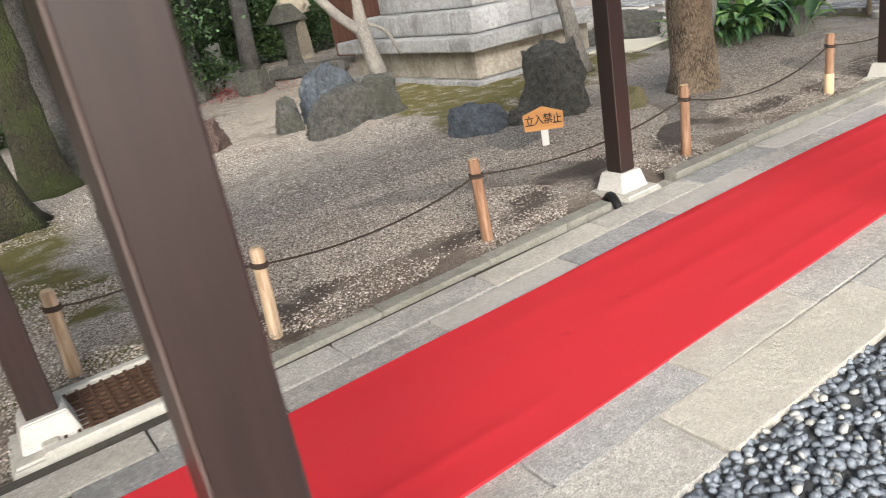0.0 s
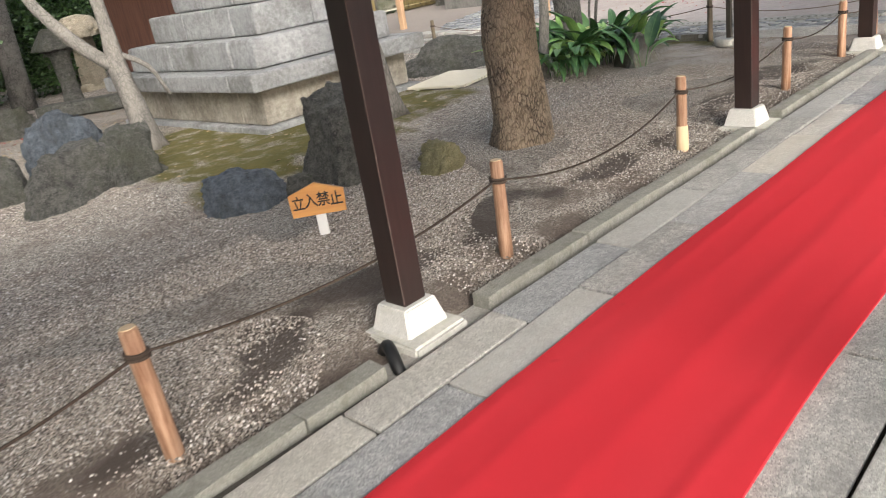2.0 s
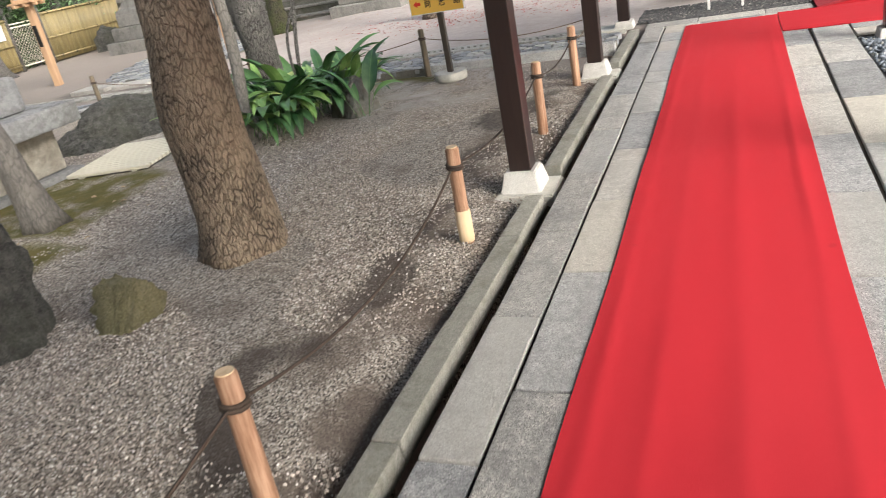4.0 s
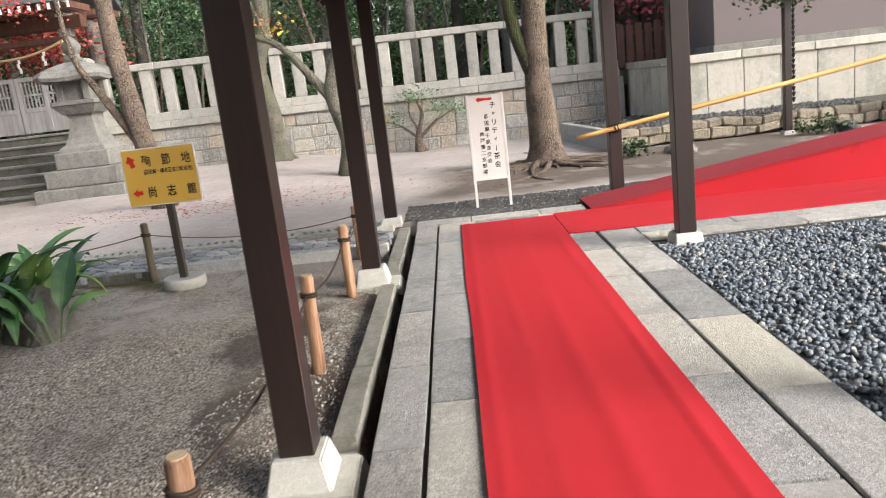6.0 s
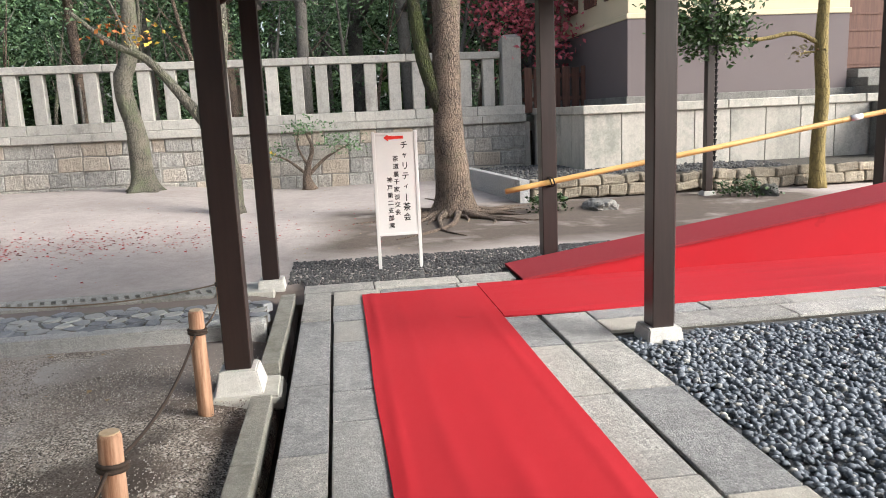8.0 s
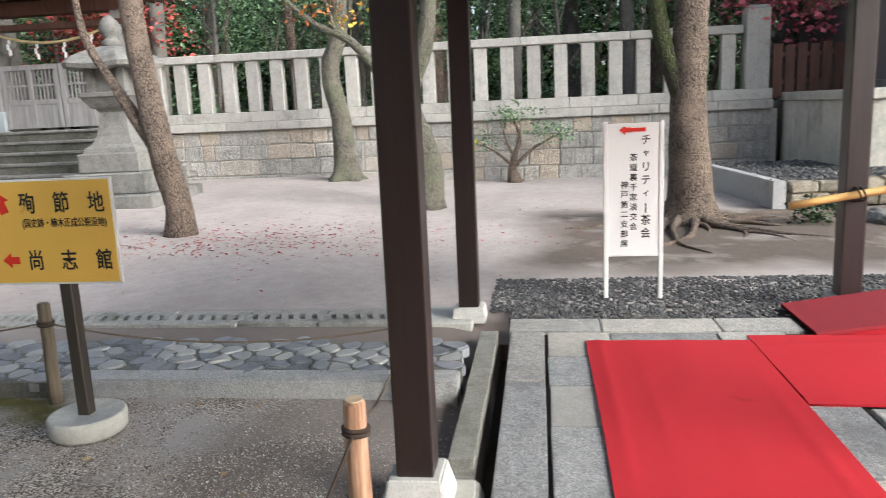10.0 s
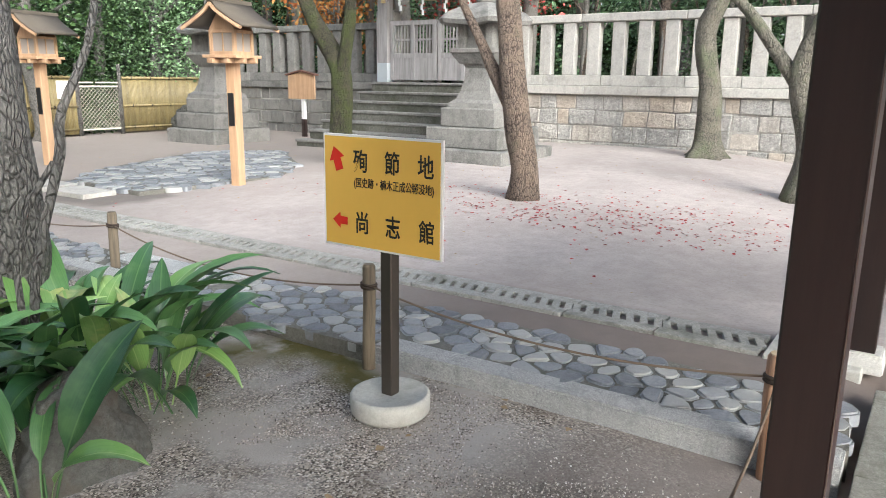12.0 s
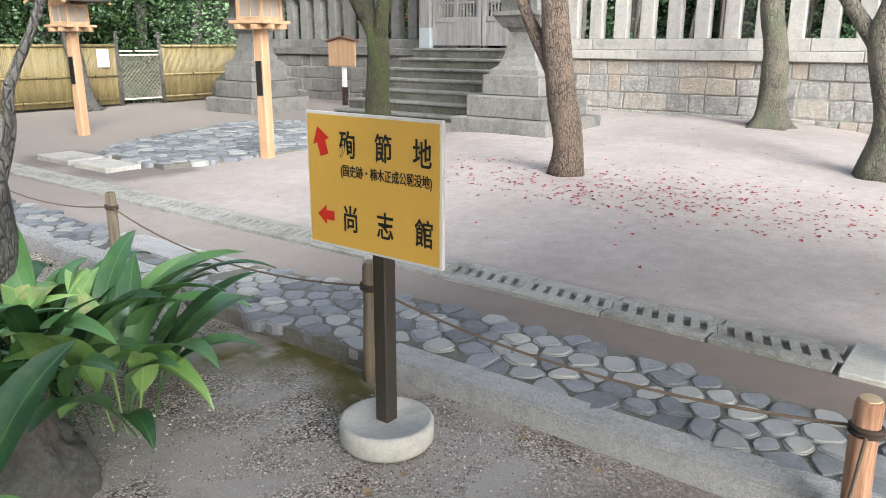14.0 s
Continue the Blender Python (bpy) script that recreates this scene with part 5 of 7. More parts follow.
boulder("rock", (17.2, -1.0), (0.35, 0.25, 0.22), 24, M_GRANITE_OLD, "flat stone at the foot of the planted bed", 0)
boulder("rock", (17.6, -3.9), (0.35, 0.22, 0.25), 25, M_ROCK, "dark stone at the foot of the planted bed", 0)

monument = base("stone_monument", (6.45, 8.0, 0.05), "stepped grey granite monument base with an overhanging slab", "monument")


def course(x0, y0, x1, y1, z0, z1, material, cuts, round_=0.02):
    """One course of large blocks along the two visible sides and across the body."""
    edges = [x0] + [x0 + (x1 - x0) * c for c in cuts] + [x1]
    for a, b in zip(edges, edges[1:]):
        part("block", box(a + 0.004, y0, z0 + 0.003, b - 0.004, y0 + 0.5, z1 - 0.003, round_, None, 2), material, monument)
    rows = [y0 + 0.504] + [y0 + 0.5 + (y1 - y0 - 0.5) * c for c in cuts] + [y1]
    for a, b in zip(rows, rows[1:]):
        part("block", box(x0, a + 0.004, z0 + 0.003, x1, b - 0.004, z1 - 0.003, round_, None, 2), material, monument)


course(-0.05, -0.05, 2.35, 3.6, 0.0, 0.085, M_PLINTH, (0.55,))
course(0.06, 0.06, 2.25, 3.5, 0.085, 0.49, M_PLINTH_LOW, (0.6,))
course(-0.14, -0.14, 2.45, 3.7, 0.49, 0.69, M_PLINTH, (0.5,), 0.03)
course(0.14, 0.14, 2.15, 3.3, 0.69, 1.02, M_PLINTH, (0.55,), 0.04)
course(0.42, 0.42, 1.9, 3.0, 1.02, 1.36, M_PLINTH, (0.55,), 0.035)
course(0.66, 0.66, 1.65, 2.7, 1.36, 1.75, M_PLINTH, (0.5,), 0.04)
part("block", box(0.8, 0.8, 1.75, 1.5, 2.4, 3.2, 0.04), M_PLINTH, monument)

cistern = base("cistern_lid", (9.05, 7.55, -0.03), "pale slatted lid on a low stone frame", "lid", "", 12)
part("stone_frame", box(-0.50, -0.40, 0.0, 0.50, 0.40, 0.10, 0.015), M_GRANITE_OLD, cistern)
for k in range(14):
    part("slat", box(-0.52 + k * 0.075, -0.42, 0.115, -0.468 + k * 0.075, 0.42, 0.15, 0.006), M_PANEL, cistern)
part("batten", box(-0.52, -0.3, 0.10, 0.52, -0.25, 0.116), M_PANEL, cistern)
part("batten", box(-0.52, 0.25, 0.10, 0.52, 0.3, 0.116), M_PANEL, cistern)

# ---- broad-leaved plants ----


def blade(length, width, bend_, fold=0.16, seed=0):
    """One long pointed leaf on a thin stalk that arches over; its foot at the origin, leaning towards +x."""
    bm = bmesh.new()
    x = z = 0.0
    prev = None
    n = 13
    for k in range(n + 1):
        t = k / n
        a = radians(80) - bend_ * t ** 1.6
        if k:
            x += math.cos(a) * length / n
            z += math.sin(a) * length / n
        u = (t - 0.30) / 0.70
        w = 0.011 if u <= 0 else max(0.002, width * math.sin(math.pi * min(1.0, u) ** 0.8) ** 0.85) if k < n else 0.002
        row = []
        for s_ in (-1, -0.5, 0, 0.5, 1):
            wave = 0.012 * noise.noise(Vector((t * 4, s_ * 2, seed))) * abs(s_) if u > 0 else 0.0
            row.append(bm.verts.new((x - math.sin(a) * abs(s_) * fold * w, s_ * w / 2, z + math.cos(a) * abs(s_) * fold * w + wave)))
        if prev:
            for j in range(4):
                bm.faces.new((prev[j], prev[j + 1], row[j + 1], row[j]))
        prev = row
    me = bpy.data.meshes.new("leaf")
    bm.to_mesh(me)
    bm.free()
    me.polygons.foreach_set("use_smooth", [True] * len(me.polygons))
    return me


def aspidistra(at, rx, ry, count, seed, label):
    r = random.Random(seed)
    plant = base("broad_leaf_plant", (at[0], at[1], -0.03), label, "plant", "broad-leaved plants")
    kinds = []
    for mats in ((M_LEAF,) * 7, (M_LEAF_PALE,) * 4):
        for m_ in mats:
            me = blade(r.uniform(0.60, 0.92), r.uniform(0.105, 0.15), r.uniform(0.7, 2.3), r.uniform(0.1, 0.24), r.uniform(0, 50))
            me.materials.append(m_)
            kinds.append(me)
    for _ in range(count):
        a, d = r.uniform(0, 6.283), math.sqrt(r.random())
        x, y = rx * d * math.cos(a), ry * d * math.sin(a)
        me = kinds[7 + r.randrange(4)] if r.random() < 0.24 else kinds[r.randrange(7)]
        out = math.degrees(math.atan2(y, x)) + r.uniform(-55, 55)
        ob = shared("leaf", me, plant, pose(x, y, 0, r.uniform(-14, 14), r.uniform(-4, 24) * (0.35 + d), out) @ Matrix.Diagonal((*[r.uniform(0.7, 1.12)] * 3, 1)))
        ob.rotation_mode = "XYZ"
    return plant


aspidistra((10.74, 6.46), 0.47, 0.46, 105, 5, "clump of glossy dark green broad leaves, some yellowed")
aspidistra((10.05, 6.62), 0.46, 0.42, 125, 6, "clump of glossy dark green broad leaves")
aspidistra((10.96, 6.02), 0.18, 0.20, 24, 9, "upright young broad-leaved plant with pale green leaves")
aspidistra((10.17, 5.55), 0.10, 0.08, 6, 8, "few broad green leaves, one tipped with brown")

# ---- trees ----


def tree(at, trunk, radii, material, label, limbs=(), crown=(), n=14, rough=0.16, flare=0.55, roots=0, group="trees", limb_bark=None):
    """A trunk along points, limbs, and a crown of leaf clumps (centre, radii, clumps, leaves each, leaf size, material)."""
    ob = base("tree", (at[0], at[1], ground_height(*at) - 0.025), label, "tree", group)
    path = smooth_path(trunk, 4)
    rad = smooth_radii(radii, 4)
    seed = at[0] * 3 + at[1]

    def foot(i, a):
        h = path[i].z
        return flare * math.exp(-h / 0.16) * (0.6 + 0.5 * math.sin(a * 5 + seed))

    part("trunk", tube(path, rad, n + 4, None, rough, seed, foot), material, ob, "", True)
    for pts, rr in limbs:
        pth = smooth_path(pts, 3)
        part("limb", tube(pth, smooth_radii(rr, 3), 8, None, rough, seed), limb_bark or material, ob, "", True)
    r = random.Random(int(seed * 10))
    for k in range(roots):
        a = 6.283 * k / roots + r.uniform(-0.3, 0.3)
        ln = r.uniform(0.5, 2.1)
        pts = [(0.2 * math.cos(a), 0.2 * math.sin(a), 0.10)]
        for j in range(1, 5):
            a += r.uniform(-0.6, 0.6)
            pts.append((pts[-1][0] + math.cos(a) * ln / 4, pts[-1][1] + math.sin(a) * ln / 4, 0.062 - 0.012 * j + r.uniform(0, 0.015)))
        part("root", tube(smooth_path(pts, 3), smooth_radii([0.06, 0.04, 0.03, 0.022, 0.01], 3), 7, None, 0.3, k), material, ob, "", True)
    for c in crown:
        centre, rr, cl, per, size, mat_ = c
        leaves("crown", clumps(centre, rr, cl, per, 0.16 * max(rr) ** 0.5 + 0.05), size, mat_, ob, 0.7)
    return ob


CANOPY = ((0, 0, 6.5), (2.6, 2.6, 1.7), 90, 34, 0.16, M_GREEN)
tree((7.10, 4.98), [(0, 0, 0), (0.02, 0, 0.3), (0.0, 0.02, 0.9), (0.12, 0.05, 1.6), (0.2, 0.1, 2.6), (0.1, 0.3, 4.5), (0.3, 0.2, 6.8)], [0.27, 0.245, 0.225, 0.205, 0.2, 0.18, 0.1], M_BARK_BIG,
     "large old tree with deeply furrowed brown bark", [([(0.15, 0.2, 3.2), (0.9, 0.7, 4.4), (1.6, 1.3, 5.6)], [0.1, 0.07, 0.03]), ([(0.15, 0.2, 3.8), (-0.8, 0.3, 5.0), (-1.4, 0.9, 6.0)], [0.09, 0.06, 0.03])], [CANOPY], 18, 0.10, 0.12)
tree((7.35, 6.95), [(0, 0, 0), (-0.04, 0.02, 0.5), (-0.12, 0.08, 1.1), (-0.3, 0.2, 2.0), (-0.5, 0.4, 3.4)], [0.125, 0.1, 0.095, 0.085, 0.05], M_BARK_PALE, "slim pale grey tree leaning by the monument")
tree((5.62, 9.2), [(0, 0, 0), (0.02, 0.06, 0.4), (0.05, 0.3, 0.95), (0.1, 0.42, 1.5), (0.1, 0.6, 2.6), (0.2, 0.5, 4.0)], [0.15, 0.12, 0.11, 0.075, 0.06, 0.04], M_BARK_PALE, "pale smooth-barked tree forking low beside a rock",
     [([(0.05, 0.28, 0.9), (-0.25, 0.55, 1.3), (-0.5, 0.9, 1.9), (-0.6, 1.2, 2.8)], [0.08, 0.075, 0.06, 0.04]), ([(0.06, 0.36, 1.1), (0.3, 0.1, 0.9), (0.42, 0.0, 0.55)], [0.04, 0.03, 0.02])], [((0.0, 0.9, 4.6), (2.4, 2.4, 1.3), 110, 34, 0.15, M_GREEN)])
tree((10.88, 7.02), [(0, 0, 0), (0.0, 0.02, 0.6), (-0.05, 0.05, 1.5), (-0.1, 0.1, 3.0), (0, 0.2, 5.5)], [0.20, 0.185, 0.18, 0.17, 0.12], M_BARK_DARK, "dark grey furrowed tree behind broad-leaved plants", (), [((0, 0, 5.5), (2.2, 2.2, 1.5), 70, 30, 0.16, M_GREEN)], 16, 0.12, 0.1)
tree((10.66, 6.50), [(0, 0, 0), (0.03, 0, 0.45), (0.08, 0, 0.72), (0.22, 0.0, 1.15), (0.25, 0.0, 1.35), (0.45, 0.0, 1.8), (0.6, 0.1, 2.8)], [0.022, 0.021, 0.021, 0.024, 0.021, 0.018, 0.01], M_BARK_DARK, "thin crooked sapling rising from broad-leaved plants", [([(0.0, 0.0, 0.2), (0.0, 0.06, 0.6), (0.08, 0.07, 0.9), (0.2, 0.02, 1.12)], [0.018, 0.017, 0.016, 0.014])], (), 8, 0.1, 0.1)
tree((9.62, 6.62), [(0, 0, 0), (0.06, 0.0, 0.3), (0.2, 0.02, 0.9), (0.25, 0.05, 1.6), (0.3, 0.1, 3.2)], [0.075, 0.062, 0.058, 0.05, 0.03], M_BARK_PALE, "slim pale grey tree beside broad-leaved plants", (), (), 10, 0.1, 0.25)
tree((16.98, 7.32), [(0, 0, 0), (0.0, 0.0, 0.4), (-0.03, 0.12, 1.1), (0.0, 0.24, 1.9), (0.05, 0.34, 2.7), (0.1, 0.4, 4.4)], [0.20, 0.165, 0.155, 0.145, 0.135, 0.1], M_BARK, "leaning brown tree forking low in the sandy court",
     [([(0.0, 0.1, 0.95), (0.02, 0.42, 1.45), (0.05, 0.72, 1.95), (0.05, 1.0, 2.5), (0.1, 1.1, 3.4)], [0.11, 0.085, 0.06, 0.05, 0.03])], [((0, 0.3, 6), (2.2, 2.4, 1.4), 26, 26, 0.15, M_GREEN_LIGHT)], 14, 0.12, 0.12)
tree((22.45, 6.62), [(0, 0, 0), (0, 0, 0.35), (-0.02, 0.02, 1.2), (0.0, 0.18, 2.1), (0.02, -0.05, 2.9), (0, -0.1, 4.5)], [0.28, 0.21, 0.185, 0.17, 0.16, 0.1], M_BARK_GREEN, "green-grey lichened tree before the stone wall",
     [([(0, 0.1, 2.0), (0.0, 0.26, 2.2), (0.0, 0.28, 2.25)], [0.1, 0.08, 0.05])], [((0.3, 0, 6.5), (2.2, 2.2, 1.6), 26, 26, 0.16, M_GREEN)], 14, 0.16, 0.6)
tree((19.25, 4.55), [(0, 0, 0), (-0.02, -0.05, 0.7), (0.0, 0.18, 1.5), (0.0, 0.12, 1.9), (0.0, -0.12, 2.6), (0, -0.2, 4.0)], [0.24, 0.19, 0.14, 0.13, 0.12, 0.07], M_BARK_GREEN, "crooked green-grey tree in the sandy court",
     [([(0.0, 0.16, 1.4), (0.0, 0.6, 2.0), (-0.1, 1.0, 2.5), (-0.1, 1.5, 2.75), (-0.2, 2.0, 3.2)], [0.1, 0.08, 0.06, 0.045, 0.03]), ([(-0.1, 1.2, 2.6), (-0.15, 1.3, 3.0), (-0.1, 1.5, 3.5)], [0.03, 0.025, 0.02])],
     [((-0.1, 1.4, 2.95), (0.25, 0.5, 0.3), 7, 7, 0.09, M_MAPLE_ORANGE), ((-0.1, 0.9, 2.85), (0.2, 0.4, 0.25), 4, 5, 0.11, M_YELLOWLEAF), ((0, 0.4, 5.6), (2.0, 2.2, 1.3), 22, 26, 0.15, M_GREEN)], 12, 0.16, 0.35)
tree((17.55, 1.08), [(0, 0, 0), (0.0, 0.0, 0.35), (0.02, 0.03, 1.2), (0.03, 0.03, 1.8), (0.0, 0.0, 3.0), (-0.1, -0.1, 4.6)], [0.34, 0.27, 0.225, 0.2, 0.19, 0.12], M_BARK, "sturdy tree with spreading surface roots and a mossy limb",
     [([(0.0, 0.1, 1.45), (0.0, 0.32, 2.1), (0.05, 0.42, 2.7), (0.05, 0.52, 3.8)], [0.12, 0.11, 0.10, 0.06])], [((0, 0, 6.2), (2.4, 2.4, 1.6), 30, 28, 0.16, M_GREEN)], 16, 0.12, 0.35, 26, "trees", M_BARK_MOSS)
tree((18.55, 11.62), [(0, 0, 0), (-0.02, 0, 0.6), (0.0, -0.02, 1.35), (0.05, 0.12, 1.7), (0.0, 0.55, 2.35), (0, 0.9, 3.0), (0, 1.2, 4.0)], [0.24, 0.19, 0.18, 0.17, 0.14, 0.12, 0.08], M_BARK_MOSS, "dark mossy maple forking into two limbs",
     [([(0, 0.0, 1.35), (0.0, -0.12, 1.9), (0.02, -0.2, 2.4), (0, -0.3, 3.2), (0, -0.5, 4.2)], [0.13, 0.11, 0.1, 0.09, 0.06])],
     [((0.2, 1.8, 3.35), (0.9, 1.8, 0.5), 90, 20, 0.085, M_MAPLE_ORANGE), ((0.2, 2.6, 3.5), (0.9, 1.4, 0.5), 60, 20, 0.085, M_MAPLE), ((0.5, -1.2, 4.2), (1.2, 1.4, 0.6), 60, 18, 0.085, M_MAPLE)], 14, 0.14, 0.3)
tree((18.05, -5.05), [(0, 0, 0), (0, 0.02, 0.7), (0, -0.02, 1.5), (0, 0.04, 2.3), (0, 0, 3.6)], [0.13, 0.11, 0.105, 0.1, 0.07], M_BARK_YELLOW, "slim yellow-green barked tree by the planted bed",
     [([(0, 0.02, 2.3), (0, 0.5, 2.5), (0, 1.1, 2.42), (0.0, 1.7, 2.5), (0, 2.2, 2.75)], [0.04, 0.035, 0.03, 0.025, 0.015]), ([(0, 0, 2.2), (0, 0.3, 2.2), (0, 0.4, 2.15)], [0.02, 0.015, 0.01])],
     [((0, 2.0, 2.55), (0.35, 0.75, 0.36), 80, 18, 0.10, M_GREEN), ((0, 2.1, 3.0), (0.4, 0.9, 0.4), 40, 14, 0.10, M_GREEN), ((0, 0.35, 2.2), (0.15, 0.2, 0.1), 6, 7, 0.08, M_BARKLEAF)], 12, 0.08, 0.2)
tree((22.95, 3.35), [(0, 0, 0), (0, 0.05, 0.25), (0, 0.0, 0.55), (0, -0.1, 0.9), (0, 0.02, 1.25)], [0.15, 0.09, 0.06, 0.04, 0.02], M_BARK, "small gnarled garden bush trained against the stone wall",
     [([(0, 0, 0.3), (0, 0.4, 0.65), (0, 0.75, 0.8)], [0.04, 0.025, 0.01]), ([(0, 0, 0.35), (0, -0.4, 0.7), (0, -0.9, 0.95)], [0.045, 0.03, 0.01]), ([(0, 0, 0.5), (0, 0.2, 0.95), (0, 0.15, 1.3)], [0.03, 0.02, 0.01])],
     [((-0.05, -0.75, 1.0), (0.25, 0.55, 0.16), 18, 12, 0.075, M_GREEN_LIGHT), ((-0.05, 0.05, 1.35), (0.25, 0.4, 0.15), 16, 12, 0.075, M_GREEN_LIGHT), ((-0.05, 0.6, 0.85), (0.2, 0.35, 0.12), 9, 10, 0.07, M_GREEN_LIGHT), ((-0.1, 0.85, 0.8), (0.08, 0.1, 0.08), 3, 5, 0.1, M_YELLOWLEAF)], 8, 0.15, 0.4)
tree((0.55, 8.0), [(0, 0, 0), (-0.05, 0.05, 0.6), (-0.12, 0.1, 1.4), (-0.2, 0.1, 2.6), (-0.1, 0.2, 4.8)], [0.26, 0.19, 0.17, 0.15, 0.1], M_BARK_MOSS, "dark old tree standing on moss among rocks", (), [((0, 0, 5.2), (2.4, 2.2, 1.6), 70, 30, 0.16, M_GREEN)], 14, 0.22, 0.5)
tree((1.1, 9.6), [(0, 0, 0), (0.02, 0, 0.6), (0.0, 0.1, 1.6), (0.1, 0.1, 3.4)], [0.3, 0.24, 0.22, 0.16], M_BARK_MOSS, "thick dark old tree among rocks", (), [((0, 0.6, 4.6), (2.8, 2.6, 1.5), 130, 34, 0.16, M_GREEN)], 14, 0.3, 0.4)

tree((17.95, 19.85), [(0, 0, 0), (-0.03, 0.02, 0.3), (-0.1, 0.08, 1.0), (-0.16, 0.12, 1.8), (-0.1, 0.2, 3.4), (0, 0.2, 5.0)], [0.24, 0.18, 0.165, 0.155, 0.13, 0.09], M_BARK_DARK, "grey-brown tree with low roots before the bamboo fence",
     (), [((0, 0.2, 5.6), (1.8, 1.8, 1.1), 34, 26, 0.15, M_GREEN)], 14, 0.14, 0.5, 3)

# ---- shrine steps and gate ----
steps = base("stone_steps", (20.55, 10.95, -0.05), "broad worn granite steps up to the shrine gate", "steps")
tagged(steps, kind="structure")
RISER = 1.41 / 7
for k in range(7):
    left = 3.8 - 0.11 * k
    # riser coloured darker than the tread to carry the shade below its nosing
    part("riser", box(0.29 * k + 0.03, 0.01, RISER * k - 0.002, 2.9, left - 0.03, RISER * (k + 1) - 0.055), M_RISER, steps, "dark riser with shade put into its colour")
    for a, b in ((0.0, 1.3 + 0.25 * (k % 3)), (1.305 + 0.25 * (k % 3), left)):
        part("tread", box(0.29 * k, a, RISER * (k + 1) - 0.056, 0.29 * k + 0.40 if k < 6 else 2.9, b, RISER * (k + 1), 0.012), M_GRANITE_OLD, steps, "worn granite tread")
gate = base("shrine_gate", (22.75, 12.55, 1.36), "grey weathered wooden gate with lattice doors under a tiled roof", "gate")
for y in (-1.45, 1.45):
    part("gate_post", box(-0.12, y - 0.14, 0.0, 0.12, y + 0.14, 2.9, 0.01), M_GATEWOOD, gate)
    part("post_sheath", box(-0.128, y - 0.15, 0.0, 0.128, y + 0.15, 0.42, 0.004), M_SHEATH, gate, "pale metal sheath round the post foot")
part("lintel", box(-0.16, -1.9, 2.28, 0.16, 1.9, 2.55, 0.012), M_REDWOOD, gate, "red-brown lintel")
part("lintel", box(-0.13, -1.6, 2.0, 0.13, 1.6, 2.12, 0.01), M_REDWOOD, gate, "red-brown tie beam")
for s_ in (-1, 1):
    leaf_ = part("door_leaf", box(-0.025, s_ * 0.02 if s_ > 0 else -1.28, 0.05, 0.025, 1.28 if s_ > 0 else -0.02, 0.55, 0.005), M_GATEWOOD, gate, "grey door with a lattice top")
    for y in (0.06, 0.66, 1.24):
        part("stile", box(-0.04, s_ * y - 0.045, 0.05, 0.04, s_ * y + 0.045, 1.32, 0.004), M_GATEWOOD, leaf_)
    for z in (0.58, 1.28):
        part("door_rail", box(-0.038, min(s_ * 0.02, s_ * 1.28), z - 0.05, 0.038, max(s_ * 0.02, s_ * 1.28), z + 0.05, 0.004), M_GATEWOOD, leaf_)
    for k in range(13):
        y = 0.14 + k * 0.085
        part("lattice_bar", box(-0.012, s_ * y - 0.014, 0.6, 0.012, s_ * y + 0.014, 1.26), M_GATEWOOD, leaf_)
    part("lattice_rail", box(-0.016, min(s_ * 0.1, s_ * 1.2), 0.9, 0.016, max(s_ * 0.1, s_ * 1.2), 0.94), M_GATEWOOD, leaf_)
for s_, z_ in ((-1, 0.0), (1, 0.0)):
    one = bmesh.new()
    a = [one.verts.new(c) for c in ((s_ * 1.25, -2.3, 2.72), (s_ * 1.25, 2.3, 2.72), (0.0, 2.3, 3.6), (0.0, -2.3, 3.6))]
    b = [one.verts.new(v.co + Vector((0, 0, 0.16))) for v in a]
    one.faces.new(a)
    one.faces.new(b[::-1])
    for k in range(4):
        one.faces.new((a[k], b[k], b[(k + 1) % 4], a[(k + 1) % 4]))
    bmesh.ops.recalc_face_normals(one, faces=one.faces[:])
    part("roof_slope", one, M_TILE, gate, "grey tiled roof slope")
    for k in range(22):
        y = -2.2 + k * 0.21
        part("rafter", box(s_ * 0.3 if s_ > 0 else -1.22, y - 0.03, 2.56, 1.22 if s_ > 0 else -0.3, y + 0.03, 2.70), M_REDWOOD, gate)
        part("rafter_end", box(s_ * 1.222, y - 0.031, 2.565, s_ * 1.232, y + 0.031, 2.695), M_WHITE, gate, "white painted rafter end")
gate_rope = base("straw_rope", (22.58, 12.55, 3.25), "thick straw rope hung across the gate with white paper strips", "rope")
pts = [(0, -1.35 + 2.7 * k / 14, 0.12 - 0.28 * 4 * (k / 14) * (1 - k / 14)) for k in range(15)]
part("rope", tube(pts, [0.028] * 15, 8), M_STRAW, gate_rope, "", True)
for y in (-0.9, -0.3, 0.3, 0.9):
    z = 0.12 - 0.28 * 4 * ((y + 1.35) / 2.7) * (1 - (y + 1.35) / 2.7)
    for k in range(3):
        part("paper_strip", box(-0.005, y + 0.035 * (k % 2) - 0.04, z - 0.11 * (k + 1), 0.001, y + 0.035 * (k % 2) + 0.02, z - 0.11 * k), M_WHITE, gate_rope, "folded white paper strip")
for y in (-1.38, 1.38):
    part("tassel", lathe([(0.02, 0.16), (0.035, 0.1), (0.05, -0.12), (0.055, -0.18)], 8), M_STRAW, gate_rope).matrix_basis = pose(0, y, 0)

# ---- stone lanterns ----


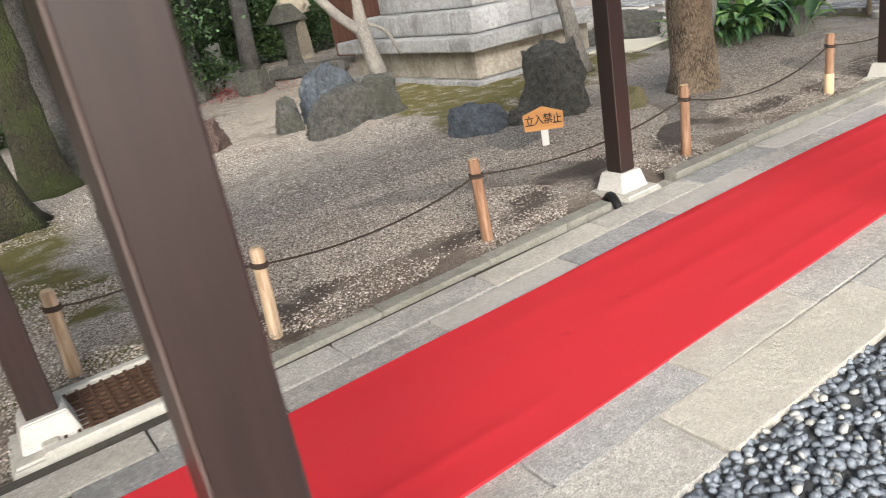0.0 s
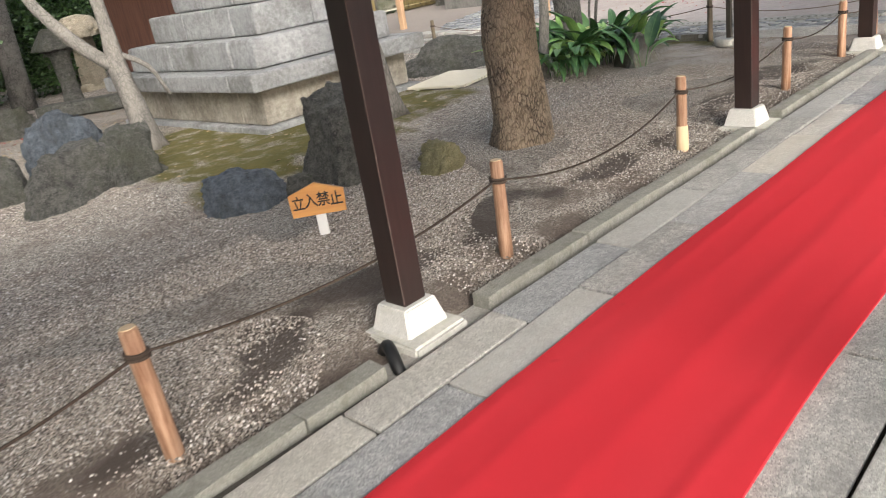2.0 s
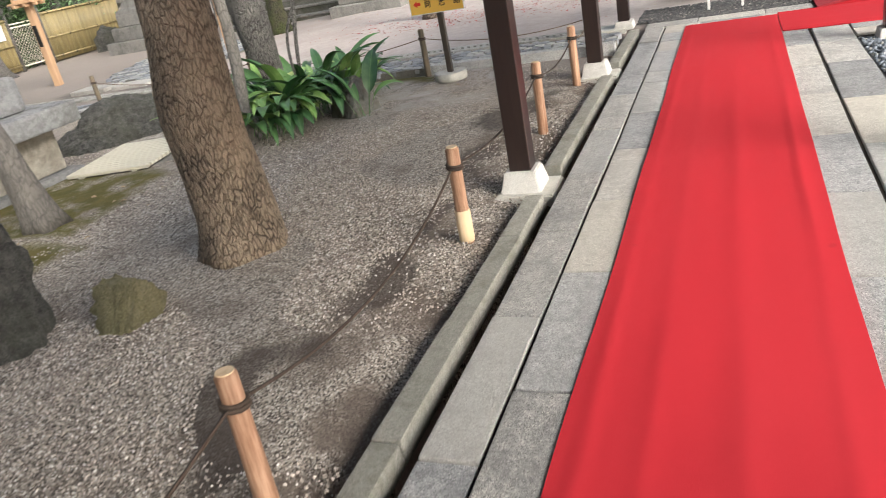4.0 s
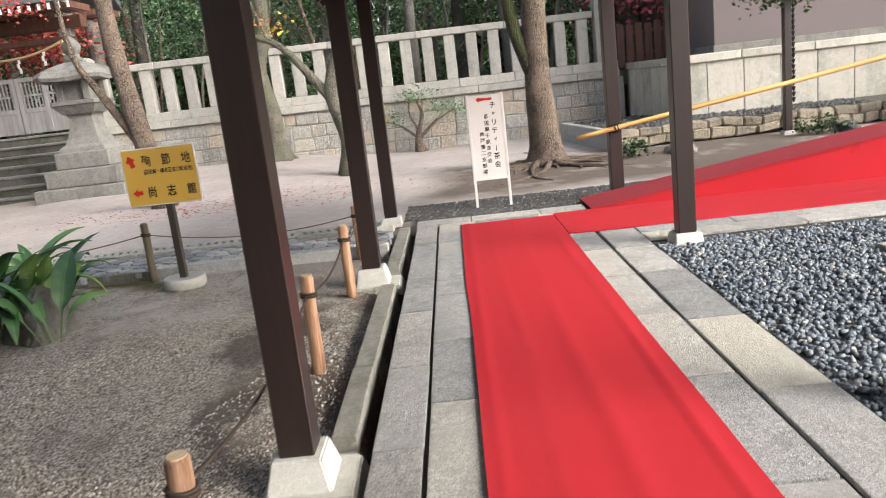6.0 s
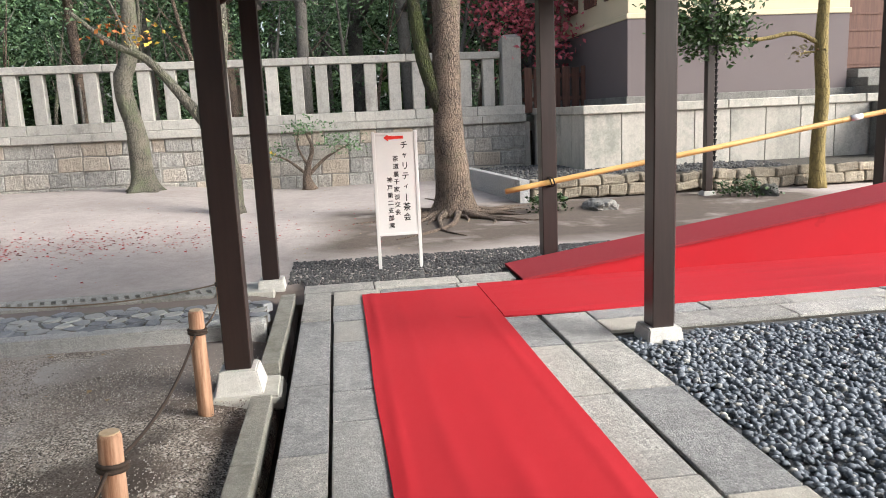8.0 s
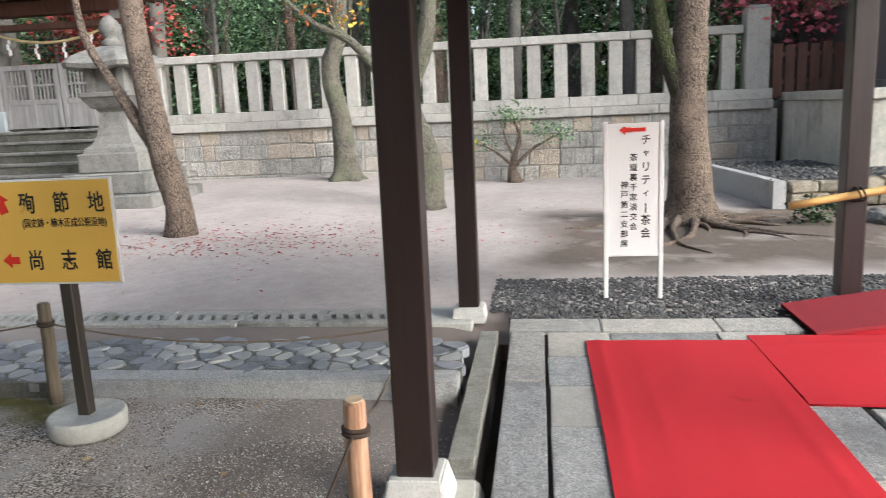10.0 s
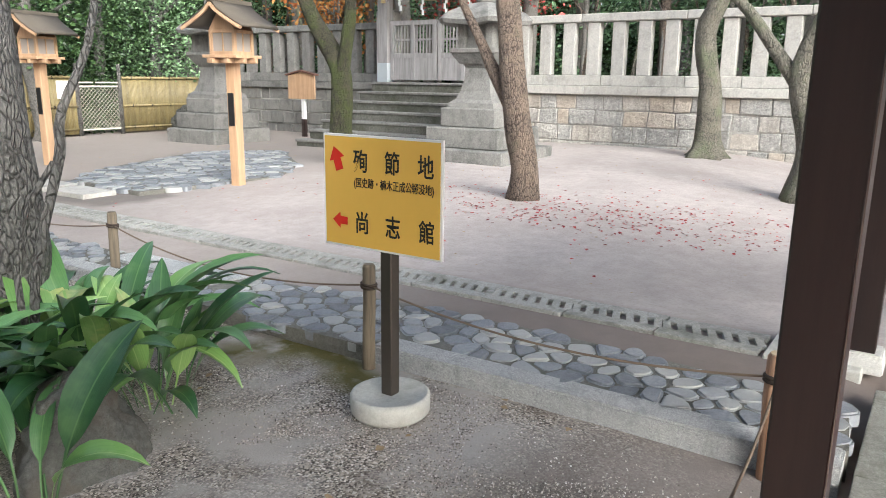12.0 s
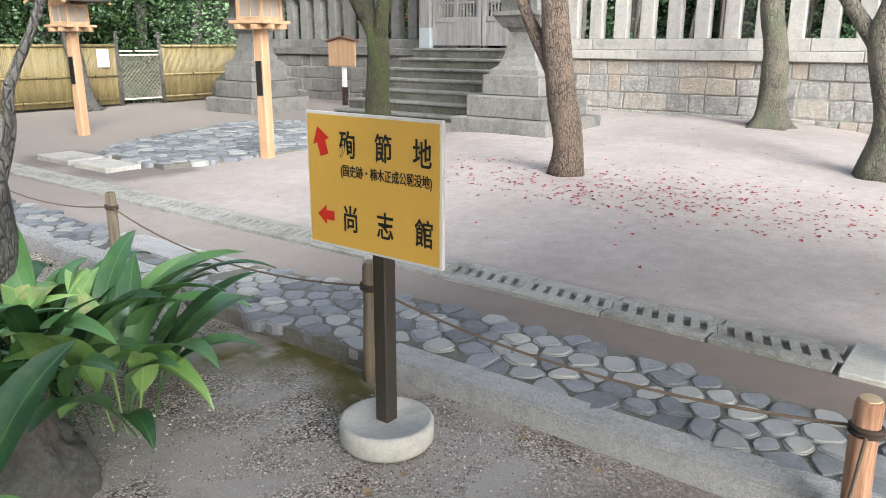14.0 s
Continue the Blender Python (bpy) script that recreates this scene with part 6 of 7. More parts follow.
def stone_lantern(at, w, label):
    ob = base("stone_lantern", (at[0], at[1], -0.05), label, "stone lantern", "stone lanterns")
    for i, (k, z0, z1) in enumerate(((1.0, 0, 0.36), (0.80, 0.36, 0.70), (0.60, 0.70, 1.02))):
        part("plinth_block", box(-w * k / 2, -w * k / 2, z0, w * k / 2, w * k / 2, z1, 0.02), M_GRANITE_OLD, ob)
    prof = [(0.52, 1.02), (0.5, 1.10), (0.40, 1.16), (0.33, 1.3), (0.28, 1.5), (0.26, 1.68), (0.30, 1.74)]
    bm = bmesh.new()
    rings = [[bm.verts.new((sx * r * 0.88, sy * r * 0.88, z)) for sx, sy in ((-1, -1), (1, -1), (1, 1), (-1, 1))] for r, z in prof]
    for a, b in zip(rings, rings[1:]):
        for k in range(4):
            bm.faces.new((a[k], a[(k + 1) % 4], b[(k + 1) % 4], b[k]))
    bm.faces.new(rings[0][::-1])
    bm.faces.new(rings[-1])
    part("shaft", bm, M_GRANITE_OLD, ob, "flared stone shaft")
    part("shelf", taper(0.62, 0.86, 1.74, 1.92, 0.015), M_GRANITE_OLD, ob)
    part("shelf_slab", box(-0.44, -0.44, 1.92, 0.44, 0.44, 2.0, 0.012), M_GRANITE_OLD, ob)
    for sx in (-1, 1):
        for sy in (-1, 1):
            part("fire_box_post", box(sx * 0.27 - 0.07, sy * 0.27 - 0.07, 2.0, sx * 0.27 + 0.07, sy * 0.27 + 0.07, 2.4, 0.008), M_GRANITE_OLD, ob)
    part("fire_box_core", box(-0.24, -0.24, 2.0, 0.24, 0.24, 2.4), M_GRANITE_OLD, ob)
    roof = bmesh.new()
    for r0 in (0,):
        n = 6
        prev = None
        for k in range(n + 1):
            t = k / n
            r = 0.66 * (1 - t) + 0.16 * t
            z = 2.44 + 0.30 * t ** 0.6
            ring = []
            for j in range(16):
                a = 2 * math.pi * (j + 0.5) / 16
                q = max(abs(math.cos(a)), abs(math.sin(a)))
                c = 1 / q
                lift = 0.10 * (1 - t) * ((c - 1) / 0.41) ** 1.5
                ring.append(roof.verts.new((r * c * math.cos(a), r * c * math.sin(a), z + lift)))
            if prev:
                for j in range(16):
                    roof.faces.new((prev[j], prev[(j + 1) % 16], ring[(j + 1) % 16], ring[j]))
            else:
                roof.faces.new([roof.verts.new((v.co.x * 0.96, v.co.y * 0.96, v.co.z - 0.07)) for v in ring][::-1])
                first = ring
            prev = ring
        roof.faces.new(prev)
        roof.verts.ensure_lookup_table()
        lowers = [v for v in roof.verts if v.co.z < 2.5 and v not in first]
        lowers = sorted([v for v in lowers if abs(v.co.x) <= 0.96 * 0.66 * 1.42], key=lambda v: math.atan2(v.co.y, v.co.x))
        uppers = sorted(first, key=lambda v: math.atan2(v.co.y, v.co.x))
        if len(lowers) == 16:
            for j in range(16):
                roof.faces.new((lowers[j], lowers[(j + 1) % 16], uppers[(j + 1) % 16], uppers[j]))
    bmesh.ops.recalc_face_normals(roof, faces=roof.faces[:])
    part("roof", roof, M_GRANITE_OLD, ob, "stone roof with upturned corners")
    part("finial", lathe([(0.15, 2.72), (0.17, 2.80), (0.12, 2.84), (0.10, 2.88), (0.16, 2.94), (0.18, 3.04), (0.13, 3.14), (0.03, 3.24)], 16), M_GRANITE_OLD, ob, "rounded stone finial", True)
    return ob


stone_lantern((20.22, 9.85), 1.80, "tall weathered granite lantern on a stepped plinth")
stone_lantern((20.25, 16.83), 1.60, "tall weathered granite lantern on a stepped plinth")
mini = base("garden_lantern", (7.2, 15.6, -0.03), "old stone garden lantern among dark shrubs", "stone lantern")
part("shaft", lathe([(0.22, 0), (0.2, 0.1), (0.15, 0.5), (0.18, 1.0), (0.3, 1.12)], 10), M_ROCK, mini, "", True)
part("roof", taper(0.75, 0.3, 1.13, 1.5, 0.02), M_ROCK, mini)

# ---- wooden lamp posts ----


def lamp_post(at, turn, label):
    ob = base("lamp_post", (at[0], at[1], -0.05), label, "street lamp", "wooden lamp posts", turn)
    part("post", box(-0.07, -0.07, 0.0, 0.07, 0.07, 1.68, 0.008), M_LAMPWOOD, ob)
    part("plaque", box(-0.084, -0.045, 0.85, -0.071, 0.045, 1.28, 0.002), M_BLACK, ob, "dark writing plaque")
    for s_ in (-1, 1):
        part("bracket", box(-0.30, s_ * 0.12 - 0.03, 1.66, 0.30, s_ * 0.12 + 0.03, 1.72, 0.004), M_LAMPWOOD, ob)
        part("bracket", box(s_ * 0.12 - 0.03, -0.30, 1.665, s_ * 0.12 + 0.03, 0.30, 1.725, 0.004), M_LAMPWOOD, ob)
    part("shelf", box(-0.27, -0.27, 1.726, 0.27, 0.27, 1.765, 0.004), M_LAMPWOOD, ob)
    house = part("light_box", box(-0.175, -0.175, 1.80, 0.175, 0.175, 2.05), M_GLASS, ob, "dim paper panes")
    for sx in (-1, 1):
        for sy in (-1, 1):
            part("box_post", box(sx * 0.18 - 0.022, sy * 0.18 - 0.022, 1.766, sx * 0.18 + 0.022, sy * 0.18 + 0.022, 2.08, 0.003), M_LAMPWOOD, ob)
    for s_ in (-1, 1):
        for z0, z1 in ((1.766, 1.81), (2.04, 2.08)):
            part("box_rail", box(-0.158, s_ * 0.18 - 0.02, z0, 0.158, s_ * 0.18 + 0.02, z1, 0.003), M_LAMPWOOD, ob)
            part("box_rail", box(s_ * 0.18 - 0.02, -0.158, z0, s_ * 0.18 + 0.02, 0.158, z1, 0.003), M_LAMPWOOD, ob)
        part("mullion", box(s_ * 0.178 - 0.008, -0.008, 1.81, s_ * 0.178 + 0.008, 0.008, 2.04), M_LAMPWOOD, ob)
        part("mullion", box(-0.008, s_ * 0.178 - 0.008, 1.81, 0.008, s_ * 0.178 + 0.008, 2.04), M_LAMPWOOD, ob)
    for s_ in (-1, 1):
        bm = bmesh.new()
        rows = []
        for k in range(7):
            t = k / 6
            y, z = s_ * (0.02 + 0.44 * t), 2.40 - 0.30 * t ** 0.75
            rows.append([bm.verts.new((x, y, z + dz)) for x in (-0.40, 0.40) for dz in (0.0, 0.035)])
        for a, b in zip(rows, rows[1:]):
            bm.faces.new((a[0], a[2], b[2], b[0]))
            bm.faces.new((a[1], b[1], b[3], a[3]))
            bm.faces.new((a[0], b[0], b[1], a[1]))
            bm.faces.new((a[2], a[3], b[3], b[2]))
        bm.faces.new((rows[-1][0], rows[-1][2], rows[-1][3], rows[-1][1]))
        bm.faces.new((rows[0][0], rows[0][1], rows[0][3], rows[0][2]))
        bmesh.ops.recalc_face_normals(bm, faces=bm.faces[:])
        part("roof_slope", bm, M_ROOFSKIN, ob, "dark shingled roof slope", True)
        for x in (-0.405, 0.405):
            pts = [(x, s_ * (0.0 + 0.46 * k / 6), 2.385 - 0.30 * (k / 6) ** 0.75) for k in range(7)]
            part("bargeboard", tube(pts, [0.026] * 7, 4), M_LAMPWOOD, ob)
    part("ridge", box(-0.43, -0.04, 2.41, 0.43, 0.04, 2.47, 0.008), M_ROOFSKIN, ob)
    for x in (-0.19, 0.19):
        g = bmesh.new()
        f = [[g.verts.new((x + d, y, z)) for y, z in ((-0.2, 2.08), (0.2, 2.08), (0.0, 2.38))] for d in (-0.01, 0.01)]
        g.faces.new(f[0])
        g.faces.new(f[1][::-1])
        for k in range(3):
            g.faces.new((f[0][k], f[1][k], f[1][(k + 1) % 3], f[0][(k + 1) % 3]))
        bmesh.ops.recalc_face_normals(g, faces=g.faces[:])
        part("gable", g, M_LAMPWOOD, ob)
    return ob


lamp_post((15.84, 11.1), 12, "pale cypress lamp post with a small roofed lantern")
lamp_post((15.63, 15.5), 12, "pale cypress lamp post with a small roofed lantern")

notice = base("information_board", (22.35, 16.22, -0.05), "blank pale wooden notice on a white post", "sign", "", -2)
part("post", box(-0.04, -0.05, 0.5, 0.04, 0.05, 1.05, 0.004), M_WHITE, notice, "white painted post")
part("post_foot", box(-0.045, -0.055, 0.0, 0.045, 0.055, 0.5, 0.004), M_COLUMN, notice, "dark brown post foot")
plate = bmesh.new()
o = [(-0.45, 0.98), (0.45, 0.98), (0.45, 1.53), (0.0, 1.62), (-0.45, 1.53)]
f = [[plate.verts.new((x, y, z)) for y, z in o] for x in (-0.08, -0.04)]
plate.faces.new(f[0])
plate.faces.new(f[1][::-1])
for k in range(5):
    plate.faces.new((f[0][k], f[1][k], f[1][(k + 1) % 5], f[0][(k + 1) % 5]))
bmesh.ops.recalc_face_normals(plate, faces=plate.faces[:])
part("plate", plate, M_LAMPWOOD, notice)
for s_ in (-1, 1):
    b = box(-0.12, 0, 0, 0.02, 0.52, 0.035, 0.003)
    part("cap_board", b, M_REDWOOD, notice, "brown cap board").matrix_basis = pose(0, 0, 1.63, s_ * 0, 0, 0 if s_ > 0 else 180) @ pose(-0.0 if s_ > 0 else 0.1, 0, 0, -11.3, 0, 0)

# ---- bamboo fence with a lattice gate ----
FY = 20.3


def bamboo_panel(x0, x1, tilt=0.0):
    ob = base("bamboo_fence", (x0, FY, -0.05), "yellow bamboo screen fence with dark ties", "fence", "bamboo fences")
    bm = bmesh.new()
    n = int((x1 - x0) / 0.034)
    for k in range(n):
        x = (k + 0.5) * (x1 - x0) / n
        h = 1.46 + 0.006 * math.sin(k * 1.7)
        tube([(x, 0, 0.10), (x, 0, 0.8), (x, 0, h)], [0.016] * 3, 6, bm)
    rods = part("cane_screen", bm, M_BAMBOO, ob, "upright yellow bamboo canes", True)
    rods["kind"] = "stuff"
    for z in (0.22, 0.75, 1.42):
        part("rail", tube([(0, -0.032, z), ((x1 - x0) / 2, -0.03, z), (x1 - x0, -0.032, z)], [0.024] * 3, 8), M_BAMBOO, ob, "bamboo rail", True)
        for k in range(int((x1 - x0) / 0.55)):
            part("tie", box(0.25 + k * 0.55, -0.062, z - 0.03, 0.265 + k * 0.55, 0.02, z + 0.03), M_BLACK, ob, "black tie")
    return ob


bamboo_panel(13.2, 18.96)
bamboo_panel(20.16, 23.2)
lgate = base("lattice_gate", (19.56, FY, -0.05), "bamboo lattice garden gate between dark posts", "gate")
for x in (-0.55, 0.55):
    part("post", tube([(x, 0, 0), (x, 0, 1.0), (x, 0, 1.75)], [0.055, 0.05, 0.045], 8), M_BARK_DARK, lgate, "dark timber post", True)
for z in (0.2, 1.22, 1.31):
    part("rail", box(-0.5, -0.015, z - 0.018, 0.5, 0.015, z + 0.018), M_PANEL, lgate)
for k in range(-15, 16):
    for s_ in (-1, 1):
        c = k * 0.1
        lo, hi = sorted((s_ * (-0.5 - c), s_ * (0.5 - c)))
        t0, t1 = max(lo, -0.51), min(hi, 0.51)
        if t1 - t0 > 0.06:
            part("lattice_bar", tube([(c + s_ * t0, 0.012 * s_, 0.71 + t0), (c + s_ * t1, 0.012 * s_, 0.71 + t1)], [0.0045, 0.0045], 5), M_PANEL, lgate)
paper = base("posted_notice", (18.62, FY - 0.07, 1.1), "white paper notice tied to the bamboo fence", "notice")
part("sheet", box(-0.14, -0.004, -0.2, 0.14, 0.004, 0.2), M_WHITE, paper)

# unseen plain rear wall, added to keep light off the columns' -x faces
wall_rear = setting(mesh_object("wall_rear", box(-5.2, -6.0, -0.2, -4.8, 10.0, 4.2), M_CREAM), "unseen plaster wall added behind the walk to block light", "wall")

# ---- building on its stone platform ----
platform = base("stone_platform", (20.0, -1.74, 0.0), "stone panelled building platform with a granite coping", "platform")
tagged(platform, kind="structure")
part("core", box(0.06, -12, 0.0, 8, -0.06, 1.30), M_MORTAR, platform)
y = 0.0
while y > -5.65:
    part("panel", box(0.0, y - 0.705, 0.0, 0.055, y - 0.008, 1.298, 0.006), M_PANELSTONE, platform)
    y -= 0.71
for k in range(5):
    part("panel", box(0.062 + k * 0.68, -0.055, 0.0, 0.735 + k * 0.68, 0.0, 1.298, 0.006), M_PANELSTONE, platform)
y = 0.04
while y > -5.65:
    part("coping_stone", box(-0.05, y - 1.4, 1.30, 0.5, y - 0.004, 1.46, 0.015), M_PANELSTONE, platform)
    y -= 1.404
part("coping_stone", box(0.503, -0.45, 1.30, 3.6, 0.04, 1.458, 0.015), M_PANELSTONE, platform)
part("upper_floor", box(0.5, -12, 1.3, 8, -0.46, 1.44), M_GRANITE_OLD, platform)
part("return_wall", box(-0.9, -12, 0.0, 0.0, -5.72, 1.30), M_GRANITE_OLD, platform)
for k in range(3):
    part("side_step", box(0.2 + 0.3 * k, -7.8, 1.44 + 0.17 * k, 3, -6.0, 1.61 + 0.17 * k, 0.01), M_GRANITE_OLD, platform)

hall = base("hall", (20.95, -2.95, 1.44), "mauve and cream plastered hall with dark wooden windows", "building")
tagged(hall, kind="structure")
part("base_course", box(-0.04, -9, 0.0, 7, 0.04, 0.16, 0.01), M_GRANITE_OLD, hall)
part("wall_lower", box(0.0, -4.65, 0.16, 7, 0.0, 1.62), M_MAUVE, hall, "mauve lower wall")
part("wall_lower", box(0.35, -9, 0.16, 7, -4.655, 1.62), M_MAUVE, hall, "mauve lower wall")
part("string_course", box(-0.03, -4.68, 1.62, 7.02, 0.03, 1.72, 0.01), M_CREAM, hall, "cream string course")
part("wall_upper", box(0.02, -4.66, 1.72, 7, -0.02, 4.8), M_CREAM, hall, "cream upper wall")
for x0 in (0.5, 1.75, 3.0):
    w = part("window", box(x0, -0.03, 2.12, x0 + 0.75, 0.02, 3.4, 0.006), M_REDWOOD, hall, "dark wooden window")
    for k in range(4):
        part("window_bar", box(x0 + 0.08 + k * 0.18, 0.02, 2.18, x0 + 0.12 + k * 0.18, 0.035, 3.34), M_REDWOOD, w)
for y0 in (-1.1, -2.3):
    w = part("window", box(-0.02, y0 - 0.4, 2.05, 0.03, y0 + 0.3, 3.4, 0.006), M_REDWOOD, hall, "dark wooden window")
part("wall_upper", box(0.36, -9, 1.62, 7, -4.685, 4.8), M_CREAM, hall, "cream upper wall")
part("door", box(0.30, -6.4, 0.55, 0.345, -4.75, 2.9, 0.006), M_REDWOOD, hall, "red-brown timber door")
for k in range(7):
    part("door_rail", box(0.285, -6.38, 0.62 + k * 0.33, 0.299, -4.77, 0.66 + k * 0.33), M_REDWOOD, hall)
part("eaves", box(-1.2, -9.5, 4.8, 8, 1.2, 5.0, 0.02), M_ROOFWOOD, hall)
part("roof", taper(10.5, 6.5, 5.0, 6.6, 0.02, None, 11.5, 7.0), M_TILE, hall).matrix_basis = pose(3.4, -4.1, 0)

timber_fence = base("board_fence", (23.45, -1.5, 1.36), "red-brown timber board fence beside the hall", "fence")
for k in range(7):
    part("board", box(-0.02, -0.2 - k * 0.22, 0.0, 0.02, -0.03 - k * 0.22, 1.0 - 0.03 * (k % 2), 0.004), M_REDWOOD, timber_fence)
for z in (0.25, 0.75):
    part("rail", box(0.021, -1.6, z, 0.06, 0.0, z + 0.09, 0.004), M_REDWOOD, timber_fence)

# planted bed: rubble edge, gravel
bed = setting(mesh_object("planting_bed", prism([(18.5, -0.25), (21.7, 0.05), (21.7, -1.7), (20.0, -1.7), (20.0, -8), (18.5, -8)], -0.1, 0.30), M_JOINT), "raised gravel bed edged with rubble stone", "planting bed")
strew("bed_gravel", 2600, 18.6, 21.6, -5.0, -0.1, 0.035, M_GRAVEL_DARK, "dark crushed stone on the raised bed", "gravel", lambda x, y: (y > -1.6) | (x < 19.98), 0.30, 1)
r_ = random.Random(4)
for zc, h in ((0.0, 0.17), (0.165, 0.15)):
    y = -0.30
    while y > -7.0:
        w = r_.uniform(0.22, 0.45)
        x = 18.42 - 0.08 * math.sin((y + 0.2) * 0.9)
        bm = box(x - 0.12, y - w + 0.006, zc, x + 0.12, y - 0.006, zc + h - 0.004, 0.025)
        for v in bm.verts:
            v.co += Vector((0.03, 0.05 * noise.noise(v.co * 2.5), 0.06 * noise.noise(v.co * 3 + Vector((7, 0, 0))))) + Vector((0.04 * noise.noise(v.co * 5), 0, 0))
        part("rubble_stone", bm, M_RUBBLE, bed)
        y -= w
for a, b in ((18.36, 19.5), (19.505, 20.6), (20.605, 21.75)):
    ya, yb = -0.27 + 0.092 * (a - 18.4), -0.27 + 0.092 * (b - 18.4)
    part("bed_kerb", prism([(a, ya), (b, yb), (b, yb + 0.16), (a, ya + 0.16)], -0.05, 0.33, 0.01), M_KERB_SPECKLED, bed)

# iron post with a rain chain
pipe = base("timber_post", (18.0, -3.1, -0.05), "dark timber post on a small stone foot", "post")
part("shaft", box(-0.06, -0.06, 0.08, 0.06, 0.06, 3.6, 0.006), M_COLUMN, pipe)
part("foot", taper(0.22, 0.17, 0.0, 0.08, 0.008), M_CONCRETE, pipe, "small stone foot")
chain = base("rain_chain", (17.96, -3.19, 0.0), "iron rain chain of small cups", "rain chain")
cup = lathe([(0.012, -0.05), (0.018, -0.03), (0.034, 0.02), (0.036, 0.03)], 8)
cup_mesh = bpy.data.meshes.new("cup")
cup.to_mesh(cup_mesh)
cup.free()
cup_mesh.materials.append(M_BLACK)
for k in range(34):
    shared("cup", cup_mesh, chain, pose(0, 0, 0.55 + 0.09 * k))
part("chain_line", tube([(0, 0, 0.5), (0, 0, 3.6)], [0.006, 0.006], 5), M_BLACK, chain)

# low shrub tufts
# the big one behind the lattice gate is added to darken its gaps
for at, rr, m_, lb in (((17.3, -0.25), (0.3, 0.32, 0.16), M_GREEN, "small dark green shrub at the bed's foot"), ((17.55, -3.6), (0.25, 0.6, 0.14), M_GREEN, "low dark green shrub at the bed's foot"),
                       ((19.6, 20.9), (1.1, 0.4, 0.8), M_GREEN, "dark shrub added to stand for shade behind the lattice gate"), ((14.6, 16.8), (0.3, 0.35, 0.3), M_GREEN_LIGHT, "small leafy seedling on bare earth")):
    sh = base("shrub", (at[0], at[1], -0.05), lb, "shrub", "low shrubs")
    leaves("foliage", clumps((0, 0, rr[2]), rr, 26 if rr[0] < 0.5 else 260, 16, 0.06 if rr[0] < 0.5 else 0.12), 0.06 if rr[0] < 0.5 else 0.09, m_, sh, 0.7)
    part("stem", tube([(0, 0, 0), (0.02, 0, 0.1), (0, 0.01, 0.2)], [0.02, 0.015, 0.01], 6), M_BARK, sh)

# ---- woods beyond the fence ----
wood_rng = random.Random(12)


def wood_tree(x, y, h, r, crown, bark, z=0.9, spread=2.2, low=0.45, size=0.2, count=60, label="tall evergreen in the wood beyond the fence"):
    ob = base("tree", (x, y, z), label, "tree", "trees of the wood")
    lean = [wood_rng.uniform(-0.4, 0.4) for _ in range(4)]
    pts = [(0, 0, 0), (lean[0] * 0.4, lean[1] * 0.4, h * 0.3), (lean[0], lean[1], h * 0.65), (lean[0] + lean[2], lean[1] + lean[3], h)]
    part("trunk", tube(smooth_path(pts, 3), smooth_radii([r * 1.2, r, r * 0.8, r * 0.4], 3), 9, None, 0.15, x), bark, ob, "", True)
    for k in range(3):
        a = wood_rng.uniform(0, 6.28)
        zz = h * wood_rng.uniform(0.4, 0.7)
        part("limb", tube([(lean[0] * 0.8, lean[1] * 0.8, zz), (0.9 * math.cos(a), 0.9 * math.sin(a), zz + 0.7), (1.7 * math.cos(a), 1.7 * math.sin(a), zz + 1.2)], [r * 0.45, r * 0.3, r * 0.1], 6), bark, ob, "", True)
    leaves("crown", clumps((lean[0], lean[1], h * (1 + low) / 2), (spread, spread, h * (1 - low) / 2), count, 40, 0.42), size, crown, ob, 0.8)
    return ob


y = -6.0
k = 0
while y < 30:
    for row, x in enumerate((25.6, 28.2, 31.5, 36.0)):
        bark = (M_BARK, M_BARK_DARK, M_BARK_PALE)[wood_rng.randrange(3)]
        dense = M_GREEN if wood_rng.random() < 0.25 else M_GREEN_LIGHT
        wood_tree(x + wood_rng.uniform(-0.8, 0.8), y + wood_rng.uniform(-1.0, 1.0), wood_rng.uniform(6, 9), wood_rng.uniform(0.12, 0.24), dense, bark, 0.6, wood_rng.uniform(1.8, 2.6), 0.18 + 0.2 * (row == 0), 0.13, 74)
    y += 2.9
for at, m_ in (((25.6, 12.8), M_MAPLE), ((25.0, -1.9), M_MAPLE_PINK), ((25.2, 17.5), M_MAPLE_ORANGE)):
    wood_tree(at[0], at[1], 4.2, 0.09, m_, M_BARK_DARK, 0.7, 1.5, 0.40, 0.13, 50, "slender red-leaved maple behind the fence")
for i in range(26):
    x, y = wood_rng.uniform(25.2, 34), -3 + i * 1.15
    sh = base("shrub", (x, y, 0.6), "dark evergreen undergrowth in the wood", "shrub", "undergrowth")
    leaves("foliage", clumps((0, 0, 0.8), (0.9, 0.9, 0.9), 50, 30, 0.2), 0.11, M_GREEN_LIGHT if i % 3 else M_GREEN, sh, 0.8)
    part("stem", tube([(0, 0, 0), (0.05, 0, 0.4), (0, 0.05, 0.9)], [0.04, 0.03, 0.02], 6), M_BARK_DARK, sh)
wood_floor = setting(mesh_object("ground_wood", box(WX + 0.6, -14, -0.2, 60, 45, 0.95), M_WOODFLOOR), "leaf-strewn raised floor of the wood", "ground")

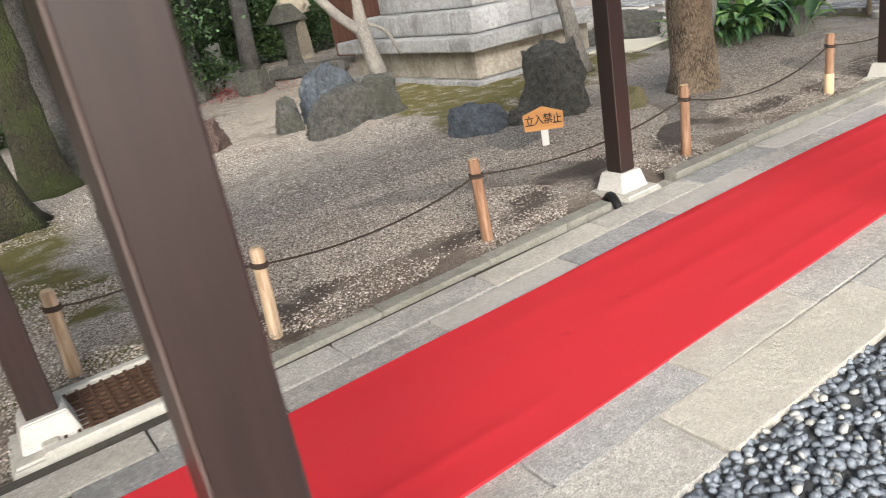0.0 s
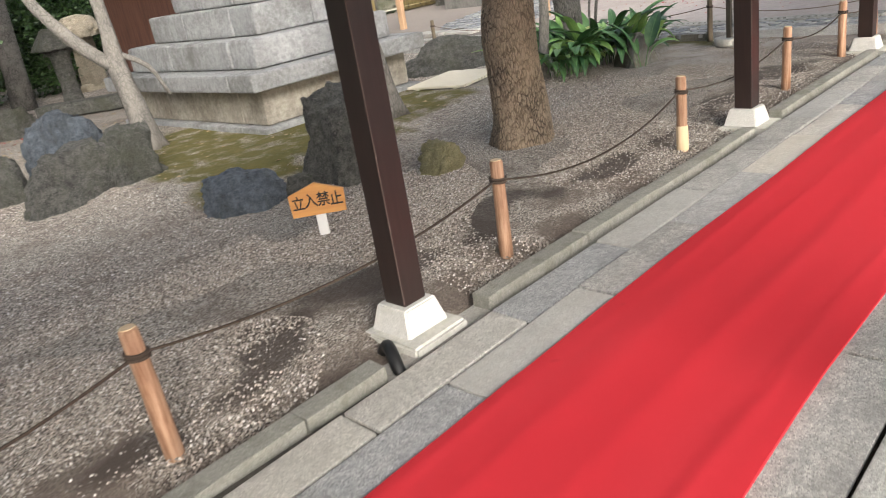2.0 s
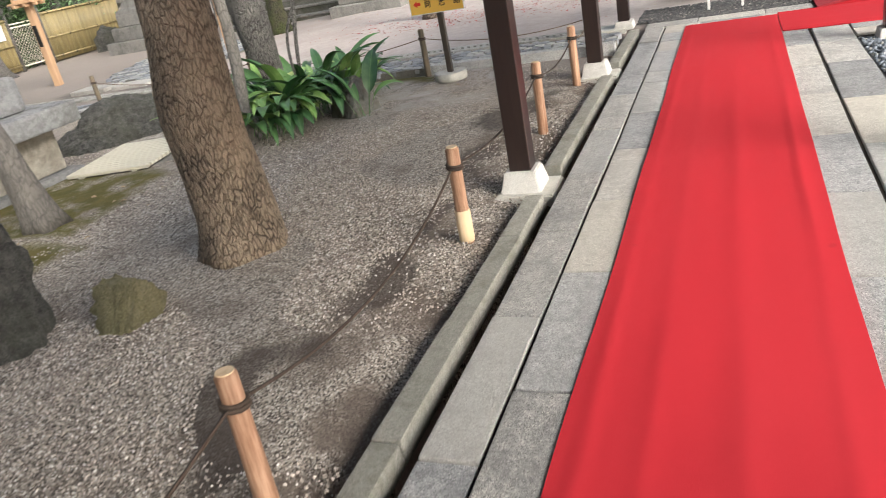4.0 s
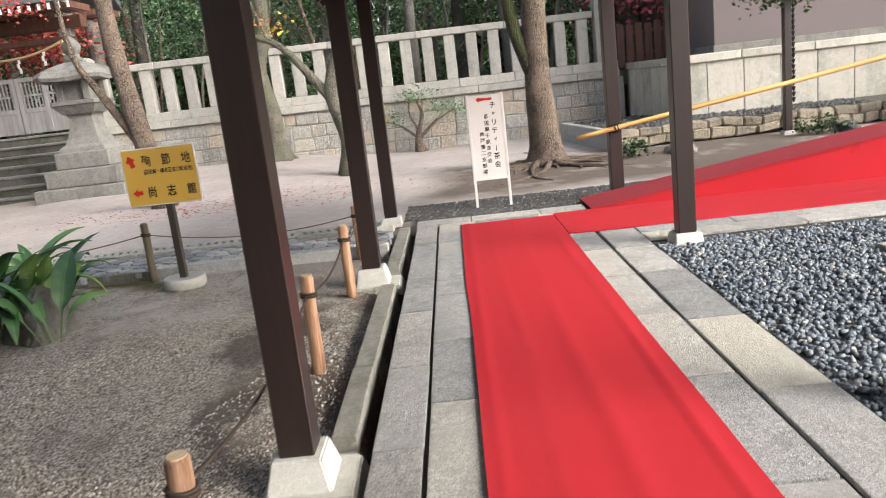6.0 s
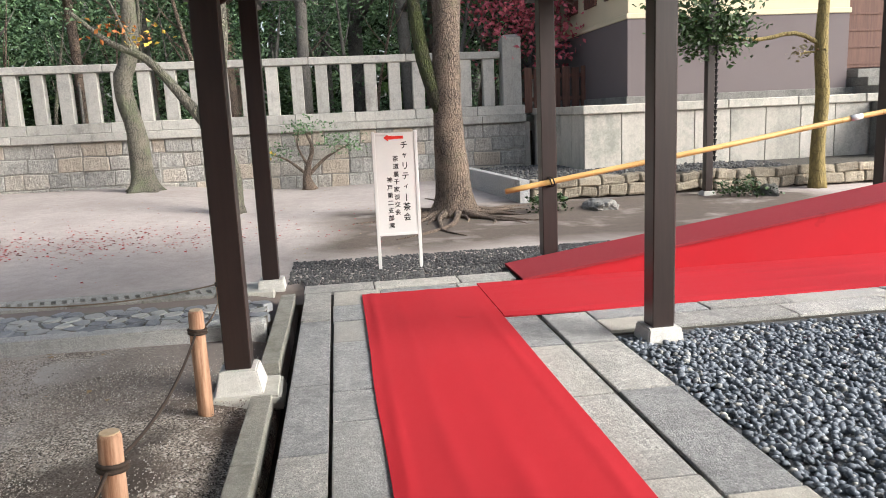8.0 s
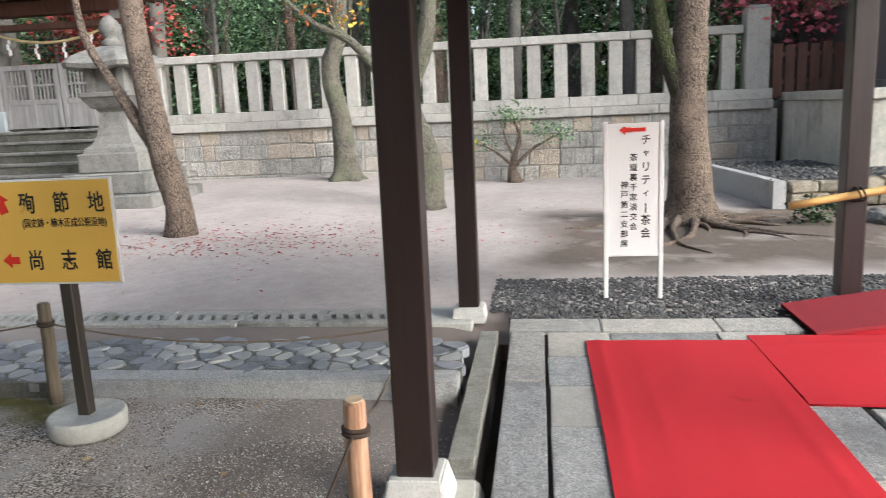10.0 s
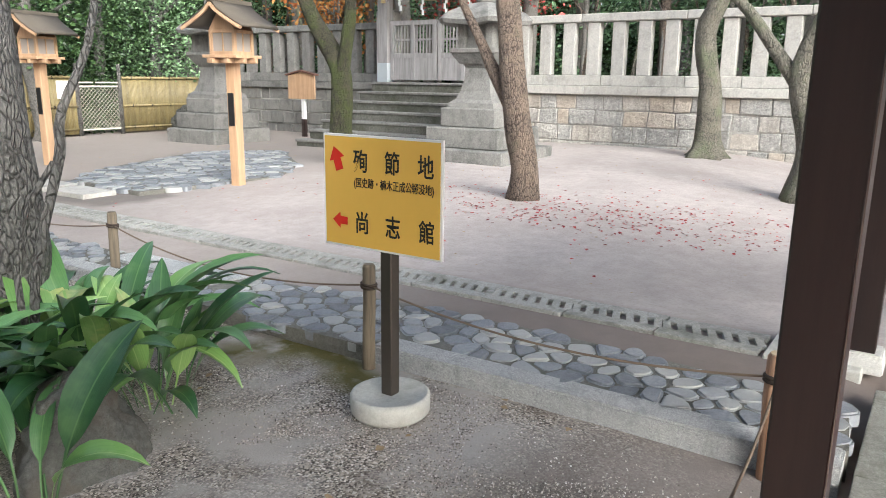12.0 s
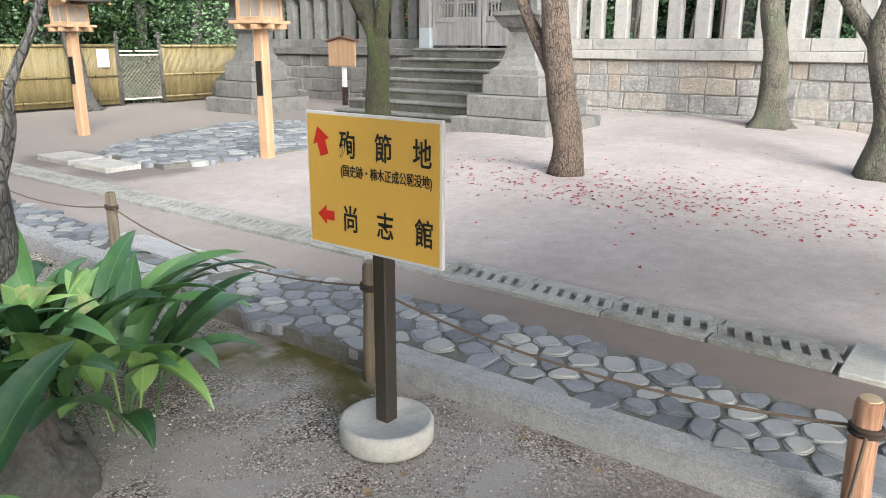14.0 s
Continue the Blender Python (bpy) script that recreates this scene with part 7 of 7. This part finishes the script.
# shrubbery and trees around the back garden
for i in range(30):
    x = -4 + i * 0.62
    y = 16.6 + 2.0 * math.sin(i * 1.3) + (2 if x > 8 else 0)
    if 5.6 < x < 12.8 and y < 20:
        y = 20.6 + 0.5 * math.sin(i)
    sh = base("shrub", (x, y, -0.05), "dark evergreen shrub at the back of the garden", "shrub", "garden shrubs")
    h = 1.0 + 0.5 * math.sin(i * 2.1)
    leaves("foliage", clumps((0, 0, h), (0.9, 0.8, h * 0.8), 70, 30, 0.2), 0.10, M_GREEN, sh, 0.8)
    part("stem", tube([(0, 0, 0), (0.05, 0, 0.5), (0, 0.05, 1.2)], [0.05, 0.04, 0.02], 6), M_BARK_DARK, sh)
for i in range(13):
    wood_tree(-8 + i * 2.4, 18.5 + 2.5 * math.sin(i * 2.2) + (4.5 if i > 6 else 0), 6.5 + math.sin(i), 0.16, M_GREEN if i % 5 else M_GREEN_LIGHT, M_BARK_DARK, -0.05, 2.2, 0.16, 0.13, 90, "dark evergreen at the back of the garden")
for i in range(9):
    wood_tree(14.5 + i * 1.25, 22.3 + 0.8 * math.sin(i * 1.9), 5.5 + math.sin(i * 2), 0.15, M_GREEN if i % 3 else M_GREEN_LIGHT, M_BARK_DARK, -0.05, 1.7, 0.12, 0.10, 120, "evergreen behind the bamboo fence")

# extra evergreens, added so their high crowns shade the back garden
for x, y, h in ((-2.5, 11.5, 7.0), (1.8, 13.6, 7.5), (4.2, 17.6, 7.2), (-1.0, 15.0, 7.6), (7.0, 17.9, 7.0)):
    wood_tree(x, y, h, 0.2, M_GREEN, M_BARK_DARK, -0.05, 2.7, 0.42, 0.14, 110, "tall dark evergreen added to shade the back of the garden")

# thick woods far behind, closing the view under the sky
for name, lo, hi in (("far_woods", (39, -16, 0.4), (46, 44, 12)), ("far_woods", (-14, 25.5, 0.0), (40, 31, 10))):
    hearts = rng.uniform(lo, hi, (1100, 3))
    pts = (hearts[:, None] + rng.normal(0, 0.7, (1100, 36, 3))).reshape(-1, 3)
    tagged(leaves(name, pts, 0.75, M_GREEN, None, 0.8), "dense dark evergreen woods in the distance", "woods", kind="stuff")

# bare saplings and crooked stems close behind the stone fence
for i in range(34):
    x, y = 24.4 + wood_rng.uniform(0, 2.6), -2.2 + i * 0.72 + wood_rng.uniform(-0.3, 0.3)
    if 11 < y < 14.4:
        continue
    h, r0 = wood_rng.uniform(3.2, 5.0), wood_rng.uniform(0.03, 0.085)
    lx, ly = wood_rng.uniform(-0.5, 0.5), wood_rng.uniform(-1.1, 1.1)
    bark = (M_BARK_PALE, M_BARK_GREEN, M_BARK)[i % 3]
    ob = base("sapling", (x, y, 0.8), "slender bare sapling behind the stone fence", "tree", "bare saplings")
    part("stem", tube(smooth_path([(0, 0, 0), (lx * 0.2, ly * 0.15, h * 0.3), (lx * 0.5, ly * 0.6, h * 0.65), (lx, ly, h)], 3), smooth_radii([r0, r0 * 0.85, r0 * 0.6, r0 * 0.25], 3), 7, None, 0.15, i), bark, ob, "", True)
    for k in range(4):
        z, a = h * wood_rng.uniform(0.3, 0.7), wood_rng.uniform(0, 6.28)
        f = z / h
        s0 = (lx * f * 0.8, ly * f * 0.8, z)
        part("twig", tube([s0, (s0[0] + 0.3 * math.cos(a), s0[1] + 0.4 * math.sin(a), z + 0.35), (s0[0] + 0.4 * math.cos(a), s0[1] + 0.8 * math.sin(a), z + 0.9)], [r0 * 0.45, r0 * 0.3, 0.006], 5), bark, ob, "", True)

# stone pillar, slab bench and cabinet deep in the garden
pillar = base("stone_lantern", (8.95, 19.0, -0.05), "tan stone pillar under a broad rough capstone", "lantern", "", 20)
part("foot", rock((0.5, 0.45, 0.28), 61, 0.2), M_RUBBLE, pillar, "", True)
part("shaft", taper(0.46, 0.36, 0.1, 1.25, 0.03), M_RUBBLE, pillar, "tan stone shaft")
cap_ = part("capstone", rock((0.66, 0.5, 0.6), 62, 0.3), M_RUBBLE, pillar, "rough brown capstone", True)
cap_.matrix_basis = pose(0, 0, 1.22)
bench = base("stone_bench", (7.1, 14.75, -0.05), "long low flat grey stone slab lying on the ground", "bench", "", -45)
slab_ = part("slab", box(-0.85, -0.22, 0.04, 0.85, 0.22, 0.27, 0.05, None, 2), M_ROCK, bench)
part("prop", box(-0.6, -0.15, 0.0, -0.35, 0.15, 0.045, 0.01), M_ROCK, bench)
part("prop", box(0.35, -0.15, 0.0, 0.6, 0.15, 0.045, 0.01), M_ROCK, bench)
meter = base("utility_box", (6.6, 19.4, -0.05), "small grey steel utility cabinet among shrubs", "box")
part("body", box(-0.22, -0.15, 0.25, 0.22, 0.15, 0.85, 0.01), M_CLEAR, meter)
part("door", box(-0.2, -0.16, 0.28, 0.2, -0.151, 0.82, 0.004), M_CLEAR, meter)
part("post", box(-0.04, -0.04, 0.0, 0.04, 0.04, 0.25), M_CLEAR, meter)
fallen_litter = (5.35, 15.3)

cottage = base("tea_house", (8.3, 12.6, -0.05), "low cream-walled wooden house behind the monument", "building")
tagged(cottage, kind="structure")
part("wall", box(0, 0, 0.3, 3.2, 3, 2.6), M_CREAM, cottage, "cream plaster wall")
for x in (-0.06, 1.0, 2.1, 3.14):
    part("timber", box(x, -0.03, 0.0, x + 0.12, 0.03, 2.6, 0.006), M_REDWOOD, cottage, "dark brown timber")
part("sill_beam", box(-0.08, -0.05, 0.2, 3.28, 0.05, 0.34, 0.006), M_REDWOOD, cottage)
part("side_boards", box(-0.05, 0.05, 0.2, -0.002, 3, 2.6), M_REDWOOD, cottage, "red-brown boarded side")
part("roof", taper(4.4, 2.2, 2.6, 3.6, 0.02, None, 4.4, 2.0), M_TILE, cottage).matrix_basis = pose(1.6, 1.5, 0)

# ---- fallen leaves ----


def fallen(name, count, x0, x1, y0, y1, size, material, label, power=1.0, centre=None):
    if centre:
        x, y = rng.normal(centre[0], centre[2], count), rng.normal(centre[1], centre[3], count)
    else:
        x, y = rng.uniform(x0, x1, count), rng.uniform(y0, y1, count)
    h = np.array([ground_height(a, b) for a, b in zip(x, y)])
    ob = leaves(name, np.stack([x, y, h + 0.008], 1), size, material, None, 0.12, 0.4)
    tagged(ob, label, "leaves", kind="stuff")


fallen("fallen_leaves", 520, 0, 0, 0, 0, 0.04, M_REDLEAF, "small red leaves fallen on the sandy court", 1, (16.9, 5.9, 0.55, 1.6))
fallen("fallen_leaves", 320, 0, 0, 0, 0, 0.042, M_REDLEAF, "red leaves drifted at the foot of trees", 1, (16.2, 6.4, 0.35, 1.3))
fallen("fallen_leaves", 420, 14, 23, 1.5, 16, 0.034, M_PALELEAF, "scattered dry leaves on the sandy court")
fallen("fallen_leaves", 160, 13.7, 20, 2, 12, 0.034, M_REDLEAF, "scattered red leaves on the sandy court")
fallen("fallen_leaves", 90, 4.6, 8.4, 6.4, 9.6, 0.05, M_PALELEAF, "pale dry leaves on the moss")
fallen("fallen_leaves", 300, 3.5, 8, 10.5, 14, 0.06, M_PALELEAF, "brown leaf litter under the shrubs")
fallen("fallen_leaves", 700, 0, 0, 0, 0, 0.07, M_REDLEAF, "red-brown leaf litter under the back trees", 1, (*fallen_litter, 0.6, 0.7))
fallen("fallen_leaves", 14, 10.8, 12.0, 4.0, 6.5, 0.04, M_PALELEAF, "few dry leaves near the sign")

# ---- cobbles, one by one ----
cobbles(strip_bed, edge + far_edge, 0.155, 3, 0.067, 0.006, 0.9)
cobbles(apron_bed, apron, 0.225, 6, 0.034, 0.007)
